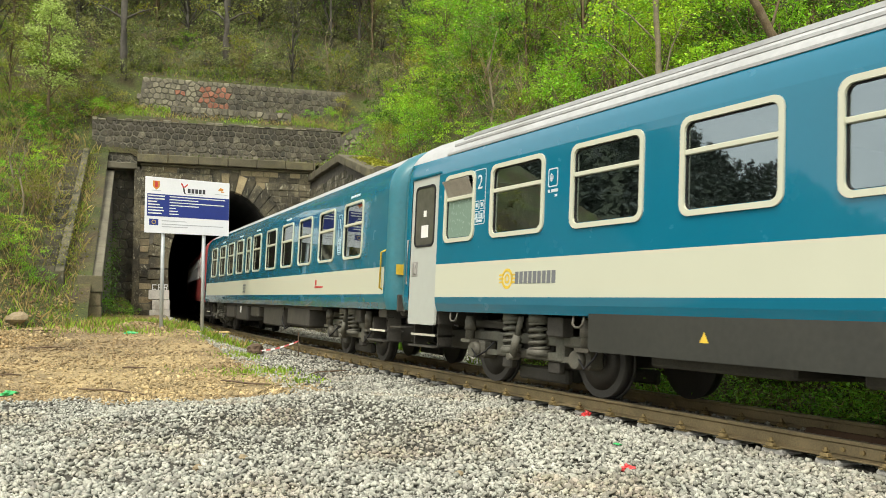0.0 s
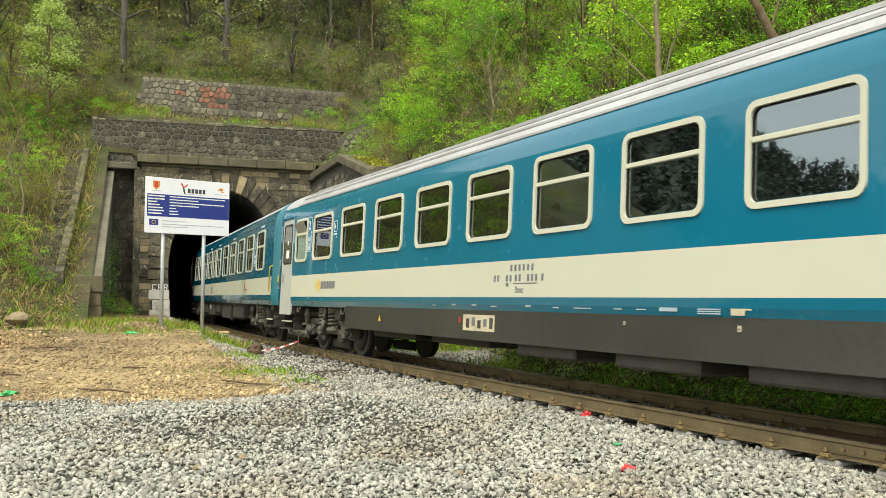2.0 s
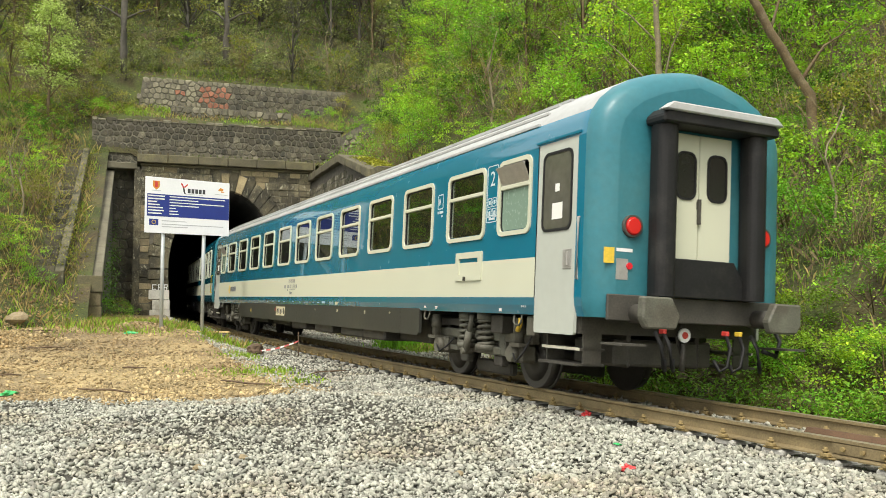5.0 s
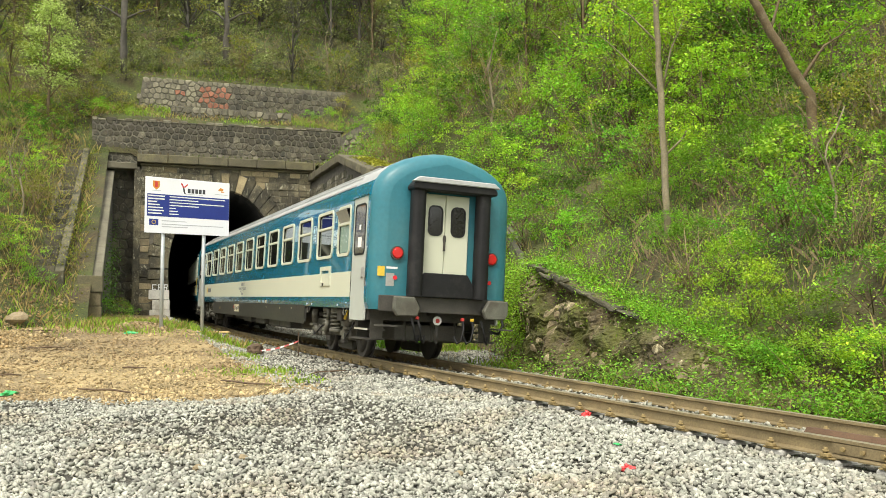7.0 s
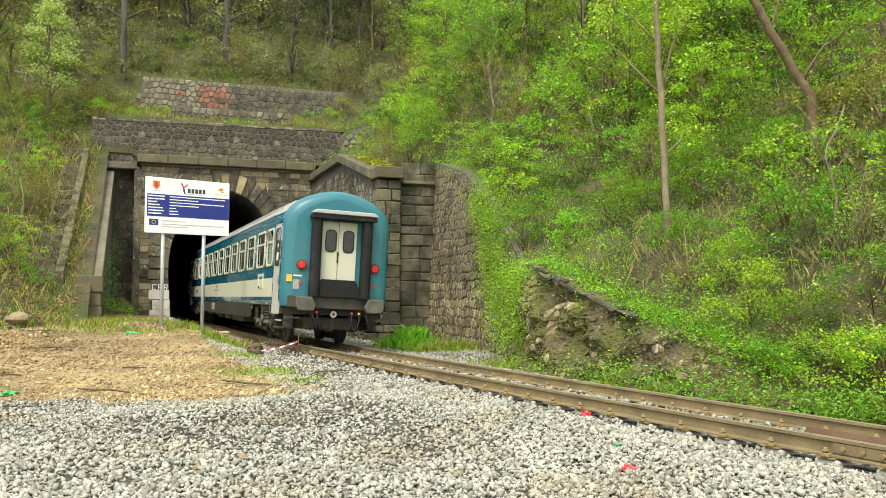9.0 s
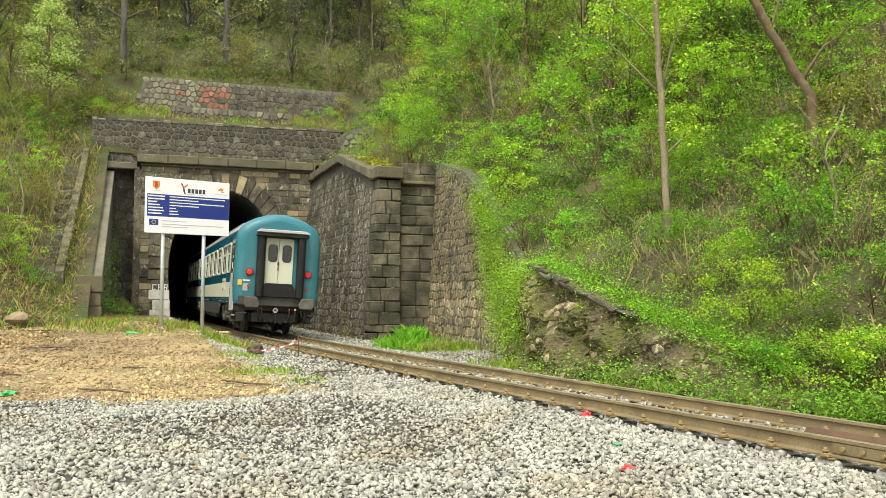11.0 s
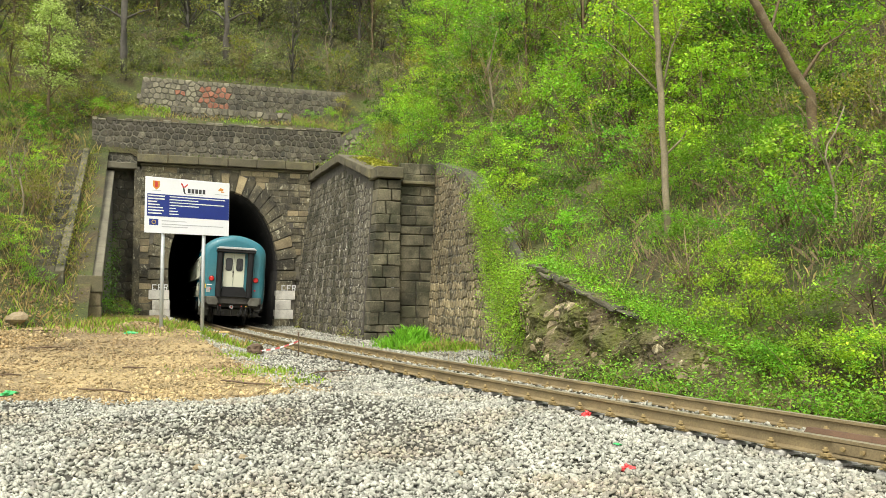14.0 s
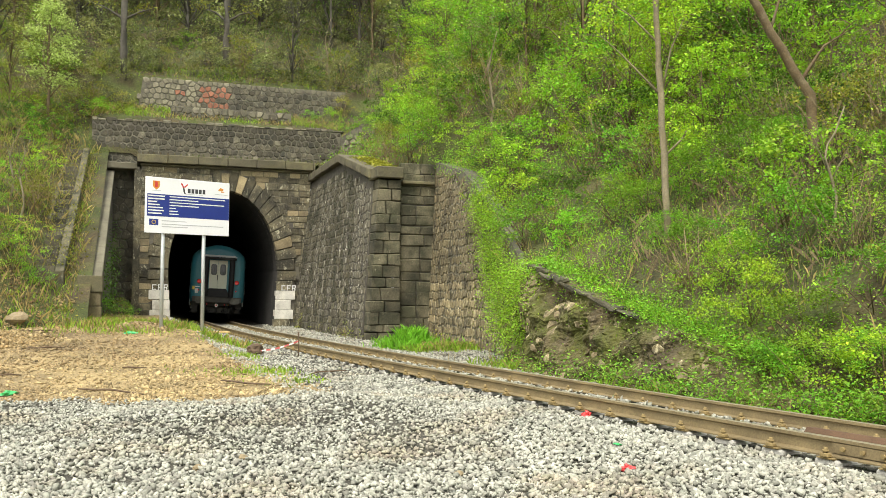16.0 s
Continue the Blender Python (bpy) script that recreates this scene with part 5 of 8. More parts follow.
def wifi_sign(co, c, z):
    bm = bmesh.new()
    pl = lambda a, b, d: (-(1.4125 + d), c + a, z + b)
    ring_slab(bm, rounded(0.21, 0.24, 0.03), rounded(0.18, 0.21, 0.02), 0.0, 0.003, pl)
    for r in (0.03, 0.055, 0.08):
        arc = [(r * math.cos(t) - 0.03, r * math.sin(t)) for t in np.linspace(-0.7, 0.7, 6)]
        arc += [((r + 0.012) * math.cos(t) - 0.03, (r + 0.012) * math.sin(t)) for t in np.linspace(0.7, -0.7, 6)]
        slab(bm, arc, 0.0, 0.003, pl)
    bmesh.ops.recalc_face_normals(bm, faces=bm.faces)
    sg = part("wireless_sign", bm, M_SIGN, co, "small white wireless pictogram")
    bars("caption_bar", [(c - 0.11, c + 0.03, z - 0.19, z - 0.15), (c + 0.06, c + 0.10, z - 0.19, z - 0.15), (c - 0.10, c - 0.05, z - 0.25, z - 0.22)], M_SIGN, sg)


def lower_marks(co, start, stop, rnd, z=1.11):
    rows, l = [], start
    while l < stop:
        w = rnd.uniform(0.12, 0.55)
        if rnd.random() < 0.5:
            rows += [(l, l + w, z + 0.012, z + 0.024), (l, l + w * rnd.uniform(0.6, 1), z - 0.026, z - 0.014)]
        else:
            rows += [(l + 0.05 * q, l + 0.05 * q + 0.03, z - 0.02, z + 0.016) for q in range(int(w * 8))]
        l += w + rnd.uniform(0.15, 0.5)
    bars("technical_marking", rows, M_FAINT, co, w=1.397, label="faint white technical markings")


def build_rear_coach():
    co = empty("passenger_coach")
    tagged(co, "teal and cream passenger coach with cream-framed windows and grey roof", "coach", "coaches of the train")
    L = 26.1
    centres = [3.51 + 1.895 * k for k in range(11)]
    doors = ((0.44, 1.38), (L - 1.38, L - 0.44))
    small = (1.985, L - 2.07)
    openings = [(c - 0.60, c + 0.60, 2.12, 3.03) for c in centres] + [(c - 0.40, c + 0.40, 2.12, 3.03) for c in small] + [(a, b, 1.0, 3.15) for a, b in doors]
    coach_shell(co, L, openings, (1.38, L - 1.38), M_TEAL, 3.44)
    coach_inside(co, L)
    for side in (-1, 1):
        first = None
        for c in centres:
            if first is None:
                first = window_unit(co, c, 2.05, 3.09, 1.33, side)
            else:
                clone(first, co, (0, c, 2.57))
        for c in small:
            window_unit(co, c, 2.05, 3.09, 0.93, side, open_top=True, lower=M_BLIND)
        for a, b in doors:
            side_door(co, a, b, side)
    roof_ribs(co, 1.5, L - 1.5)
    for a, b in doors:                                      # dark step wells behind the doors
        bm = bmesh.new()
        box(bm, -1.33, 1.33, a, b, 0.8, 3.1)
        part("vestibule_core", bm, M_UNDER, co)
    class_panel(co, 2.49, 2.82, 2.27, 3.08)
    class_panel(co, L - 2.82, L - 2.49, 2.27, 3.08)
    wifi_sign(co, 4.48, 2.74)
    wifi_sign(co, L - 4.48, 2.74)
    # hatch on the flank
    bm = bmesh.new()
    pl = lambda a, b, d: (-(1.4125 + d), 3.33 + a, 1.67 + b)
    ring_slab(bm, rounded(0.88, 0.42, 0.02), rounded(0.64, 0.24, 0.01), 0.0, 0.022, pl)
    bmesh.ops.recalc_face_normals(bm, faces=bm.faces)
    ht = part("flank_hatch", bm, M_CREAM, co, "cream framed hatch with latch")
    bm = bmesh.new()
    box(bm, -1.46, -1.42, 3.40, 3.44, 1.46, 1.52)
    part("latch", bm, M_UNDER, ht)
    # maker's roundel and lettering as plain shapes, running number as bars
    bm = bmesh.new()
    pl2 = lambda a, b, d: (-(1.4125 + d), 22.62 + a, 1.47 + b)
    circ = lambda r: [(r * math.cos(t), r * math.sin(t)) for t in np.linspace(0, math.tau, 21)[:-1]]
    ring_slab(bm, circ(0.14), circ(0.10), 0.0, 0.003, pl2)
    ring_slab(bm, circ(0.065), circ(0.035), 0.0, 0.003, pl2)
    for z in (-0.05, 0.0, 0.05):
        box(bm, -1.4155, -1.4125, 22.70, 22.82, 1.46 + z, 1.485 + z)
        box(bm, -1.4155, -1.4125, 22.42, 22.52, 1.46 + z, 1.485 + z)
    bmesh.ops.recalc_face_normals(bm, faces=bm.faces)
    part("operator_roundel", bm, M_YELLOW, co, "yellow winged roundel")
    bars("operator_lettering", [(21.50 + 0.105 * k, 21.58 + 0.105 * k, 1.40, 1.56) for k in range(9)], M_DARKMARK, co, label="dark lettering drawn as bars")
    bars("running_number", [(l, l + 0.05, 1.44, 1.53) for l in (13.35, 13.50, 13.60, 13.70, 13.92, 14.02, 14.16, 14.26, 14.50, 14.60)]
         + [(13.6 + 0.11 * k, 13.65 + 0.11 * k, 1.58, 1.67) for k in range(6)] + [(13.5, 14.1, 1.405, 1.415), (14.24, 14.31, 1.37, 1.42)]
        , M_DARKMARK, co, label="dark running number drawn as bars")
    text_mesh("type_code", "Bmz", 0.13, M_DARKMARK, co, Matrix.Translation((-1.4145, 13.95, 1.32)) @ SIDE_TEXT, "dark type code letters")
    lower_marks(co, 11.3, 17.0, random.Random(4))
    bars("lined_table", [(10.18, 10.5, 1.055 + 0.022 * k, 1.068 + 0.022 * k) for k in range(6)], M_FAINT, co, w=1.397, label="white lined maintenance table")
    bars("small_caption", [(4.95, 5.02, 1.045, 1.08), (4.48, 4.58, 1.06, 1.075), (4.515, 4.545, 1.03, 1.06), (2.28, 2.36, 1.03, 1.07)], M_WHITE, co, w=1.39, label="small white marks on the lower edge")
    bars("caption_plate", [(10.8, 11.08, 1.075, 1.125)], M_FAINT, co, w=1.397)
    bars("torn_sticker", [(9.86, 10.04, 1.05, 1.18), (9.78, 9.86, 1.10, 1.17)], M_OLDPLATE, co, w=1.397, label="torn yellowed sticker")
    lower_marks(co, 1.6, 2.0, random.Random(5))
    # skirt between the bogies, in panels, with boxes under it
    for side in (-1, 1):
        for n, (k0, k1) in enumerate(((5.27, 6.15), (6.15, 13.4), (13.4, 20.87))):
            bm = bmesh.new()
            a, b = sorted((side * 1.37, side * 1.32))
            lo = 0.585
            slab(bm, [(k0 + 0.003 + (0.05 if n == 0 else 0), lo), (k1 - 0.003 - (0.05 if n == 2 else 0), lo), (k1 - 0.003, lo + 0.05), (k1 - 0.003, 1.03), (k0 + 0.003, 1.03), (k0 + 0.003, lo + 0.05)], a, b, lambda y, z, d: (d, y, z))
            bmesh.ops.recalc_face_normals(bm, faces=bm.faces)
            part("skirt_panel", bm, M_SKIRT, co)
        for l, w, h in ((11.7, 0.04, 0.045), (9.95, 0.05, 0.06), (8.1, 0.055, 0.065), (6.7, 0.07, 0.035)):
            bars("skirt_label", [(l - w / 2, l + w / 2, 0.955 - h, 0.955)], M_OLDPLATE, co, side, w=1.372)
            bars("label_mark", [(l - w / 4, l + w / 4, 0.94 - h / 2, 0.945 - h / 4)], M_DARKMARK, co, side, w=1.3745)
        bm = bmesh.new()
        tri = [(-0.06, -0.05), (0.06, -0.05), (0.0, 0.06)]
        slab(bm, tri, 0, 0.003, lambda a, b, d: (side * (1.37 + d), 19.0 + a, 0.82 + b))
        bmesh.ops.recalc_face_normals(bm, faces=bm.faces)
        part("warning_triangle", bm, M_YELLOW, co)
    bm = bmesh.new()
    box(bm, -1.376, -1.368, 14.66, 15.62, 0.72, 0.96)
    part("instruction_plate", bm, M_OLDPLATE, co, "yellowed instruction plates on the skirt")
    for k in range(5):
        bm = bmesh.new()
        box(bm, -1.3785, -1.376, 14.70 + 0.18 * k, 14.80 + 0.18 * k, 0.76 + 0.03 * (k % 2), 0.92 - 0.02 * (k % 3))
        part("plate_marking", bm, M_DARKMARK if k % 2 else M_UNDER, co)
    bm = bmesh.new()
    box(bm, -1.378, -1.37, 15.72, 15.76, 0.83, 0.92)
    part("red_lever", bm, M_REDPAINT, co)
    bm = bmesh.new()
    box(bm, -1.30, 1.30, 5.4, 20.7, 0.95, 1.15)
    part("underframe", bm, M_UNDER, co)
    for l0, l1, z0 in ((5.6, 7.1, 0.44), (7.2, 8.43, 0.41), (8.47, 9.95, 0.41), (10.6, 12.0, 0.42), (12.8, 14.2, 0.43), (15.5, 17.5, 0.46), (18.2, 20.2, 0.46)):
        bm = bmesh.new()
        w = 1.0 if l0 < 6 or l0 > 15 else 1.27
        box(bm, -w, w, l0, l1, z0, 0.95)
        part("equipment_box", bevel(bm, 0.03), M_UNDER, co)
    for l in (1.9, 5.0, L - 1.9, L - 5.0):
        for side in (-1, 1):
            bm = bmesh.new()
            pipe(bm, [(side * 1.33, l - 0.10, 1.0), (side * 1.35, l - 0.10, 0.90), (side * 1.35, l - 0.05, 0.86), (side * 1.35, l + 0.05, 0.86), (side * 1.35, l + 0.10, 0.90), (side * 1.33, l + 0.10, 1.0)], 0.016, 6)
            part("lifting_eye", bm, M_GEAR, co)
    bm = bmesh.new()
    box(bm, -1.30, -1.2, 1.55, 1.75, 0.72, 0.98)
    part("junction_box", bevel(bm, 0.02), M_GEAR, co)
    bm = bmesh.new()
    pipe(bm, [(-1.3, 1.9, 0.95), (-1.31, 1.9, 0.85), (-1.31, 1.96, 0.78)], 0.035, 6)
    part("yellow_tap", bm, M_YELLOW, co)
    build_bogie(co, 3.55)
    build_bogie(co, L - 3.55)
    build_end(co, 0.0, -1)
    build_end(co, L, 1)
    TRAIN.append((co, 0.0, 3.55, 22.55))
    return co


def build_second_coach():
    co = empty("buffet_coach")
    tagged(co, "older teal and cream coach with unevenly spaced cream-framed windows", "coach", "coaches of the train")
    L = 23.6
    units = UNITS_2
    openings = [(c - w / 2 + 0.065, c + w / 2 - 0.065, 2.05, 3.06) for c, w in units]
    coach_shell(co, L, openings, (0.35, L - 0.6), M_TEAL, 3.58, cream=(1.27, 1.76))
    coach_inside(co, L)
    for side in (-1, 1):
        for c, w in units:
            window_unit(co, c, 1.98, 3.13, w, side, transom=0.42, fw=0.05)
    for k, (c, w) in enumerate(units):
        if k in (0, 3, 5, 7, 9):
            bars("white_caption", [(c - 0.3 + 0.13 * j, c - 0.2 + 0.13 * j, 3.22, 3.27) for j in range(5)], M_WHITE, co, w=1.398)
    class_panel(co, 3.22, 3.47, 2.1, 2.95, "1")
    bars("operator_lettering", [(4.5 + 0.12 * k, 4.6 + 0.12 * k, 1.42, 1.46) for k in range(6)] + [(5.05, 5.18, 1.48, 1.60)], M_REDPAINT, co, label="faded red lettering drawn as bars")
    bars("running_number", [(14.0 + 0.1 * k, 14.07 + 0.1 * k, 1.35 + 0.1 * j, 1.42 + 0.1 * j) for k in range(5) for j in range(3)], M_DARKMARK, co, label="dark running number drawn as bars")
    lower_marks(co, 9.0, 18.0, random.Random(9), 1.14)
    for side in (-1, 1):
        bm = bmesh.new()
        pipe(bm, [(side * 1.40, 0.42, 1.36), (side * 1.46, 0.42, 1.38), (side * 1.46, 0.42, 2.02), (side * 1.40, 0.3, 2.06)], 0.02, 8)
        part("handrail", bm, M_YELLOW, co, "yellow corner handrail")
    bm = bmesh.new()
    box(bm, -1.25, 1.25, 5.1, 18.5, 0.92, 1.15)
    part("underframe", bm, M_UNDER, co)
    for l0, l1, z0 in ((6.2, 8.4, 0.5), (9.0, 11.5, 0.42), (12.4, 13.6, 0.6), (14.2, 16.2, 0.45), (16.6, 18.3, 0.5)):
        bm = bmesh.new()
        box(bm, -1.28, 1.28, l0, l1, z0, 0.95)
        part("equipment_box", bevel(bm, 0.04), M_UNDER, co)
    bm = bmesh.new()
    box(bm, -1.30, -1.285, 15.2, 15.4, 0.7, 0.92)
    part("white_plate", bm, M_PAPER, co)
    bm = bmesh.new()
    pipe(bm, [(-1.25, 8.9, 0.95), (-1.28, 9.0, 0.6), (-1.28, 8.6, 0.38), (-1.2, 8.2, 0.5), (-1.2, 8.1, 0.9)], 0.022, 6)
    part("hanging_hose", bm, M_RUBBER, co)
    build_bogie(co, 3.2)
    build_bogie(co, L - 3.2)
    build_end(co, 0.0, -1)
    build_end(co, L, 1)
    TRAIN.append((co, 26.4, 3.2, 20.4))


def build_red_vehicle():
    co = empty("red_coach")
    tagged(co, "dull red railway vehicle running into the tunnel", "coach", "coaches of the train")
    L = 26.1
    openings = [(3.0 + 1.95 * k - 0.5, 3.0 + 1.95 * k + 0.5, 2.1, 3.0) for k in range(11)]
    coach_shell(co, L, openings, (1.0, L - 1.0), M_REDCOACH, 3.5, colours=[M_REDCOACH, M_REDCOACH, M_ROOF, M_REDCOACH])
    coach_inside(co, L)
    first = window_unit(co, 3.0, 2.04, 3.06, 1.13, -1, frame_mat=M_METAL)
    for k in range(1, 11):
        clone(first, co, (0, 3.0 + 1.95 * k, 2.55))
    build_bogie(co, 3.55)
    build_bogie(co, L - 3.55)
    build_end(co, 0.0, -1)
    TRAIN.append((co, 50.3, 3.55, 22.55))


UNITS_2 = [(2.37, 1.3), (4.37, 1.3), (6.33, 1.3), (8.27, 1.3), (10.3, 1.35), (12.4, 1.2), (13.8, 0.7), (15.35, 1.25), (17.2, 1.25), (19.05, 1.3), (21.1, 1.35)]
build_rear_coach()
build_second_coach()
build_red_vehicle()
# ---------------------------------------------------------------- the notice board
M_PANEL = material("white_sign_sheet", (0.80, 0.81, 0.83), 0.45, vary=0.04, scale=2, fine=20, bump=0)
M_BLUE = material("blue_print", (0.018, 0.035, 0.22), 0.4, vary=0.12, scale=1.5, fine=20, bump=0)
M_POST = material("galvanised_post", (0.50, 0.53, 0.53), 0.45, metal=0.4, vary=0.12, scale=4, fine=50, bump=0.05, dist=0.002)
M_GREYPRINT = material("grey_print", (0.45, 0.46, 0.48), 0.6, vary=0.1, scale=5, fine=50, bump=0)
M_BLACKPRINT = material("black_print", (0.05, 0.05, 0.055), 0.6, vary=0.1, scale=5, fine=50, bump=0)
M_ORANGE = material("orange_print", (0.60, 0.25, 0.04), 0.6, vary=0.15, scale=8, fine=50, bump=0)


def build_board():
    a, b = Vector((-8.62, 25.35, 0)), Vector((-6.58, 26.95, 0))
    d = (b - a).normalized()
    width = (b - a).length
    m = Matrix(((d.x, -d.y, 0, a.x), (d.y, d.x, 0, a.y), (0, 0, 1, 0), (0, 0, 0, 1)))
    board = tagged(empty("notice_board", m), "white and blue project notice board on two metal posts", "sign")
    z0, z1 = 3.12, 4.75
    F = -0.045

    def sheet(name, x0, x1, za, zb, mat, parent, k=1, label=""):
        bm = bmesh.new()
        box(bm, x0, x1, F - 0.0025 * k, F + 0.001, za, zb)
        return part(name, bm, mat, parent, label)
    bm = bmesh.new()
    box(bm, 0, width, F, -0.02, z0, z1)
    panel = part("panel", bevel(bm, 0.006), M_PANEL, board, "white sheet panel with a blue printed field")
    bm = bmesh.new()
    for z in (z0 + 0.2, z1 - 0.25):
        box(bm, 0.05, width - 0.05, -0.02, 0.02, z, z + 0.06)
    part("back_rail", bm, M_POST, board)
    for x in (0.58, 1.83):
        bm = bmesh.new()
        tube(bm, (x, 0.05, -0.5), (x, 0.05, z1 - 0.1), 0.055, seg=16)
        part("post", bm, M_POST, board)
    h = z1 - z0
    sheet("blue_field", 0.06, width - 0.01, z0 + 0.30 * h, z0 + 0.70 * h, M_BLUE, panel, 1, "blue field with white captions")
    rnd = random.Random(2)
    for k in range(7):
        z = z0 + (0.665 - 0.052 * k) * h
        sheet("caption_bar", 0.09, 0.09 + rnd.uniform(0.25, 0.5), z - 0.018, z + 0.018, M_WHITE, panel, 2)
        sheet("text_bar", 0.72, 0.72 + rnd.choice((1.7, 0.9, 0.26, 0.24, 0.28, 0.2, 0.65)) if k > 1 else (2.45 if k == 0 else 1.6), z - 0.014, z + 0.014, M_WHITE, panel, 2)
    for x0, x1, zz in ((0.5, 1.25, 0.225), (0.5, 2.4, 0.165), (0.5, 1.3, 0.12)):
        sheet("text_bar", x0, x1, z0 + zz * h - 0.012, z0 + zz * h + 0.012, M_GREYPRINT, panel)
    sheet("flag_patch", 0.13, 0.40, z0 + 0.14 * h, z0 + 0.25 * h, M_BLUE, panel, 1, "small blue flag with a ring of dots")
    bm = bmesh.new()
    for k in range(12):
        t = k * math.tau / 12
        cx, cz = 0.265 + 0.055 * math.cos(t), z0 + 0.195 * h + 0.055 * math.sin(t)
        box(bm, cx - 0.01, cx + 0.01, F - 0.0055, F - 0.001, cz - 0.01, cz + 0.01)
    part("ring_of_dots", bm, M_YELLOW, panel)
    # emblem: shield in plain colours
    bm = bmesh.new()
    slab(bm, [(-0.10, 0.12), (0.10, 0.12), (0.10, -0.05), (0.0, -0.14), (-0.10, -0.05)], -0.0025, 0.001, lambda x, z, dd: (0.32 + x, F + dd, z0 + 0.86 * h + z))
    bmesh.ops.recalc_face_normals(bm, faces=bm.faces)
    part("shield_emblem", bm, M_ORANGE, panel, "orange and red shield emblem")
    sheet("shield_stripe", 0.28, 0.36, z0 + 0.82 * h, z0 + 0.92 * h, M_REDPAINT, panel, 2)
    sheet("caption_bar", 0.18, 0.46, z0 + 0.755 * h, z0 + 0.765 * h, M_GREYPRINT, panel)
    # programme mark: a slanted red figure-like tick and black letter bars
    bm = bmesh.new()
    for pts in ([(1.05, 0.92), (1.09, 0.93), (1.16, 0.86), (1.13, 0.84)], [(1.16, 0.87), (1.26, 0.92), (1.27, 0.90), (1.17, 0.84)]):
        slab(bm, [(x, z0 + z * h) for x, z in pts], F - 0.0025, F + 0.001, lambda x, z, dd: (x, dd, z))
    bmesh.ops.recalc_face_normals(bm, faces=bm.faces)
    part("red_mark", bm, M_REDPAINT, panel)
    bm = bmesh.new()
    slab(bm, [(1.12, z0 + 0.85 * h), (1.16, z0 + 0.85 * h), (1.19, z0 + 0.76 * h), (1.22, z0 + 0.74 * h), (1.17, z0 + 0.73 * h), (1.13, z0 + 0.78 * h)], F - 0.0025, F + 0.001, lambda x, z, dd: (x, dd, z))
    bmesh.ops.recalc_face_normals(bm, faces=bm.faces)
    part("black_mark", bm, M_BLACKPRINT, panel)
    for k in range(5):
        x = 1.27 + 0.115 * k
        sheet("letter_bar", x, x + 0.085, z0 + 0.755 * h, z0 + 0.835 * h, M_BLACKPRINT, panel)
    sheet("caption_bar", 1.2, 1.75, z0 + 0.73 * h, z0 + 0.737 * h, M_GREYPRINT, panel)
    bm = bmesh.new()
    slab(bm, [(2.22, z0 + 0.85 * h), (2.34, z0 + 0.83 * h), (2.40, z0 + 0.87 * h), (2.30, z0 + 0.90 * h)], F - 0.0025, F + 0.001, lambda x, z, dd: (x, dd, z))
    slab(bm, [(2.30, z0 + 0.81 * h), (2.42, z0 + 0.815 * h), (2.38, z0 + 0.84 * h)], F - 0.0025, F + 0.001, lambda x, z, dd: (x, dd, z))
    bmesh.ops.recalc_face_normals(bm, faces=bm.faces)
    part("orange_mark", bm, M_ORANGE, panel)
    sheet("caption_bar", 2.12, 2.52, z0 + 0.765 * h, z0 + 0.775 * h, M_GREYPRINT, panel)


build_board()


# painted letter shapes on the portal, drawn as plain strokes
def wall_letters(name, u, z):
    bm = bmesh.new()
    for k in range(3):
        x = u + 0.26 * k
        box(bm, x, x + 0.045, -0.118, -0.108, z, z + 0.26)
        box(bm, x + 0.045, x + 0.19, -0.118, -0.108, z + 0.215, z + 0.26)
        if k == 0:
            box(bm, x + 0.045, x + 0.19, -0.118, -0.108, z, z + 0.045)
        else:
            box(bm, x + 0.045, x + 0.16, -0.118, -0.108, z + 0.10, z + 0.14)
        if k == 2:
            box(bm, x + 0.15, x + 0.19, -0.118, -0.108, z + 0.14, z + 0.215)
            box(bm, x + 0.12, x + 0.17, -0.118, -0.108, z, z + 0.10)
    return tagged(obj(name, bm, M_WHITE, m=PORTAL), "white painted strokes on the tunnel portal stone", "marking")


wall_letters("painted_marking", 2.70, 1.60)
wall_letters("painted_marking", -3.40, 1.60)


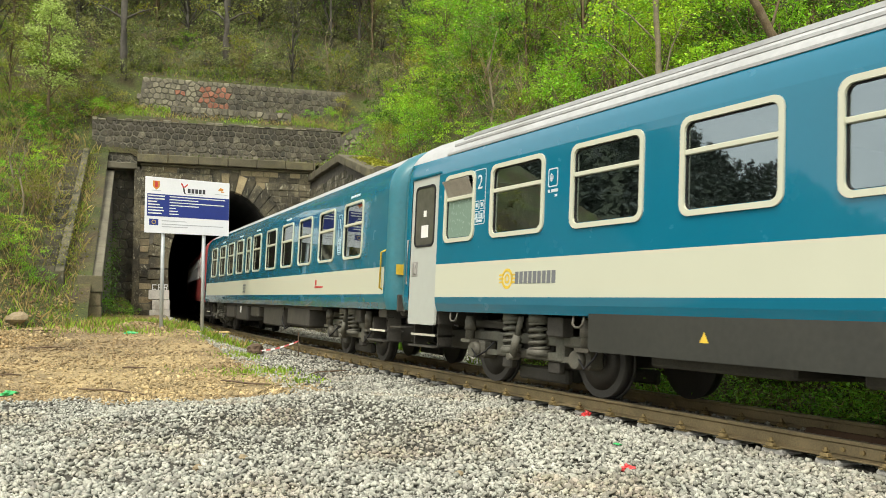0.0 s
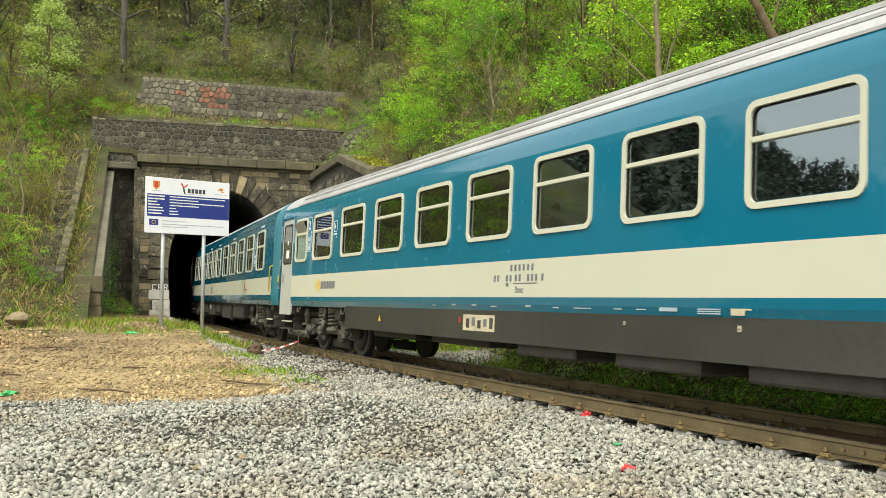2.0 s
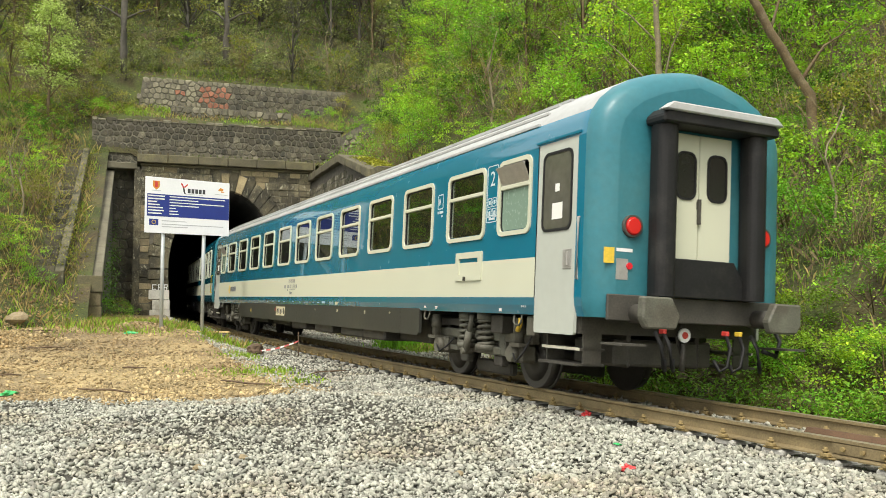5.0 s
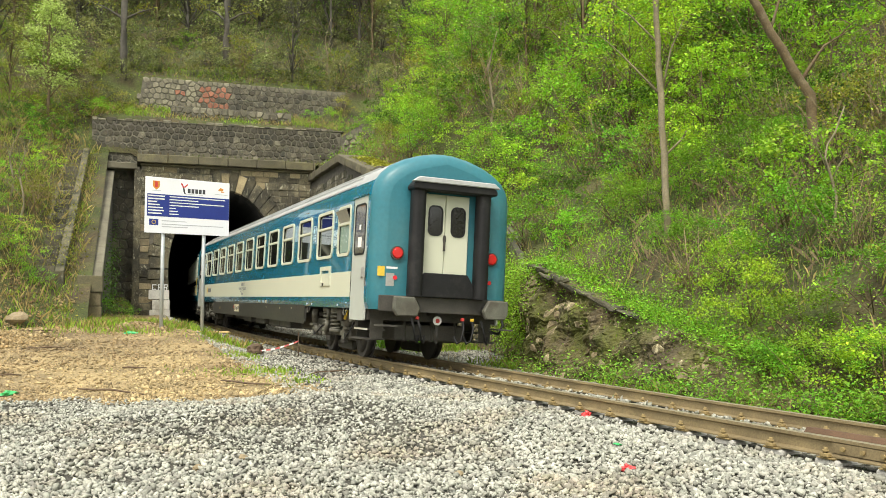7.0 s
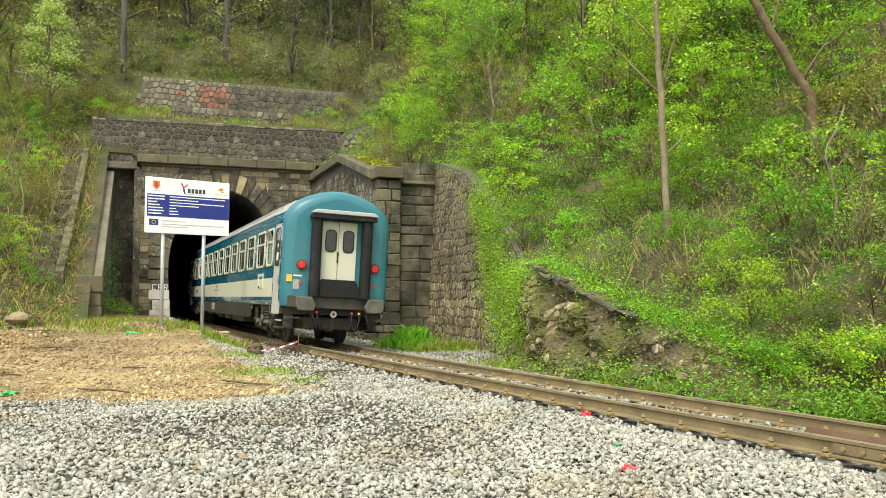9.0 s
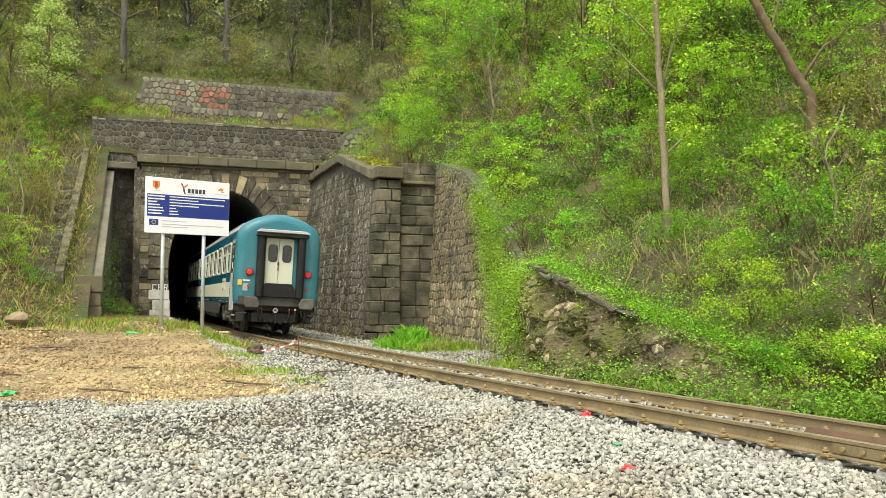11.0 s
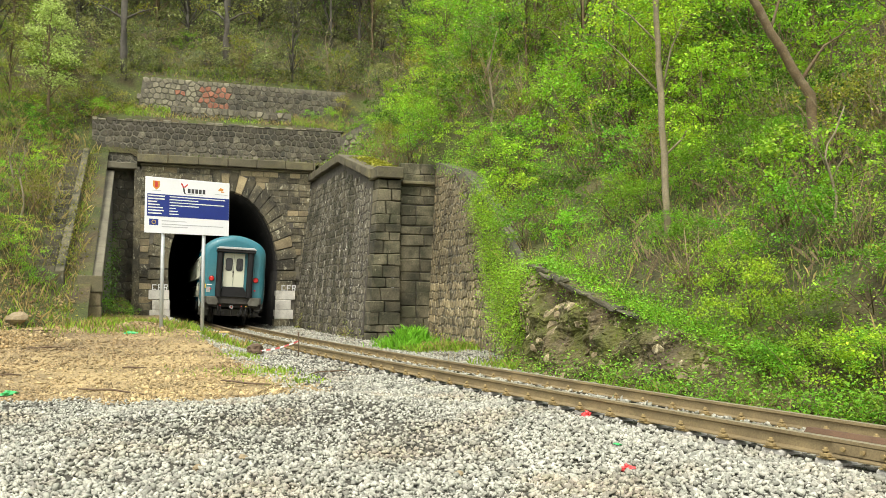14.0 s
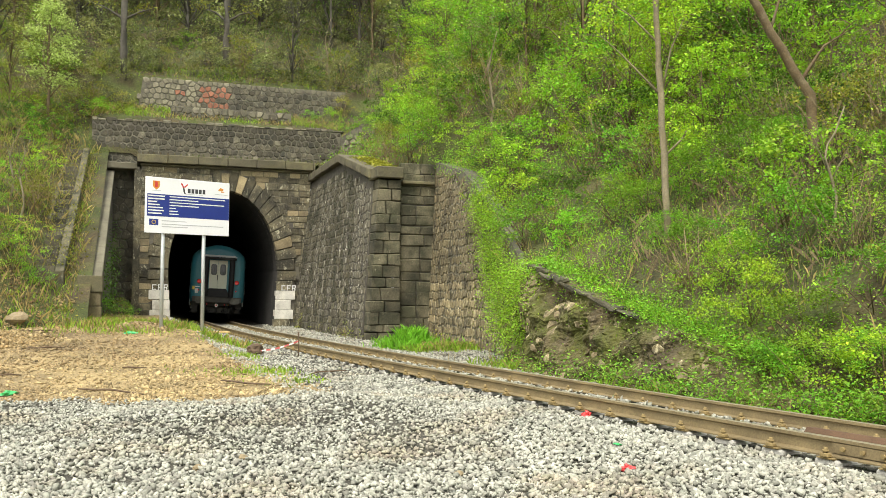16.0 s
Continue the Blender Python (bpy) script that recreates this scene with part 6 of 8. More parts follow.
# ---------------------------------------------------------------- crushed stone, chips, litter
def pebble_cloud(name, spots, sizes, mat, seed, flat=0.7, label="", category="", parent=None, plain=False):
    """Many angular stones in one mesh: spots (n,3), sizes (n,)."""
    rng = np.random.default_rng(seed)
    # split blocks: a skewed box with one long ridge
    base = np.array([(-0.8, -0.7, -0.7), (0.8, -0.8, -0.6), (0.9, 0.7, -0.7), (-0.7, 0.8, -0.6), (-0.7, -0.6, 0.6), (0.6, -0.7, 0.75), (0.75, 0.5, 0.55), (-0.5, 0.75, 0.7)])
    fc = np.array([(0, 2, 1), (0, 3, 2), (4, 5, 6), (4, 6, 7), (0, 1, 5), (0, 5, 4), (1, 2, 6), (1, 6, 5), (2, 3, 7), (2, 7, 6), (3, 0, 4), (3, 4, 7)])
    if plain:                                               # eight-sided stones further off
        base = np.array([(1, 0.2, 0.1), (-1, -0.1, 0.2), (0.1, 1, -0.1), (-0.2, -1, 0.1), (0.1, 0.1, 1), (0, -0.1, -1)]) * 1.15
        fc = np.array([(0, 2, 4), (2, 1, 4), (1, 3, 4), (3, 0, 4), (2, 0, 5), (1, 2, 5), (3, 1, 5), (0, 3, 5)])
    n, nb = len(spots), len(base)
    V = np.repeat(base[None], n, 0) * rng.uniform(0.62, 1.25, (n, nb, 1)) + rng.normal(size=(n, nb, 3)) * 0.10
    V = V * np.stack([rng.uniform(0.85, 1.6, n), rng.uniform(0.6, 1.05, n), rng.uniform(flat * 0.6, flat * 1.15, n)], 1)[:, None, :]
    q = rng.normal(size=(n, 4)) * np.array([1.0, 0.35, 0.35, 1.0])
    q /= np.linalg.norm(q, axis=1, keepdims=True)
    w, x, y, z = q.T
    R = np.stack([1 - 2 * (y * y + z * z), 2 * (x * y - z * w), 2 * (x * z + y * w), 2 * (x * y + z * w), 1 - 2 * (x * x + z * z), 2 * (y * z - x * w),
                  2 * (x * z - y * w), 2 * (y * z + x * w), 1 - 2 * (x * x + y * y)], 1).reshape(n, 3, 3)
    V = np.einsum('nij,nkj->nki', R, V) * (np.asarray(sizes) / 2)[:, None, None] + np.asarray(spots)[:, None, :]
    F = (fc[None] + nb * np.arange(n)[:, None, None]).reshape(-1, 3)
    ob = from_np(name, V.reshape(-1, 3), F, mat, parent)
    if label:
        tagged(ob, label, category, kind="stuff")
    return ob


def scatter_stones():
    rng = np.random.default_rng(5)
    spots, sizes = [], []
    # the heap and bed before the track, denser where the view is close
    for y0, y1, dens in ((5.8, 8.0, 590), (8.0, 10.5, 480), (10.5, 13.0, 380), (13.0, 16.5, 290)):
        x0, x1 = -0.54 * y1 - 0.3, 0.54 * y1 + 0.3
        n = int(dens * (x1 - x0) * (y1 - y0))
        xs, ys = rng.uniform(x0, x1, n), rng.uniform(y0, y1, n)
        for x, y in zip(xs, ys):
            if abs(x) > 0.53 * y + 0.35:
                continue
            q, s = off_track(x, y)
            if q > -1.0 or (y > gravel_edge(x) + rng.normal() * 0.15 and q < -2.4):
                continue
            k = rng.uniform()
            d = 0.035 + 0.038 * k * k
            spots.append((x, y, ground_z(x, y) + d * rng.uniform(-0.1, 0.55)))
            sizes.append(d)
    # between and beside the rails
    for s0, s1, dens in ((0.0, 12.0, 230), (12.0, 26.0, 165), (26.0, 44.0, 100)):
        n = int(dens * (s1 - s0) * 5.6)
        for s, w in zip(rng.uniform(s0, s1, n), rng.uniform(-3.0, 5.0 if s0 > 10 else 4.0, n)):
            if abs(abs(w) - 0.7535) < 0.13 or (abs(w) < 1.0 and 0.62 * abs(((s + 8.0) / 0.62) % 1 - 0.5) > 0.19 and rng.uniform() < 0.6):
                continue
            p = on_track(s, w)
            d = rng.uniform(0.04, 0.075) * (1.35 if s > 26 else 1.0)
            spots.append((p.x, p.y, (-0.2 if abs(w) < 1.4 else ground_z(p.x, p.y)) + d * rng.uniform(-0.1, 0.3)))
            sizes.append(d)
    spots, sizes = np.array(spots), np.array(sizes)
    near = spots[:, 1] < 9.6
    pebble_cloud("crushed_stone", spots[near], sizes[near], M_STONES, 6, 0.75, "pale grey angular crushed stone heaped beside the rails", "gravel")
    pebble_cloud("crushed_stone", spots[~near], sizes[~near], M_STONES, 8, 0.8, "pale grey angular crushed stone along the track", "gravel", plain=True)
    # earth clods and bark chips on the trodden strip
    spots, sizes = [], []
    n = 76000
    for x, y in zip(rng.uniform(-17, 0, n), 13.0 + 21 * rng.uniform(0, 1, n) ** 1.5):
        q, s = off_track(x, y)
        if q > -3.0 or y < gravel_edge(x) - 0.2 or x < -0.54 * y or y > 33:
            continue
        if fnoise(x * 0.7, y * 0.7, 9) < -0.15 and rng.uniform() < 0.6:
            continue
        d = 0.028 + 0.085 * rng.uniform() ** 3.5
        spots.append((x, y, ground_z(x, y) + d * 0.1))
        sizes.append(d)
    for a, b, h in rng.normal(size=(2600, 3)):              # low heap of broken wood and earth by the board
        x, y = -8.75 + 0.55 * a, 25.9 + 0.28 * b
        d = rng.uniform(0.04, 0.13)
        spots.append((x, y, ground_z(x, y) + 0.26 * math.exp(-0.5 * (a * a + b * b)) * rng.uniform(0.5, 1.0)))
        sizes.append(d)
    pebble_cloud("earth_clods", np.array(spots), np.array(sizes), M_CHIPS, 7, 0.5, "ochre earth clods and bark chips on trodden ground", "earth", plain=True)


scatter_stones()


def spoil_bank():
    """Loose dry earth, roots and straw on the low bank by the drain chute."""
    rng = np.random.default_rng(14)
    spots, sizes = [], []
    for k in range(5200):
        u, v = rng.uniform(-9.6, -5.9), rng.uniform(-21, -14.2)
        if rng.uniform() < smooth01((u + 7.0) / 1.6) * 0.85:
            continue
        x, y = xy_of(u, v)
        z = max(hill_z(u, v), ground_z(x, y))
        d = 0.03 + 0.10 * rng.uniform() ** 4
        spots.append((x, y, z + 0.2 * d))
        sizes.append(d)
    pebble_cloud("spoil_clods", np.array(spots), np.array(sizes), M_SPOIL, 15, 0.6, "dry ochre clods heaped on the spoil bank", "earth", plain=True)


spoil_bank()

M_ROCK = material("mossy_rock", (0.100, 0.078, 0.038), 0.9, vary=0.5, scale=1.6, fine=18, bump=1.0, dist=0.05, tint=(0.078, 0.086, 0.014), tint_at=0.49, fleck=(0.30, 0.25, 0.15), fleck_at=0.58)
M_MOSS = material("yellow_moss_on_stone", (0.10, 0.105, 0.018), 0.95, vary=0.4, scale=3, fine=30, bump=0.7, dist=0.02, object_random=0.3, tint=(0.07, 0.055, 0.03), tint_at=0.55)
M_ROCK_PALE = material("pale_broken_rock", (0.27, 0.215, 0.125), 0.9, vary=0.35, scale=3, fine=30, bump=0.6, dist=0.02, tint=(0.22, 0.17, 0.11), tint_at=0.55)
M_WOOD = material("raw_timber", (0.52, 0.36, 0.15), 0.8, vary=0.25, scale=4, fine=60, bump=0.2, dist=0.004)
M_STUMP = material("dark_stump_wood", (0.11, 0.075, 0.045), 0.9, vary=0.35, scale=6, fine=60, bump=0.5, dist=0.01)
M_TAPE_R = material("red_tape", (0.55, 0.13, 0.12), 0.4, vary=0.1, scale=6, fine=40, bump=0)
M_TAPE_W = material("white_tape", (0.75, 0.73, 0.70), 0.4, vary=0.08, scale=6, fine=40, bump=0)
M_REDLITTER = material("red_wrapper", (0.62, 0.05, 0.05), 0.35, vary=0.2, scale=12, fine=60, bump=0.2, dist=0.004)
M_GREENLITTER = material("green_plastic", (0.05, 0.42, 0.12), 0.35, vary=0.2, scale=10, fine=60, bump=0.2, dist=0.004)


def lump(name, loc, size, mat, label, cat, seed, flat=(1, 1, 0.7), sub=2, rough=0.35, kind=""):
    bm = bmesh.new()
    bmesh.ops.create_icosphere(bm, subdivisions=sub, radius=0.5)
    for w in bm.verts:
        n = fnoise(w.co.x * 2.2 + seed * 7, w.co.y * 2.2, w.co.z * 2.2) + 0.5 * fnoise(w.co.x * 6 + seed, w.co.y * 6, w.co.z * 6)
        w.co *= 1 + rough * n
        w.co = Vector((w.co.x * flat[0], w.co.y * flat[1], w.co.z * flat[2])) * size
    return tagged(obj(name, bm, mat, m=Matrix.Translation(loc) @ Matrix.Rotation(seed * 1.3, 4, 'Z')), label, cat, kind=kind)


def on_ground(x, y, dz=0.0):
    return Vector((x, y, ground_z(x, y) + dz))


def build_litter():
    lump("boulder", Vector((-12.07, 25.0, 0.62)), 0.60, M_ROCK_PALE, "grey-brown boulder lying on the spoil bank", "rock", 3)
    # crushed red wrappers and green scraps
    for loc, s, k in (((1.78, 11.0), 0.14, 1), ((1.67, 8.05), 0.11, 2)):
        lump("crumpled_wrapper", Vector((*loc, -0.16)) if k == 1 else on_ground(*loc, 0.03), s, M_REDLITTER, "crumpled red plastic wrapper on the gravel", "litter", k, (1.2, 0.8, 0.6), 3, 0.8)
    for loc, s, k in (((1.76, 8.9), 0.08, 4), ((-8.6, 24.4), 0.30, 5), ((-7.0, 14.3), 0.28, 6)):
        lump("plastic_scrap", on_ground(*loc, 0.03), s, M_GREENLITTER, "flattened green plastic scrap on the ground", "litter", k, (1.3, 0.7, 0.35), 2, 0.7)
    for loc, s, k in (((-0.1 - 1.9, 8.95), 0.10, 7), ((-2.3, 8.4), 0.10, 8), ((0.15, 8.2), 0.09, 9)):
        lump("loose_stone", on_ground(*loc, 0.03), s, M_ROCK_PALE, "ochre loose stone on the gravel", "rock", k)
    # stump with a leaning barrier pole and hazard tape
    lump("stump", on_ground(-4.7, 22.2, 0.1), 0.5, M_STUMP, "dark cut stump lying by the track", "stump", 11, (1.0, 0.8, 0.7), 3, 0.5)
    tape = tagged(empty("barrier_tape"), "red and white hazard tape stretched from a stump to a stake", "barrier")
    a, b = Vector((-4.75, 22.2, -0.08)), Vector((-3.55, 21.8, 0.19))
    for k in range(10):
        p, q = a.lerp(b, k / 10), a.lerp(b, (k + 1) / 10)
        bm = bmesh.new()
        sag = lambda t: -0.06 * math.sin(math.pi * t)
        up = Vector((0, 0, 0.02))
        p, q = p + Vector((0, 0, sag(k / 10))), q + Vector((0, 0, sag((k + 1) / 10)))
        off = Vector((0.004, 0.012, 0))
        vs = [bm.verts.new(c) for c in (p - up - off, q - up - off, q + up - off, p + up - off, p - up + off, q - up + off, q + up + off, p + up + off)]
        for f in ((0, 1, 2, 3), (7, 6, 5, 4), (0, 4, 5, 1), (3, 2, 6, 7), (0, 3, 7, 4), (1, 5, 6, 2)):
            bm.faces.new([vs[i] for i in f])
        part("tape_band", bm, M_TAPE_R if k % 2 else M_TAPE_W, tape)
    bm = bmesh.new()
    pipe(bm, [(-3.56, 21.8, -0.35), (-3.54, 21.8, 0.1), (-3.55, 21.79, 0.42)], 0.018, 6)
    part("stake", bm, M_STUMP, tape)
    # sawn plank and fallen sticks
    bm = bmesh.new()
    pl = Matrix.Translation(on_ground(-7.0, 26.1, 0.07)) @ Matrix.Rotation(radians(-8), 4, 'Z')
    box(bm, -0.75, 0.75, -0.05, 0.05, -0.025, 0.025, pl)
    tagged(obj("plank", bevel(bm, 0.006), M_WOOD), "fresh sawn timber plank at the foot of the board", "plank")
    rnd = random.Random(21)
    for x, y, L in ((-5.6, 15.0, 1.4), (-8.5, 17.0, 0.9), (-3.6, 16.3, 1.2), (-7.2, 13.8, 0.8), (-9.4, 21.0, 0.8), (-11.0, 24.0, 1.1), (-6.4, 18.4, 0.5), (-2.2, 17.2, 0.7), (-12.3, 26.6, 1.2)):
        a = rnd.uniform(-0.5, 0.5)
        bm = bmesh.new()
        pts = []
        for t in np.linspace(-0.5, 0.5, 5):
            px, py = x + t * L * math.cos(a), y + t * L * math.sin(a)
            pts.append((px, py + rnd.uniform(-0.04, 0.04), ground_z(px, py) + 0.03 + rnd.uniform(0, 0.03)))
        pipe(bm, pts, [0.012, 0.018, 0.02, 0.016, 0.008], 6)
        tagged(obj("fallen_stick", bm, M_STUMP), "dark fallen stick on the trodden earth", "stick", "sticks on the ground")


build_litter()


def build_rock():
    """Rock face at the foot of the slope, mossy, with pale broken blocks."""
    bm = bmesh.new()
    nu, nv = 56, 180
    grid = []
    for j in range(nv + 1):
        v = -23.6 - 13.2 * j / nv
        base = float(np.interp(-v, [23.6, 27, 33, 36.5], [4.7, 3.75, 3.75, 4.4]))
        top = float(np.interp(-v, [23.6, 25.5, 27, 29.5, 33, 36, 36.8], [1.9, 2.0, 1.8, 1.15, 0.5, 0.0, -0.5]))
        row = []
        for i in range(nu + 1):
            t = i / nu
            z = -0.4 + (top + 0.4) * min(1, t / 0.75)
            u = base + 0.9 * t * (0.5 + 0.5 * t) + (0.55 * max(0, t - 0.75) / 0.25)
            n = 0.30 * fnoise(v * 0.9, z * 1.3, 2) + 0.16 * fnoise(v * 2.6, z * 2.6, 4) + 0.13 * abs(fnoise(v * 5, z * 5, 6)) + 0.07 * abs(fnoise(v * 11, z * 11, 9)) + 0.03 * fnoise(v * 23, z * 23, 5)
            row.append(bm.verts.new((u - n - 0.1, v, z + 0.1 * fnoise(v * 1.7, t * 3, 8))))
        grid.append(row)
    for a, b in zip(grid, grid[1:]):
        for i in range(nu):
            bm.faces.new((a[i], a[i + 1], b[i + 1], b[i]))
    bmesh.ops.recalc_face_normals(bm, faces=bm.faces)
    rock = tagged(obj("rock_face", bm, M_ROCK, m=PORTAL), "mossy brown rock face at the foot of the slope", "rock", kind="structure")
    rnd = random.Random(31)
    top = lambda v: float(np.interp(-v, [23.6, 25.5, 27, 29.5, 33, 36, 36.8], [1.9, 2.0, 1.8, 1.15, 0.5, 0.0, -0.5]))

    def place(x, y, d):
        v = -23.7 - x
        z = y - 0.35
        t = min(0.75, 0.75 * (z + 0.4) / (top(v) + 0.4))
        u = float(np.interp(-v, [23.6, 27, 33, 36.5], [4.7, 3.75, 3.75, 4.4])) + 0.9 * t * (0.5 + 0.5 * t)
        n = 0.30 * fnoise(v * 0.9, z * 1.3, 2) + 0.16 * fnoise(v * 2.6, z * 2.6, 4)
        return (u - n - 0.12 - d, v, z)

    def tone(x, y, r):
        if 1.0 < x < 3.2 and y > 0.7:
            return M_ROCK_PALE if r.random() < 0.4 else M_RUBBLE_B
        return r.choices((M_ROCK, M_RUBBLE_B, M_ROCK_PALE, M_MOSS), (5, 3, 0.6, 2.0 if 4.5 < x < 7.5 else 0.5))[0]
    clad(rock, cells(10.0, 2.4, 0.22, rnd, 0.8), place, tone, 0.01, 0.05, rnd, 250, lambda x, y: y - 0.35 < top(-23.7 - x) - 0.12 and (fnoise(x * 1.3, y * 1.6, 3) > 0.12 or (1.2 < x < 3.0 and y > 0.8 and fnoise(x * 3, y * 3, 7) > -0.5)), name="rock_block")
    for k in range(11):                                     # thin raking ledge along the head of the old wall
        v0, v1 = -24.9 - 0.52 * k, -25.4 - 0.52 * k
        u0 = float(np.interp(-v0, [23.6, 27, 33, 36.5], [4.7, 3.75, 3.75, 4.4])) + 0.25
        bm = bmesh.new()
        slab(bm, [(v0, top(v0) - 0.02), (v1, top(v1) - 0.02), (v1, top(v1) + 0.06), (v0, top(v0) + 0.06)], u0, u0 + 0.2, lambda y, z, d: (d, y, z))
        bmesh.ops.recalc_face_normals(bm, faces=bm.faces)
        part("ledge_stone", knocked(bevel(bm, 0.02), 0.06, k * 3.7), M_RUBBLE_P, rock)


build_rock()
# ---------------------------------------------------------------- plants
M_LEAF_BRIGHT = material("young_bright_leaf", (0.30, 0.53, 0.032), 0.55, vary=0.15, scale=0.6, fine=9, bump=0, island=0.28, object_random=0.28, hue=0.02, transl=0.34, spec=0.3)
M_LEAF_MID = material("fresh_green_leaf", (0.21, 0.41, 0.03), 0.55, vary=0.2, scale=0.6, fine=9, bump=0, island=0.3, object_random=0.35, hue=0.02, transl=0.34, spec=0.3)
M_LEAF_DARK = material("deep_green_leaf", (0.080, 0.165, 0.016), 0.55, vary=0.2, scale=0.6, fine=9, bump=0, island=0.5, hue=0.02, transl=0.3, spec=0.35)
M_LEAF_OLIVE = material("olive_leaf", (0.27, 0.30, 0.04), 0.6, vary=0.2, scale=0.6, fine=9, bump=0, island=0.5, object_random=0.3, hue=0.02, transl=0.35, spec=0.3)
M_BLOSSOM = material("pale_green_blossom", (0.45, 0.56, 0.17), 0.6, vary=0.15, scale=0.6, fine=9, bump=0, island=0.35, transl=0.45, spec=0.3)
# needles lightened and greyed: distance haze is part of this colour
M_CONIFER_HAZE = material("hazed_conifer_needles", (0.110, 0.130, 0.108), 0.7, vary=0.25, scale=0.5, fine=6, bump=0, island=0.5, transl=0.15)
M_BARK = material("grey_brown_bark", (0.125, 0.088, 0.045), 0.9, vary=0.35, scale=5, fine=40, bump=0.6, dist=0.015, tint=(0.165, 0.13, 0.075), tint_at=0.58)
M_BARK_PALE = material("pale_bark", (0.22, 0.185, 0.11), 0.9, vary=0.3, scale=5, fine=40, bump=0.5, dist=0.012, tint=(0.22, 0.19, 0.13), tint_at=0.55)
M_BARK_DARK = material("dark_bark", (0.085, 0.078, 0.062), 0.9, vary=0.35, scale=5, fine=40, bump=0.6, dist=0.015)
M_TWIG = material("dry_twig", (0.225, 0.17, 0.095), 0.9, vary=0.25, scale=4, fine=40, bump=0, island=0.4)
M_GRASS = material("spring_grass", (0.25, 0.40, 0.028), 0.6, vary=0.2, scale=0.8, fine=10, bump=0, island=0.45, transl=0.35)
M_TUFT = material("lush_tuft_grass", (0.22, 0.52, 0.03), 0.6, vary=0.15, scale=0.8, fine=10, bump=0, island=0.3, transl=0.4)
M_DRYGRASS = material("dry_grass", (0.36, 0.28, 0.10), 0.8, vary=0.2, scale=0.8, fine=10, bump=0, island=0.45, transl=0.25)
M_FARWOOD = material("far_wood_floor", (0.065, 0.080, 0.045), 0.95, vary=0.4, scale=0.2, fine=2, bump=0)
M_LITTER = material("fallen_leaf_litter", (0.20, 0.135, 0.06), 0.9, vary=0.2, scale=0.8, fine=12, bump=0, island=0.5)


def shrub_proto(name, seed, h, r, clusters, per, leaf, mat, label, category, group, stem_mat=M_BARK, low=0.15, trunk=0.0, stems=7, parts=("stem", "foliage"), twigs=0, flat=0.55):
    """A plant with real stems running to uneven leaf clumps."""
    rng = np.random.default_rng(seed)
    e = empty(name)
    tagged(e, label, category, group)
    cs, rs = [], []
    for k in range(clusters):
        t = rng.uniform(low, 1.0)
        a = rng.uniform(0, math.tau)
        wide = math.sin(math.pi * min(0.98, 0.22 + 0.72 * t)) ** 0.7
        q = r * wide * math.sqrt(rng.uniform(0.08, 1.0)) * (1 + 0.35 * math.sin(3 * a + seed))
        cs.append((q * math.cos(a), q * math.sin(a), h * t))
        rs.append(rng.uniform(0.26, 0.62) * r * 0.50)
    V, F = leaf_arrays(rng, cs, rs, per, leaf, flat)
    V[:, 2] = np.maximum(V[:, 2], 0.02)
    from_np(parts[1], V, F, mat, e)
    bm = bmesh.new()
    if trunk:
        pts = [(0.06 * h * 0.1 * math.sin(3 * t + seed), 0.05 * h * 0.1 * math.cos(2 * t + seed), h * t - 0.3 * (t == 0)) for t in np.linspace(0, 0.92, 7)]
        pipe(bm, pts, [trunk * (1 - 0.85 * t) for t in np.linspace(0, 1, 7)], 8)
    order = rng.permutation(len(cs))[:stems + (clusters // 2 if trunk else 0)]
    for k in order:
        c = cs[k]
        if trunk:
            t0 = max(0.12, c[2] / h - 0.22)
            a = Vector((0, 0, h * t0 * 0.92))
            r0 = trunk * 0.35 * (1 - 0.6 * t0)
        else:
            a = Vector((rng.uniform(-0.15, 0.15) * r, rng.uniform(-0.15, 0.15) * r, -0.15))
            r0 = 0.012 + 0.006 * h
        b = Vector(c)
        mid = a.lerp(b, 0.5) + Vector((rng.uniform(-0.1, 0.1) * r, rng.uniform(-0.1, 0.1) * r, 0.08 * h))
        pipe(bm, [a, mid, b], [r0, r0 * 0.6, r0 * 0.2], 4)
    for k in range(twigs):
        a = Vector((rng.uniform(-0.4, 0.4) * r, rng.uniform(-0.4, 0.4) * r, -0.1))
        b = Vector((rng.uniform(-1.1, 1.1) * r, rng.uniform(-1.1, 1.1) * r, h * rng.uniform(0.6, 1.25)))
        mid = a.lerp(b, 0.5) + Vector((rng.uniform(-0.15, 0.15), rng.uniform(-0.15, 0.15), 0.06 * h))
        pipe(bm, [a, mid, b], [0.009, 0.006, 0.003], 4)
    st = part(parts[0], bm, stem_mat, e)
    if not trunk:
        tagged(st, kind="stuff")
    return e


class Planter:
    """Hands out copies of prototypes; the first use takes the prototype itself."""
    def __init__(self, protos):
        self.protos, self.used = protos, set()

    def put(self, k, loc, rz, s, tilt=0.0, sz=1.0):
        m = Matrix.Translation(loc) @ Matrix.Rotation(rz, 4, 'Z') @ Matrix.Rotation(tilt, 4, 'X') @ Matrix.Diagonal((s, s, s * sz, 1))
        p = self.protos[k]
        if k not in self.used:
            self.used.add(k)
            p.matrix_basis = m
            return p
        q = copy_thing(p, Matrix.Identity(4))
        q.matrix_basis = m
        return q


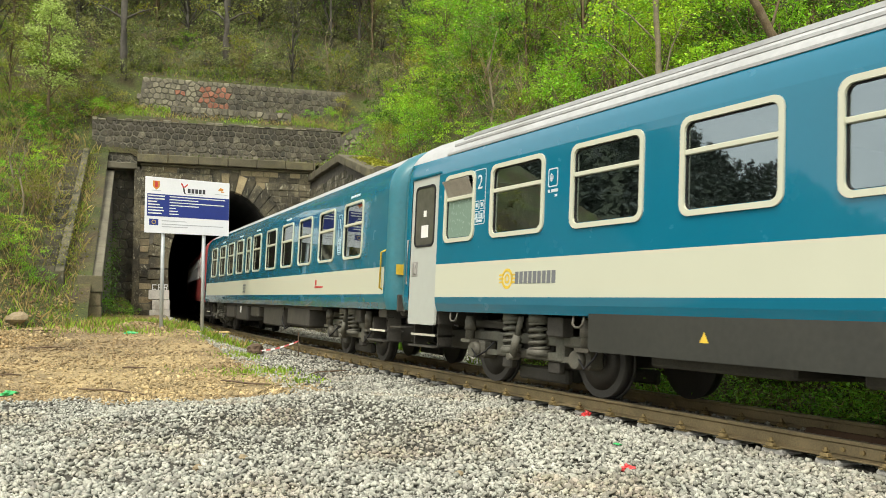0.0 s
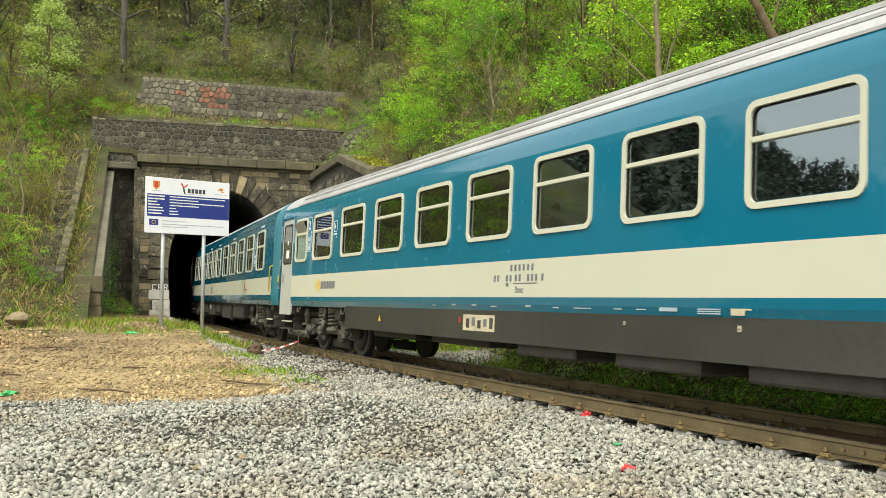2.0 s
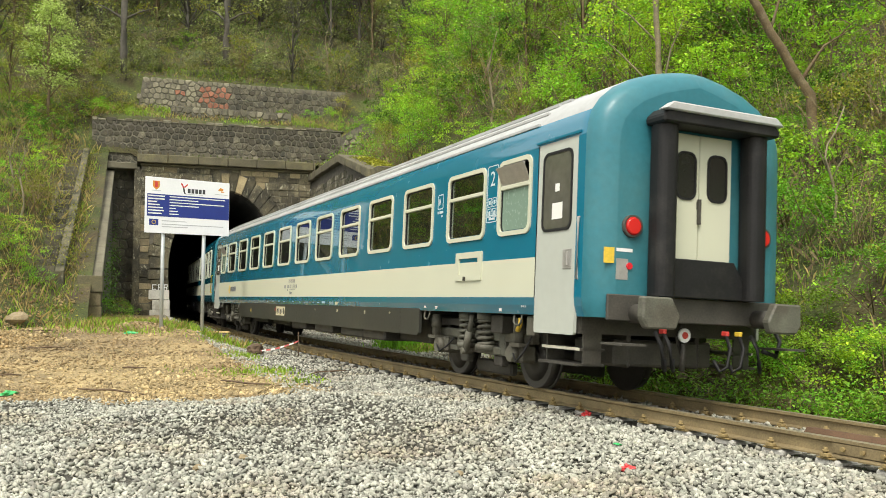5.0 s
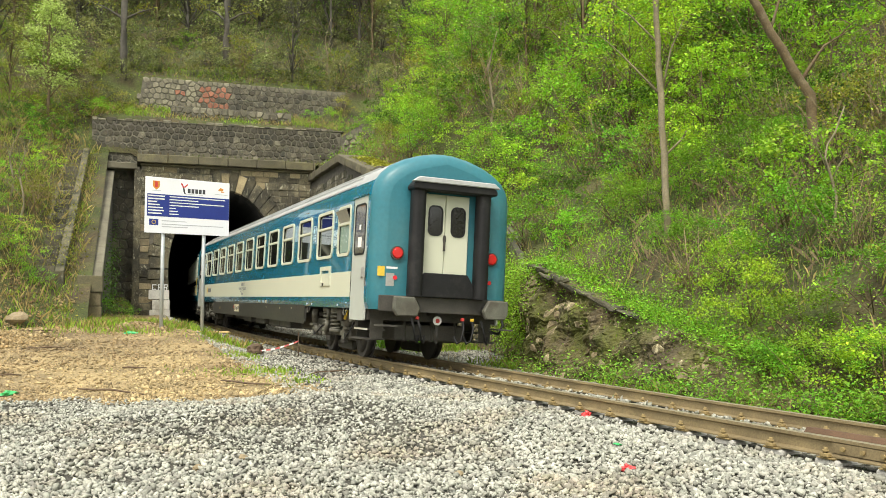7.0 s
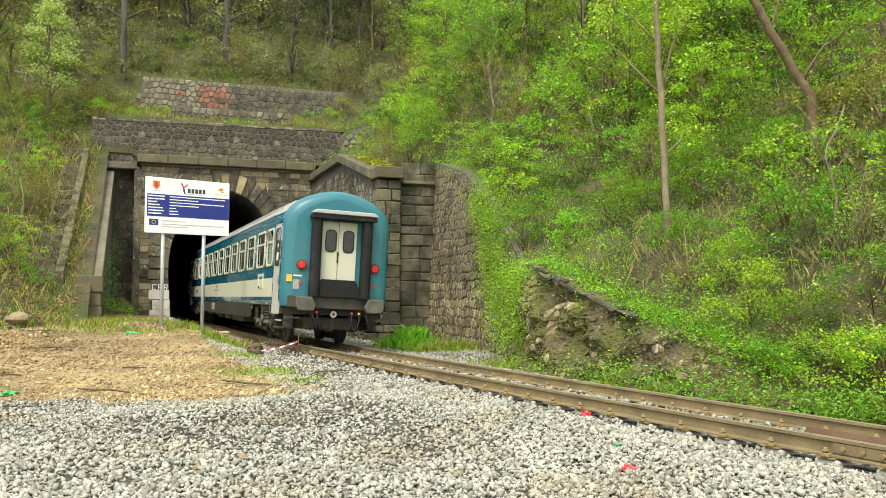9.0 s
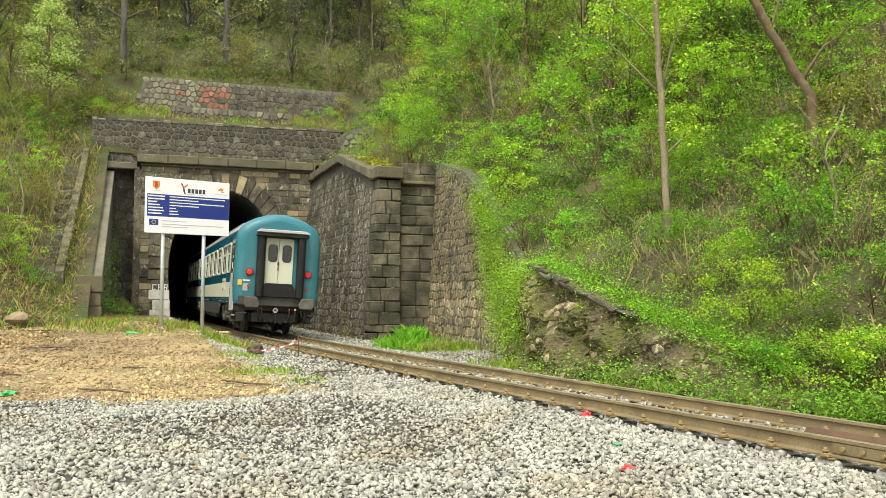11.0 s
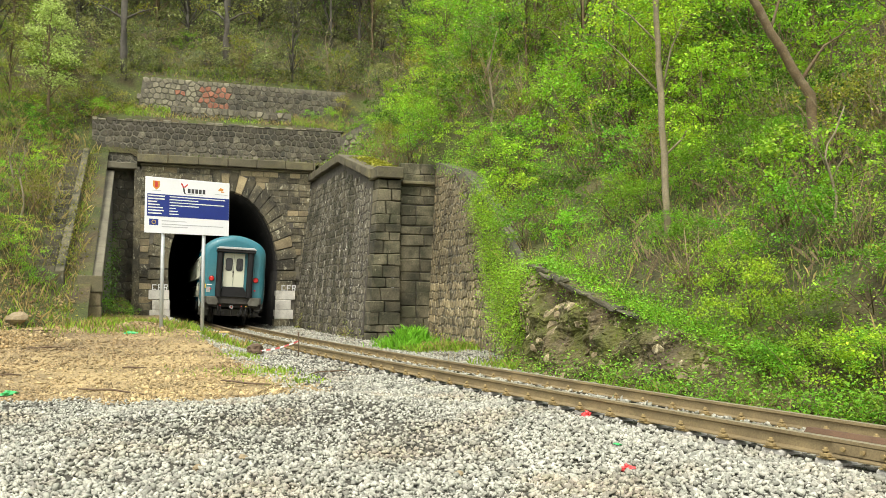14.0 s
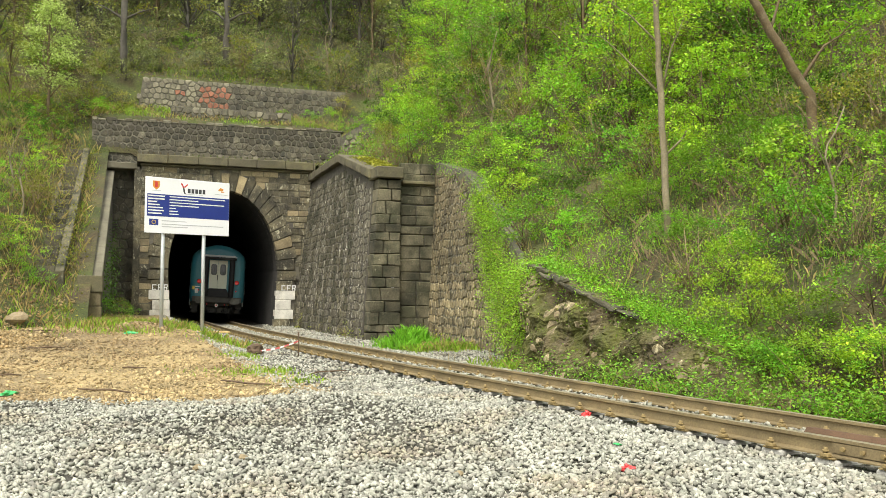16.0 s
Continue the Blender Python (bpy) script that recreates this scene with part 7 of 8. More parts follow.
def plant_slopes():
    G1, G2, G3 = "shrubs on the slope", "young trees on the slope", "trees above the tunnel"
    P = Planter({
        "s_bright": shrub_proto("shrub", 1, 1.9, 1.15, 30, 48, 0.080, M_LEAF_BRIGHT, "bright green leafy shrub on the slope", "shrub", G1, twigs=5),
        "s_bright2": shrub_proto("shrub", 2, 1.5, 1.3, 28, 48, 0.080, M_LEAF_BRIGHT, "bright green spreading shrub on the slope", "shrub", G1, twigs=3),
        "s_mid": shrub_proto("shrub", 3, 1.7, 1.2, 30, 48, 0.078, M_LEAF_MID, "fresh green bushy shrub on the slope", "shrub", G1, twigs=4),
        "s_mid2": shrub_proto("shrub", 4, 1.2, 1.2, 26, 50, 0.07, M_LEAF_MID, "low fresh green shrub on the slope", "shrub", G1, twigs=6),
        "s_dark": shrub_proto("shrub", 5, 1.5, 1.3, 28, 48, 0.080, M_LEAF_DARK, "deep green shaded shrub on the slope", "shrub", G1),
        "s_olive": shrub_proto("shrub", 6, 1.6, 1.2, 22, 46, 0.072, M_LEAF_OLIVE, "thin olive shrub with dry twigs", "shrub", G1, M_TWIG, twigs=22),
        "n_bright": shrub_proto("shrub", 31, 1.1, 0.9, 34, 80, 0.052, M_LEAF_BRIGHT, "small-leaved bright green shrub at the foot of the slope", "shrub", G1, twigs=4),
        "n_mid": shrub_proto("shrub", 32, 1.0, 0.95, 34, 80, 0.050, M_LEAF_MID, "small-leaved fresh green shrub at the foot of the slope", "shrub", G1, twigs=5),
        "s_dry": shrub_proto("twig_thicket", 7, 1.7, 1.1, 12, 24, 0.07, M_LEAF_OLIVE, "thicket of dry pale twigs with few leaves", "thicket", "dry thickets on the slope", M_TWIG, twigs=26),
        "t_bright": shrub_proto("young_tree", 11, 6.2, 2.3, 52, 48, 0.108, M_LEAF_BRIGHT, "young tree with bright yellow-green leaves", "tree", G2, low=0.28, trunk=0.075, stems=12, parts=("trunk", "crown"), flat=0.4),
        "t_bright2": shrub_proto("young_tree", 12, 5.2, 2.5, 48, 48, 0.108, M_LEAF_BRIGHT, "spreading young tree with bright yellow-green leaves", "tree", G2, low=0.22, trunk=0.07, stems=12, parts=("trunk", "crown"), flat=0.4),
        "t_mid": shrub_proto("young_tree", 13, 6.6, 2.2, 50, 48, 0.106, M_LEAF_MID, "young tree with fresh green leaves", "tree", G2, low=0.25, trunk=0.08, stems=12, parts=("trunk", "crown"), flat=0.45),
        "t_mid2": shrub_proto("young_tree", 14, 4.6, 2.1, 46, 48, 0.104, M_LEAF_MID, "bushy young tree with fresh green leaves", "tree", G2, low=0.15, trunk=0.06, stems=12, parts=("trunk", "crown"), flat=0.45),
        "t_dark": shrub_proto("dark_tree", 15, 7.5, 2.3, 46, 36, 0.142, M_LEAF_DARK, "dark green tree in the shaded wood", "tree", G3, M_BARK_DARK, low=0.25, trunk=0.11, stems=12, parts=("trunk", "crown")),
        "t_olive": shrub_proto("sparse_tree", 16, 7.0, 2.3, 40, 36, 0.118, M_LEAF_OLIVE, "sparsely leaved olive tree in the wood", "tree", G3, M_BARK, low=0.3, trunk=0.09, stems=16, parts=("trunk", "crown"), twigs=0),
    })
    M_BRUSH = material("dull_wood_brush", (0.25, 0.28, 0.10), 0.7, vary=0.3, scale=0.4, fine=6, bump=0, island=0.4, object_random=0.4, hue=0.015, transl=0.2, spec=0.2)
    P.protos["w_brush"] = shrub_proto("wood_brush", 41, 2.6, 1.7, 30, 22, 0.15, M_BRUSH, "dull olive brush under the trees above the tunnel", "shrub", G3, M_BARK_DARK, low=0.02, stems=8, twigs=10, flat=0.7)
    P.protos["w_brush2"] = shrub_proto("wood_brush", 42, 3.6, 1.6, 30, 22, 0.15, M_LEAF_OLIVE, "thin olive brush with dry twigs in the wood", "shrub", G3, M_TWIG, low=0.05, stems=8, twigs=14, flat=0.6)
    P.protos["w_pine"] = shrub_proto("shaded_tree", 43, 9.0, 2.4, 64, 24, 0.20, M_BRUSH, "tall shaded tree in the wood above the tunnel", "tree", G3, M_BARK_DARK, low=0.03, trunk=0.12, stems=10, parts=("trunk", "crown"), flat=0.8)
    rnd = random.Random(77)
    # right-hand slope, low growth near its foot
    spots = []

    def free(x, y, gap):
        for a, b, g in spots:
            if (a - x) ** 2 + (b - y) ** 2 < (min(g, gap)) ** 2:
                return False
        spots.append((x, y, gap))
        return True
    tries = 0
    while tries < 2600:
        tries += 1
        v = rnd.uniform(-39, 3)
        d = 0.5 + 7.0 * rnd.random() ** 1.1
        u = table_at(RIGHT_FOOT, v) + d
        if -29.5 < v < -25 and d < 1.3:
            continue
        if d < 1.0 and v > -24 and rnd.random() < 0.35:
            continue
        if not free(u, v, 0.85 if v < -24.5 else 1.05):
            continue
        dry = -34.5 < v < -29.5 and d > 0.8
        if v < -24.5 and d < 4.2 and rnd.random() < 0.75:
            k = rnd.choice(("n_bright", "n_mid", "n_mid"))
        elif dry and d < 4.5:
            k = rnd.choices(("s_dry", "s_olive", "s_mid2", "s_bright2", "s_mid"), (4, 3, 2, 2, 2))[0]
        elif d < 3.5:
            k = rnd.choices(("s_bright", "s_bright2", "s_mid", "s_mid2", "s_olive", "s_dry", "s_dark"), (3, 3, 4, 3, 1.2, 2, 1.6))[0]
        else:
            k = rnd.choices(("s_bright", "s_bright2", "s_mid", "s_olive", "s_dry", "s_dark"), (3, 2.5, 3.5, 2, 2.5, 3))[0]
        if v > -5 and d < 1.7:
            continue
        if v > -11 and k.startswith("s_bright") and rnd.random() < 0.7:
            k = rnd.choice(("s_mid", "s_mid2", "s_olive"))
        grow = 1.0 + (0.35 if v > -26 else 0.0) * smooth01((d - 1.5) / 3)
        P.put(k, hill_point(u, v, -0.08), rnd.uniform(0, 6.28), rnd.uniform(0.65, 1.1) * grow, 0.0, rnd.uniform(0.8, 1.25))
    # young trees further up
    spots.clear()
    tries = 0
    while tries < 1100:
        tries += 1
        v = rnd.uniform(-37, 14)
        d = 3.6 + 17 * rnd.random() ** 1.3
        u = table_at(RIGHT_FOOT, min(v, 6)) + d
        if (u - 6.2) ** 2 + (v + 28.6) ** 2 < 4 or (v < -24 and d < 6.5) or (v > -9 and d < 5.8):
            continue
        if not free(u, v, 1.9):
            continue
        k = rnd.choices(("t_bright", "t_bright2", "t_mid", "t_mid2", "t_dark", "t_olive"), (4, 4, 3, 3, 0.8, 1.2 + (2 if v > 0 else 0)))[0]
        P.put(k, hill_point(u, v, -0.1), rnd.uniform(0, 6.28), rnd.uniform(0.7, 1.1), 0.0, rnd.uniform(0.85, 1.15))
    # wood above the tunnel: darker, thinner, the floor showing
    spots.clear()
    tries = 0
    while tries < 900:
        tries += 1
        v = 6.4 + 34 * rnd.random() ** 1.5
        u = rnd.uniform(-19 - v * 0.2, 12 + v * 0.3)
        if not free(u, v, 1.15 if v < 13 else 1.9):
            continue
        if v < 13:
            k = rnd.choices(("w_brush", "w_brush2", "s_olive", "s_dark", "s_mid", "w_pine"), (6, 2.0, 0.8, 0.6, 0.4, 0.5))[0]
            P.put(k, hill_point(u, v, -0.15), rnd.uniform(0, 6.28), rnd.uniform(0.45, 0.8) + 0.04 * (v - 6), 0.0, rnd.uniform(0.7, 1.1))
        else:
            k = rnd.choices(("w_pine", "w_brush", "t_olive", "t_dark"), (6, 3, 0.8, 0.8))[0]
            P.put(k, hill_point(u, v, -0.15), rnd.uniform(0, 6.28), rnd.uniform(0.75, 1.25))
    for u, v, k, z in ((-4.9, 5.3, "w_brush", 0.4), (-5.6, 4.9, "w_brush", 0.45), (-6.2, 4.3, "w_brush2", 0.45), (-5.6, 5.9, "w_brush", 0.5), (-6.6, 5.2, "w_brush", 0.55), (-5.1, 7.0, "w_brush2", 0.6), (-7.4, 6.3, "w_brush", 0.6), (-5.0, 4.6, "s_olive", 0.6), (0.9, 7.4, "w_brush", 0.45), (-3.8, 6.8, "w_brush", 0.5)):
        P.put(k, hill_point(u, v, -0.15), rnd.uniform(0, 6.28), z)
    # left-hand slope and terraces
    spots.clear()
    tries = 0
    while tries < 900:
        tries += 1
        v = rnd.uniform(-15, 7)
        u = -7.6 - 9 * rnd.random() ** 1.2
        if v > 1.8:
            u = rnd.uniform(-16, -6.2)
        if not free(u, v, 1.05):
            continue
        k = rnd.choices(("s_olive", "s_mid2", "s_bright2", "s_dry", "s_mid", "s_dark"), (5, 3, 3, 1.0, 3, 0.5))[0]
        P.put(k, hill_point(u, v, -0.08), rnd.uniform(0, 6.28), rnd.uniform(0.55, 0.95), 0.0, rnd.uniform(0.7, 1.0))
    for u, v, k, s in ((-9.8, 0.5, "t_olive", 0.6), (-11.5, -6, "t_mid2", 0.7), (-12.5, 3.5, "t_olive", 0.85), (-9.0, 7.5, "t_mid2", 0.7), (-11.0, 11, "t_olive", 1.0),
                       (6.1, -11.4, "s_mid2", 0.7), (6.9, -11.6, "s_bright2", 0.8), (7.5, -13.2, "s_bright2", 0.8), (7.3, -14.6, "s_mid2", 0.8), (7.2, -16.2, "s_bright", 0.8), (6.9, -17.8, "s_mid", 0.9), (6.6, -19.4, "s_bright2", 0.9), (6.2, -21.0, "s_bright", 0.8), (5.8, -22.4, "s_mid", 0.8), (3.85, -33.9, "n_mid", 0.7), (3.75, -33.2, "n_bright", 0.55), (3.9, -34.6, "n_mid", 0.8), (4.5, -34.6, "n_mid", 0.8), (4.6, -35.5, "n_bright", 0.9), (4.7, -36.4, "n_mid", 0.9), (4.3, -33.8, "n_mid", 0.6), (5.2, -37.2, "n_bright", 1.0), (5.4, -11.2, "s_olive", 0.6), (4.8, 4.2, "s_mid2", 0.55), (5.9, 4.3, "s_bright2", 0.6), (6.8, 4.6, "s_olive", 0.7), (3.4, 4.3, "s_mid2", 0.5), (9.6, 3.8, "s_bright", 0.9)):
        P.put(k, hill_point(u, v, -0.1), rnd.uniform(0, 6.28), s)
    for x, y, k, s in ((5.55, 15.1, "n_mid", 0.6), (5.15, 15.35, "n_bright", 0.45), (5.9, 14.7, "n_mid", 0.6)):
        P.put(k, Vector((x, y, ground_z(x, y) - 0.05)), rnd.uniform(0, 6.28), s)
    # weeds by the portal's foot and along the rails
    for u, v, k, s in ((-4.6, -2.5, "s_mid2", 0.6), (-4.7, -6.0, "s_olive", 0.5), (-5.0, -11.0, "s_mid2", 0.6), (-6.4, -13.9, "s_olive", 0.6), (3.6, -1.8, "s_olive", 0.5), (3.5, -10.6, "s_dry", 0.35), (3.6, -5.8, "s_dry", 0.3), (-7.0, -14.3, "s_mid2", 0.5), (-8.2, -13.6, "s_olive", 0.7)):
        x, y = xy_of(u, v)
        z = ground_z(x, y) if u > -6.5 else hill_z(u, v)
        P.put(k, Vector((x, y, z - 0.05)), rnd.uniform(0, 6.28), s)


plant_slopes()


def lone_tree(name, pts, radii, mat, label, limbs, leaves=None, seed=0):
    """One marked tree: a trunk along pts, limbs as (start fraction, tip offset), and leaf clumps at chosen tips."""
    rng = np.random.default_rng(seed)
    e = tagged(empty(name, Matrix.Translation(pts[0])), label, "tree")
    o = Vector(pts[0])
    P = [Vector(p) - o for p in pts]
    bm = bmesh.new()
    n = 12
    fine, rad = [], []
    for k in range(n + 1):
        t = k / n * (len(P) - 1)
        i = min(int(t), len(P) - 2)
        fine.append(P[i].lerp(P[i + 1], t - i) + Vector((rng.uniform(-1, 1), rng.uniform(-1, 1), 0)) * 0.02)
        rad.append(float(np.interp(k / n, np.linspace(0, 1, len(radii)), radii)))
    fine[0].z -= 0.4
    pipe(bm, fine, rad, 10)
    part("trunk", bm, mat, e)
    tips = []
    for f, tip in limbs:
        i = int(f * n)
        a = fine[i]
        b = a + Vector(tip)
        mid = a.lerp(b, 0.5) + Vector((rng.uniform(-0.15, 0.15), rng.uniform(-0.15, 0.15), 0.12 * b.length * 0.3))
        bm = bmesh.new()
        r0 = rad[i] * 0.45
        pipe(bm, [a, mid, b], [r0, r0 * 0.6, r0 * 0.2], 6)
        for q in range(3):
            c = mid.lerp(b, rng.uniform(0.1, 0.8))
            w = c + Vector((rng.uniform(-0.7, 0.7), rng.uniform(-0.7, 0.7), rng.uniform(0.1, 0.8))) * (Vector(tip).length * 0.4)
            pipe(bm, [c, c.lerp(w, 0.5) + Vector((0, 0, 0.05)), w], [r0 * 0.35, r0 * 0.22, r0 * 0.1], 4)
            tips.append(w)
        part("limb", bm, mat, e)
        tips.append(b)
    if leaves:
        lm, per, size, rr = leaves
        V, F = leaf_arrays(rng, [tuple(t) for t in tips], [rr * rng.uniform(0.6, 1.2) for _ in tips], per, size, 0.6)
        from_np("crown", V, F, lm, e)
    return e


def marked_trees():
    x, y = xy_of(6.16, -28.57)
    b = Vector((x, y, 2.3))
    lone_tree("tall_slender_tree", [b, b + Vector((-0.06, 0, 1.9)), b + Vector((-0.16, 0.0, 3.8)), b + Vector((-0.22, 0, 5.2)), b + Vector((-0.3, 0.1, 8.5))], [0.075, 0.07, 0.065, 0.057, 0.03], M_BARK_PALE,
              "tall slender pale-barked tree on the slope", [(0.42, (-1.3, 0.4, 1.5)), (0.45, (0.45, -0.2, 1.6)), (0.6, (-1.0, 0.3, 1.0)), (0.3, (0.5, 0.2, 0.5)), (0.75, (0.9, 0.5, 1.2)), (0.8, (-0.9, 0.2, 1.1))], (M_LEAF_BRIGHT, 60, 0.08, 0.5), 5)
    x, y = xy_of(8.15, -30.53)
    b = Vector((x, y, 3.5))
    lone_tree("bent_tree", [b, b + Vector((-0.02, 0, 0.8)), b + Vector((-0.06, 0, 1.7)), b + Vector((-0.38, 0, 2.25)), b + Vector((-0.8, 0.0, 2.95)), b + Vector((-1.2, 0.0, 3.7)), b + Vector((-2.4, 0.3, 6.5))], [0.115, 0.10, 0.095, 0.09, 0.082, 0.078, 0.045], M_BARK,
              "bent brown-barked tree leaning out of the slope", [(0.45, (1.4, 0.3, 1.3)), (0.7, (0.9, 0.6, 1.5)), (0.85, (-1.2, 0.4, 0.9)), (0.9, (1.2, 0.6, 1.0))], (M_LEAF_BRIGHT, 110, 0.085, 0.6), 6)
    for u, v, h, r, lean, seed in ((-5.0, 6.0, 13, 0.20, -0.2, 7), (0.6, 8.6, 12, 0.22, 0.3, 8)):
        b = hill_point(u, v)
        lone_tree("dark_trunk_tree", [b, b + Vector((lean * 0.2, 0, h * 0.3)), b + Vector((lean * 0.5, 0, h * 0.65)), b + Vector((lean, 0, h))], [r, r * 0.85, r * 0.6, r * 0.2], M_BARK_DARK,
                  "dark-barked tree standing above the retaining walls", [(0.25, (1.6, 0.2, 0.7)), (0.3, (-1.7, 0.3, 1.0)), (0.45, (1.8, -0.2, 0.9)), (0.6, (-1.6, 0.1, 1.2)), (0.8, (1.2, 0.3, 1.2))], (M_LEAF_OLIVE, 26, 0.13, 0.7), seed)
    # blossoming tree by the left slope
    b = hill_point(-8.3, 1.6)
    lone_tree("blossoming_tree", [b, b + Vector((0.05, 0, 1.8)), b + Vector((-0.05, 0, 3.6)), b + Vector((0.05, 0, 5.6))], [0.09, 0.075, 0.055, 0.02], M_BARK,
              "slim tree covered in pale green blossom", [(0.28, (0.8, 0.2, 0.9)), (0.34, (-0.8, 0.1, 0.8)), (0.45, (0.75, -0.3, 1.0)), (0.5, (-0.9, 0.2, 1.0)), (0.6, (0.6, 0.2, 1.0)), (0.68, (-0.6, -0.2, 0.9)), (0.8, (0.4, 0.1, 0.9)), (0.85, (-0.35, 0.1, 0.8)), (0.95, (0.1, 0.0, 0.7))], (M_BLOSSOM, 95, 0.14, 0.62), 15)
    # leafless pale trees
    for u, v, z, seed, s in ((6.8, 9.5, 0, 20, 1.0), (10.5, 7.0, 0, 21, 1.0), (-7.9, -11.0, 0, 22, 0.8), (-8.4, -9.6, 0, 23, 0.7), (3.0, 9.0, 0, 24, 0.7), (-8.9, 5.5, 0, 26, 0.8), (8.2, -4.0, 0, 27, 0.8), (8.4, -13.5, 0, 28, 1.1), (6.6, -32.6, 0, 29, 0.6)):
        b = hill_point(u, v)
        rng = random.Random(seed)
        tw = [(rng.uniform(0.2, 0.95), (rng.uniform(-1.3, 1.3) * s, rng.uniform(-0.6, 0.6) * s, rng.uniform(0.6, 1.5) * s)) for _ in range(8)]
        lone_tree("bare_tree", [b, b + Vector((0.1, 0, 1.0 * s)), b + Vector((-0.1, 0, 2.2 * s)), b + Vector((0.25, 0, 3.6 * s))], [0.05 * s, 0.045 * s, 0.03 * s, 0.01], M_BARK_PALE, "small leafless tree with pale twigs", tw, None, seed)


marked_trees()


# ---------------------------------------------------------------- ground cover
def blades(name, spots, height, mat, seed, label, category, width=0.012, parent=None):
    rng = np.random.default_rng(seed)
    P = np.asarray(spots)
    n = len(P)
    a = rng.uniform(0, math.tau, n)
    h = height * rng.uniform(0.5, 1.4, n)
    side = np.stack([np.cos(a), np.sin(a), np.zeros(n)], 1) * width
    lean = np.stack([rng.normal(size=n), rng.normal(size=n), np.zeros(n)], 1) * (0.35 * h)[:, None]
    up = np.stack([np.zeros(n), np.zeros(n), h], 1)
    V = np.stack([P - side, P + side, P + side * 0.6 + lean * 0.4 + up * 0.6, P + lean + up], 1).reshape(-1, 3)
    F = np.arange(4)[None] + 4 * np.arange(n)[:, None]
    ob = from_np(name, V, F, mat, parent)
    return tagged(ob, label, category, kind="stuff")


def ground_cover():
    rng = np.random.default_rng(90)
    green, dry, litter = [], [], []
    # on the slopes
    for n, us, vs in ((9000, (3.6, 14), (-38, 2)), (8000, (-14, -5.9), (-19, 6)), (2500, (-6.3, 7), (1.8, 5)), (6500, (-16, 12), (5.7, 24))):
        for u, v in zip(rng.uniform(*us, n), rng.uniform(*vs, n)):
            if not hill_cell(u, v) or (1.6 < v < 2.3 and -6.3 < u < 6) or (4.9 < v < 5.7 and -4.3 < u < 7) or (-7.4 < u < -6.3 and -13.6 < v < 0.6):
                continue
            z = hill_z(u, v)
            x, y = xy_of(u, v)
            k = fnoise(u * 0.5, v * 0.5, 4) + rng.normal() * 0.25
            (green if k > 0.05 else dry if k > -0.35 else litter).append((x, y, z - 0.02))
    # weeds round the board, portal foot and the edge of the earth strip
    for cx, cy, rx, ry, n in ((-9.6, 27.5, 1.9, 2.2, 1500), (-11.5, 28.3, 1.6, 1.6, 700), (-5.9, 25.2, 1.0, 0.8, 260), (0.0, 26.6, 0.9, 0.9, 900), (-0.9, 28.4, 0.8, 0.8, 700), (2.2, 20.0, 1.2, 1.2, 380), (6.2, 11.6, 1.3, 1.6, 700), (3.4, 15.4, 0.5, 1.4, 260), (4.4, 13.6, 0.5, 1.2, 260)):
        for a, b in zip(rng.normal(size=n), rng.normal(size=n)):
            x, y = cx + a * rx * 0.55, cy + b * ry * 0.55
            q, s = off_track(x, y)
            if -1.5 < q < 1.5:
                continue
            (green if rng.uniform() < 0.72 else dry).append((x, y, ground_z(x, y) - 0.01))
    g = np.repeat(np.array(green), 3, 0) + rng.normal(size=(len(green) * 3, 3)) * np.array([0.07, 0.07, 0.01])
    d = np.repeat(np.array(dry), 2, 0) + rng.normal(size=(len(dry) * 2, 3)) * np.array([0.09, 0.09, 0.01])
    blades("grass", g, 0.20, M_GRASS, 1, "fresh green grass and weeds", "grass")
    short = []
    for cx, cy, rx, ry, n in ((-4.2, 21.2, 1.0, 0.7, 900), (-3.2, 18.2, 1.5, 0.6, 900), (-1.9, 16.6, 1.0, 0.4, 700), (-5.2, 24.2, 1.2, 0.8, 500), (-8.6, 25.6, 1.4, 1.0, 600)):
        for a, b in zip(rng.normal(size=n), rng.normal(size=n)):
            x, y = cx + a * rx * 0.6, cy + b * ry * 0.6
            if off_track(x, y)[0] < -2.2:
                short.append((x, y, ground_z(x, y)))
    blades("short_grass", short, 0.07, M_GRASS, 6, "short yellow-green grass at the edge of the earth strip", "grass", 0.012)
    blades("dry_grass", d, 0.24, M_DRYGRASS, 2, "dry straw-coloured grass", "grass", 0.009)
    V, F = leaf_arrays(rng, np.array(litter), np.full(len(litter), 0.3), 3, 0.09, 0.15)
    tagged(from_np("leaf_litter", V, F, M_LITTER), "brown fallen leaves on the slope", "leaves", kind="stuff")
    # leafy undergrowth over the right-hand slope and thinner on the left
    c = []
    while len(c) < 1900:
        v = rng.uniform(-25, 4)
        u = table_at(RIGHT_FOOT, v) + 0.2 + 11 * rng.uniform() ** 1.3
        if fnoise(u * 0.6, v * 0.6, 12) > -0.2:
            c.append(tuple(hill_point(u, v, 0.10 + 0.15 * rng.uniform())))
    V, F = leaf_arrays(rng, c, np.full(len(c), 0.5), 12, 0.085, 0.35)
    tagged(from_np("undergrowth", V, F, M_LEAF_MID), "low leafy undergrowth covering the slope", "undergrowth", kind="stuff")
    c = []
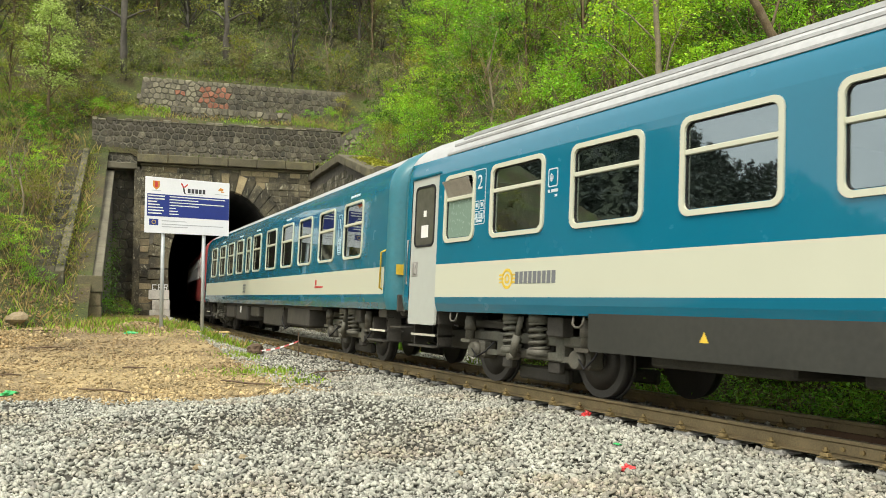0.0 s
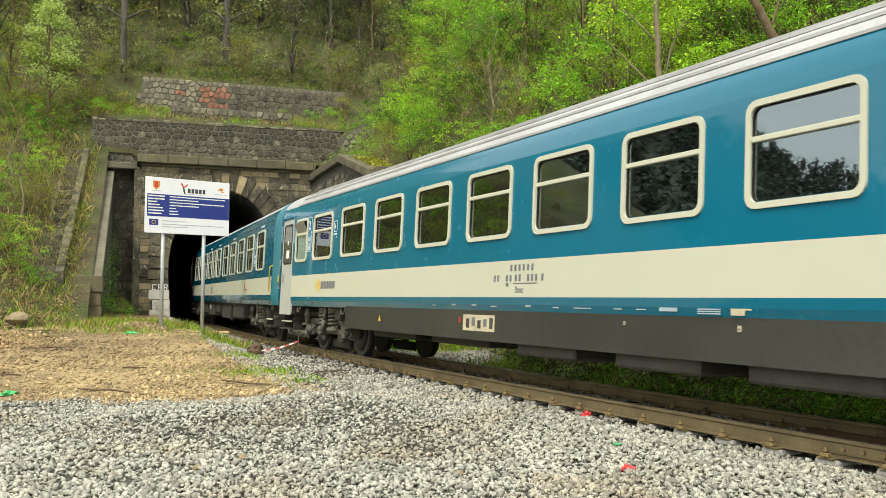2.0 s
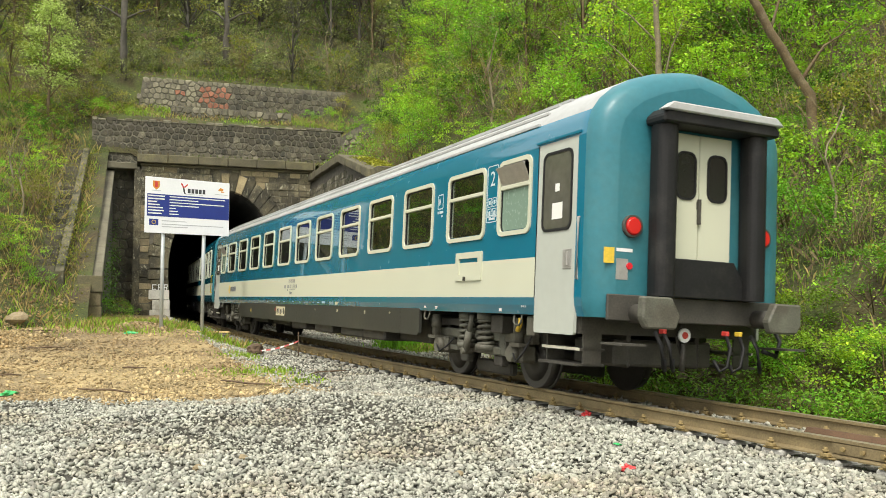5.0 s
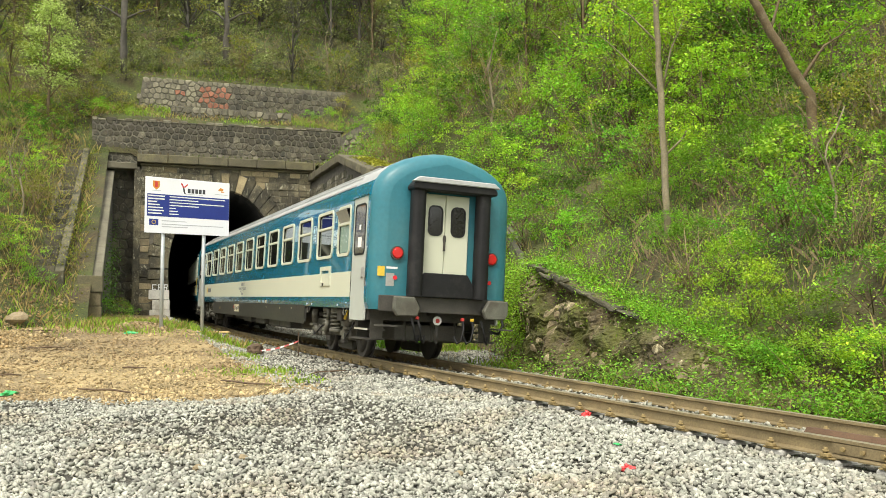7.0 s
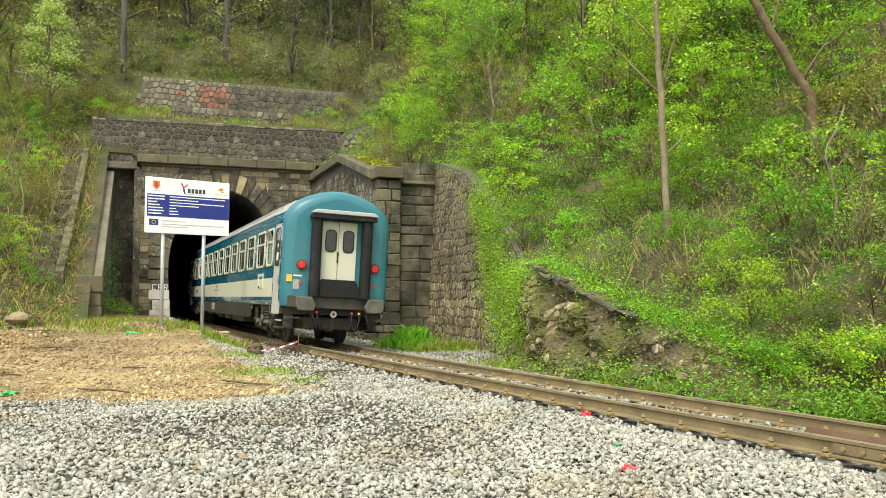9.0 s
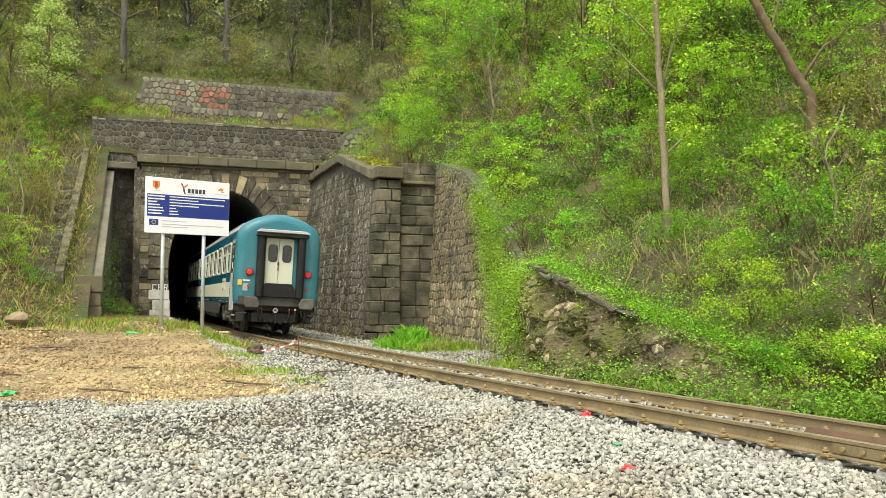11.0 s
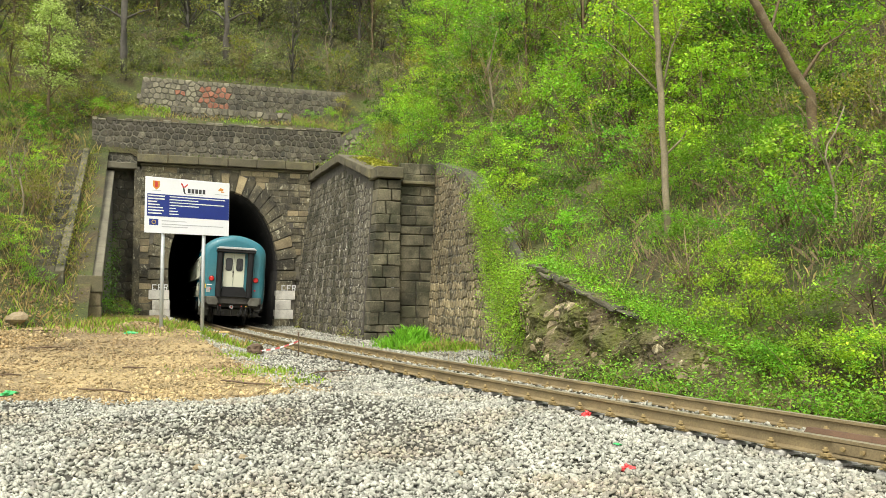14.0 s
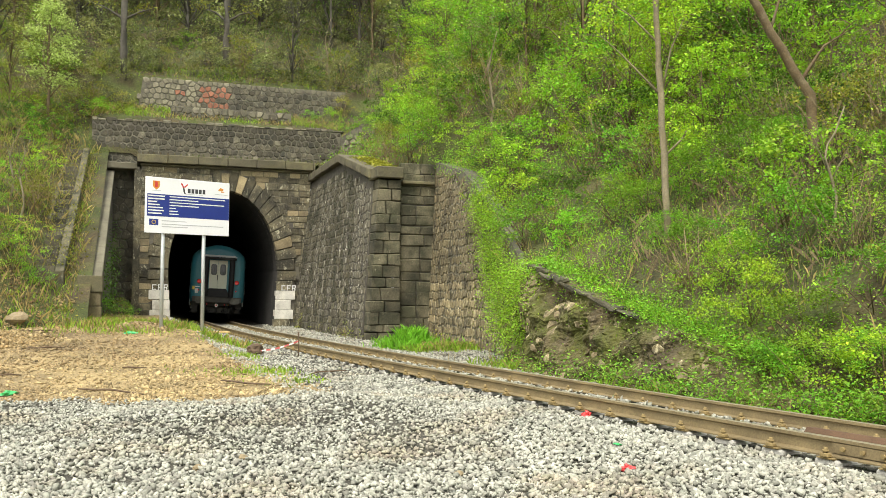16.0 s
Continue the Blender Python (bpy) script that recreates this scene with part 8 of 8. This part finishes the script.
    for k in range(420):
        v = rng.uniform(-34.2, -24.2)
        base = float(np.interp(-v, [23.6, 27, 33, 36.5], [4.7, 3.75, 3.75, 4.4])) + 0.55
        zt = float(np.interp(-v, [23.6, 25.5, 27, 29.5, 33, 36], [1.9, 2.0, 1.8, 1.15, 0.5, 0.1]))
        u = base + rng.uniform() * (table_at(RIGHT_FOOT, v) + 0.3 - base)
        c.append(tuple(PORTAL @ Vector((u, v, zt + 0.08 - 0.25 * (rng.uniform() ** 3)))))
    V, F = leaf_arrays(rng, c, np.full(len(c), 0.40), 34, 0.05, 0.45)
    tagged(from_np("undergrowth", V, F, M_LEAF_MID), "green weeds hanging over the head of the rock", "undergrowth", kind="stuff")
    for mat, seed, n in ((M_LEAF_MID, 12, 2100), (M_LEAF_BRIGHT, 19, 900)):
        c = []
        while len(c) < n:
            v = rng.uniform(-39, -24)
            u = table_at(RIGHT_FOOT, v) - 0.2 + 6.5 * rng.uniform() ** 1.2
            if fnoise(u * 0.8, v * 0.8, seed) > -0.15:
                c.append(tuple(hill_point(max(u, table_at(RIGHT_FOOT, v)), v, 0.06 + 0.16 * rng.uniform())))
        V, F = leaf_arrays(rng, c, np.full(len(c), 0.38), 18, 0.048, 0.4)
        tagged(from_np("undergrowth", V, F, mat), "small-leaved green undergrowth at the foot of the slope", "undergrowth", kind="stuff")
    c = []
    while len(c) < 1900:
        u, v = rng.uniform(-15, -5.9), rng.uniform(-16, 8)
        if -7.5 < u < -6.2 and v < 0.8:
            continue
        c.append(tuple(hill_point(u, v, 0.08)))
    V, F = leaf_arrays(rng, c, np.full(len(c), 0.5), 10, 0.085, 0.35)
    tagged(from_np("undergrowth", V, F, M_LEAF_OLIVE), "thin olive undergrowth on the left-hand bank", "undergrowth", kind="stuff")
    c = []
    while len(c) < 1500:
        u, v = rng.uniform(-18, 16), 5.8 + 26 * rng.uniform() ** 1.2
        if fnoise(u * 0.4, v * 0.4, 15) > -0.05:
            c.append(tuple(hill_point(u, v, 0.1)))
    V, F = leaf_arrays(rng, c, np.full(len(c), 0.8), 10, 0.12, 0.35)
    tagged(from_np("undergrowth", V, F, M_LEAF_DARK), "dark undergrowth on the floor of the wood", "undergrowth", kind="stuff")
    st = []
    while len(st) < 800:
        v = rng.uniform(-37, -27)
        u = table_at(RIGHT_FOOT, v) + 0.2 + 5.5 * rng.uniform()
        if fnoise(u * 0.5, v * 0.5, 33) > 0.0:
            st.append(tuple(hill_point(u, v, -0.03)))
    blades("dry_stalks", st, 0.38, M_TWIG, 44, "tall dry stalks and straw standing on the slope", "grass", 0.0035)
    st = []
    while len(st) < 2400:
        u, v = rng.uniform(-13, -5.9), rng.uniform(-20, 2)
        st.append(tuple(hill_point(u, v, -0.03)))
    blades("dry_stalks", st, 0.45, M_DRYGRASS, 45, "dry straw among the weeds of the left-hand bank", "grass", 0.008)
    c = []
    while len(c) < 420:
        u, v = rng.uniform(-13, -3.3), rng.uniform(2.3, 4.9)
        if u < -4.6 or rng.uniform() < 0.25:
            c.append(tuple(hill_point(u, v, 0.1)))
    while len(c) < 900:
        u, v = rng.uniform(-9, 7.5), rng.uniform(4.4, 8.2)
        if v > 5.7 or u < -4.4:
            c.append(tuple(hill_point(u, v, 0.12)))
    V, F = leaf_arrays(rng, c, np.full(len(c), 0.6), 14, 0.1, 0.6)
    tagged(from_np("undergrowth", V, F, M_LEAF_OLIVE), "olive weeds on the terrace above the portal", "undergrowth", kind="stuff")
    # low weeds on the verge behind the far rail
    c = []
    for k in range(600):
        p = on_track(rng.uniform(2.0, 16.0), 2.3 + 2.6 * rng.uniform() ** 0.8)
        c.append((p.x, p.y, ground_z(p.x, p.y) + 0.04 + 0.12 * rng.uniform()))
    V, F = leaf_arrays(rng, c, np.full(len(c), 0.30), 16, 0.05, 0.6)
    tagged(from_np("verge_weeds", V, F, M_LEAF_BRIGHT), "fresh green weeds on the verge behind the far rail", "weeds", kind="stuff")
    # bright tuft below the wing wall
    t = []
    for a, b in zip(rng.normal(size=1400), rng.normal(size=1400)):
        x, y = -0.98 + 0.46 * a, 27.2 + 0.4 * b
        t.append((x, y, ground_z(x, y) + max(0, 0.36 - 0.16 * (a * a + b * b))))
    blades("grass_tuft", t, 0.32, M_TUFT, 3, "dense bright green grass tuft below the wing wall", "grass", 0.014)


ground_cover()


def ivy():
    """Ivy: creeping stems and leaves laid over masonry."""
    rng = np.random.default_rng(17)
    # on the inner face of the left wing wall
    c = []
    for k in range(170):
        v = rng.uniform(-12.5, -1.0)
        z = rng.uniform(0.0, 0.2 + 0.85 * (1.6 + (v + 13.0) * 0.41)) if rng.uniform() < 0.8 else rng.uniform(0, 2.5)
        if rng.uniform() < 0.35 + 0.3 * math.sin(v * 2):
            continue
        c.append(tuple(PORTAL @ Vector((-5.2 + rng.uniform(0, 0.06), v, z))))
    V, F = leaf_arrays(rng, c, np.full(len(c), 0.42), 26, 0.085, 1.0)
    tagged(from_np("ivy", V, F, M_LEAF_DARK), "dark ivy hanging on the left wing wall", "ivy", kind="stuff")
    # over the battered wall and the near end of the rock
    c = []
    for k in range(420):
        v = rng.uniform(-26.2, -18.2)
        h = float(np.interp(-v, [12.3, 16, 19.8, 23.6, 27], [6.4, 5.6, 3.9, 2.0, 1.8]))
        u = float(np.interp(-v, [12.3, 16, 19.8, 23.6, 27], [6.35, 6.1, 5.6, 4.75, 3.9]))
        t = 1 - rng.uniform(0, 1) * min(1.0, max(0.1, (-v - 17.5) / 5.0))
        z = h * t + 0.1
        c.append(tuple(PORTAL @ Vector((u + 0.3 * z / max(h, 1) - 0.12, v, z))))
    V, F = leaf_arrays(rng, c, np.full(len(c), 0.42), 46, 0.055, 0.9)
    tagged(from_np("creeper", V, F, M_LEAF_MID), "green creeper trailing over the battered wall", "creeper", kind="stuff")
    c = []
    for k in range(150):
        v = rng.uniform(-22.0, -11.9)
        h = float(np.interp(-v, [12.3, 16, 19.8, 23.6], [6.4, 5.6, 3.9, 2.0]))
        u = float(np.interp(-v, [12.3, 16, 19.8, 23.6], [6.35, 6.1, 5.6, 4.75]))
        c.append(tuple(PORTAL @ Vector((u + 0.35 + rng.uniform(-0.15, 1.3), v, h + rng.uniform(-0.25, 0.3)))))
    V, F = leaf_arrays(rng, c, np.full(len(c), 0.45), 52, 0.06, 0.7)
    tagged(from_np("creeper", V, F, M_LEAF_MID), "bright green creeper on top of the battered wall", "creeper", kind="stuff")
    c = []
    for k in range(150):
        v = rng.uniform(-34.5, -24)
        h = float(np.interp(-v, [23.6, 25.5, 27, 29.5, 33, 36], [1.9, 2.0, 1.8, 1.15, 0.5, 0.1]))
        u = float(np.interp(-v, [23.6, 27, 33, 36.5], [4.7, 3.75, 3.75, 4.4]))
        t = rng.uniform(0.75, 1.05) if rng.uniform() < 0.65 else rng.uniform(0.0, 0.75)
        if t < 0.75 and fnoise(v * 0.9, t * 2, 21) < 0.05:
            continue
        c.append(tuple(PORTAL @ Vector((u + 0.75 * t - 0.1 + max(0, t - 0.8) * 1.5, v, h * t + 0.05))))
    V, F = leaf_arrays(rng, c, np.full(len(c), 0.4), 34, 0.06, 0.8)
    tagged(from_np("rock_weeds", V, F, M_LEAF_MID), "green weeds hanging over the mossy rock", "weeds", kind="stuff")
    c = []
    for k in range(190):
        v = rng.uniform(-13.8, 0.4)
        z = 2.02 + (v + 13.5) * 0.44
        c.append(tuple(PORTAL @ Vector((float(rng.choice([-6.3, -6.85, -7.35])) + rng.normal() * 0.18, v, z + rng.uniform(-0.05, 0.2)))))
    V, F = leaf_arrays(rng, c, np.full(len(c), 0.38), 30, 0.075, 0.8)
    tagged(from_np("chute_weeds", V, F, M_LEAF_OLIVE), "olive weeds half hiding the drain chute", "weeds", kind="stuff")
    c = []
    for k in range(70):
        v = rng.uniform(-16, -0.5)
        u = float(np.interp(-v, [0, 12.2, 12.8, 16], [3.9, 3.9, 5.2, 5.6])) + rng.normal() * 0.2
        x, y = xy_of(u, v)
        c.append((x, y, ground_z(x, y) + rng.uniform(0.02, 0.22)))
    V, F = leaf_arrays(rng, c, np.full(len(c), 0.35), 26, 0.07, 0.9)
    tagged(from_np("wall_foot_weeds", V, F, M_LEAF_OLIVE), "dry olive weeds along the foot of the wing wall", "weeds", kind="stuff")
    c = []
    for k in range(210):
        v = -26.5 - 10.0 * rng.uniform() ** 0.6
        if rng.uniform() > 0.35 + 0.65 * smooth01((-v - 29) / 4):
            continue
        x, y = xy_of(float(np.interp(-v, [23.6, 27, 33, 36.5], [4.5, 3.5, 3.5, 4.2])) + rng.uniform(-0.5, 0.25), v)
        c.append((x, y, ground_z(x, y) + rng.uniform(0.03, 0.35)))
    V, F = leaf_arrays(rng, c, np.full(len(c), 0.36), 36, 0.055, 0.8)
    tagged(from_np("weeds", V, F, M_LEAF_MID), "low green weeds along the foot of the rock", "weeds", kind="stuff")


ivy()


# ---------------------------------------------------------------- the valley's other side, behind the camera
def far_side():
    """A wooded hill across the valley, higher to one side."""
    rng = np.random.default_rng(55)
    rise = lambda a: float(np.interp(math.degrees(a), [95, 122, 135, 142, 156, 162, 166, 170, 175, 186, 330], [0.04, 0.06, 0.2, 0.33, 0.30, 0.245, 0.21, 0.185, 0.15, 0.10, 0.07]))
    shape = lambda d: float(np.interp(d, [45, 90, 150, 220, 330], [0.0, 0.10, 0.45, 1.0, 1.05]))
    lie = lambda a, d: max(-0.5, (220 * rise(a) - 10) * shape(d) * (1 + 0.05 * math.sin(31 * a) + 0.04 * math.sin(57 * a)))
    verts, faces = [], []
    A = np.linspace(radians(95), radians(330), 120)
    R = [45, 70, 90, 120, 150, 185, 220, 330]
    for a in A:
        for r in R:
            verts.append((r * math.cos(a), r * math.sin(a), lie(a, r) if r > 45 else -0.5))
    for i in range(len(A) - 1):
        for j in range(len(R) - 1):
            o = i * len(R) + j
            faces.append((o, o + 1, o + len(R) + 1, o + len(R)))
    tagged(from_np("far_hill", verts, faces, M_FARWOOD, smooth=True), "wooded green hill across the valley", "hill", kind="structure")
    spots = []
    for k in range(1900):
        a = rng.uniform(radians(134), radians(184)) if k % 7 else rng.uniform(radians(125), radians(325))
        d = rng.choice([80, 100, 125, 150, 170, 190, 205, 218, 224]) + rng.uniform(-6, 6)
        h = rng.uniform(6.0, 11.0) * (0.75 if d < 110 else 1.0)
        cx, cy, base, wide = d * math.cos(a), d * math.sin(a), lie(a, d) - 0.5, h * rng.uniform(0.20, 0.32)
        t = rng.uniform(0.0, 1.0, 40) ** 0.8
        b, w = rng.uniform(0, math.tau, 40), wide * (1 - t ** 1.4) * rng.uniform(0.2, 1.0, 40)
        spots.append(np.stack([cx + w * np.cos(b), cy + w * np.sin(b), base + h * t], 1))
    spots = np.concatenate(spots)
    V, F = leaf_arrays(rng, spots, np.full(len(spots), 0.4), 1, 1.35, 0.7)
    tagged(from_np("far_woods", V, F, M_CONIFER_HAZE), "conifer wood across the valley, its haze put into the colour", "wood", kind="stuff")


far_side()


# ---------------------------------------------------------------- what moves
def motions():
    """The train draws away into the tunnel."""
    times = [0.0, 0.5, 1.0, 1.5, 2.0, 2.5, 3.0, 3.5, 4.0, 4.5, 5.0, 5.5, 6.0, 6.5, 7.0, 7.5, 8.0, 8.5, 9.0, 9.5, 10.0, 10.5, 11.0, 11.5, 12.0, 12.5, 13.0, 13.5, 14.0, 14.5, 15.0, 15.5, 16.0]
    way = [-14.084, -11.956, -9.79, -7.657, -5.493, -3.33, -1.337, 0.603, 2.554, 4.42, 6.23, 8.0, 9.76, 11.481, 13.158, 14.8, 16.429, 18.078, 19.81, 21.56, 23.32, 25.09, 26.87, 28.641, 30.446, 32.218, 33.995, 35.866, 37.779, 39.729, 41.707, 43.716, 45.748]
    for ob, ahead, rear, front in TRAIN:
        walk(ob, [(t, vehicle_pose(s + ahead, rear, front)) for t, s in zip(times, way)])
    fine = [k * 0.15 for k in range(107)]
    for wheel in WHEELSETS:
        rows = []
        for t in fine:
            s = float(np.interp(t, times, way))
            rows.append((t, Matrix.Translation(wheel["axle"]) @ Matrix.Rotation(-(s + 14.084) / 0.46, 4, 'X')))
        rows.append((16.0, Matrix.Translation(wheel["axle"]) @ Matrix.Rotation(-(45.748 + 14.084) / 0.46, 4, 'X')))
        walk(wheel["ob"], rows)


motions()
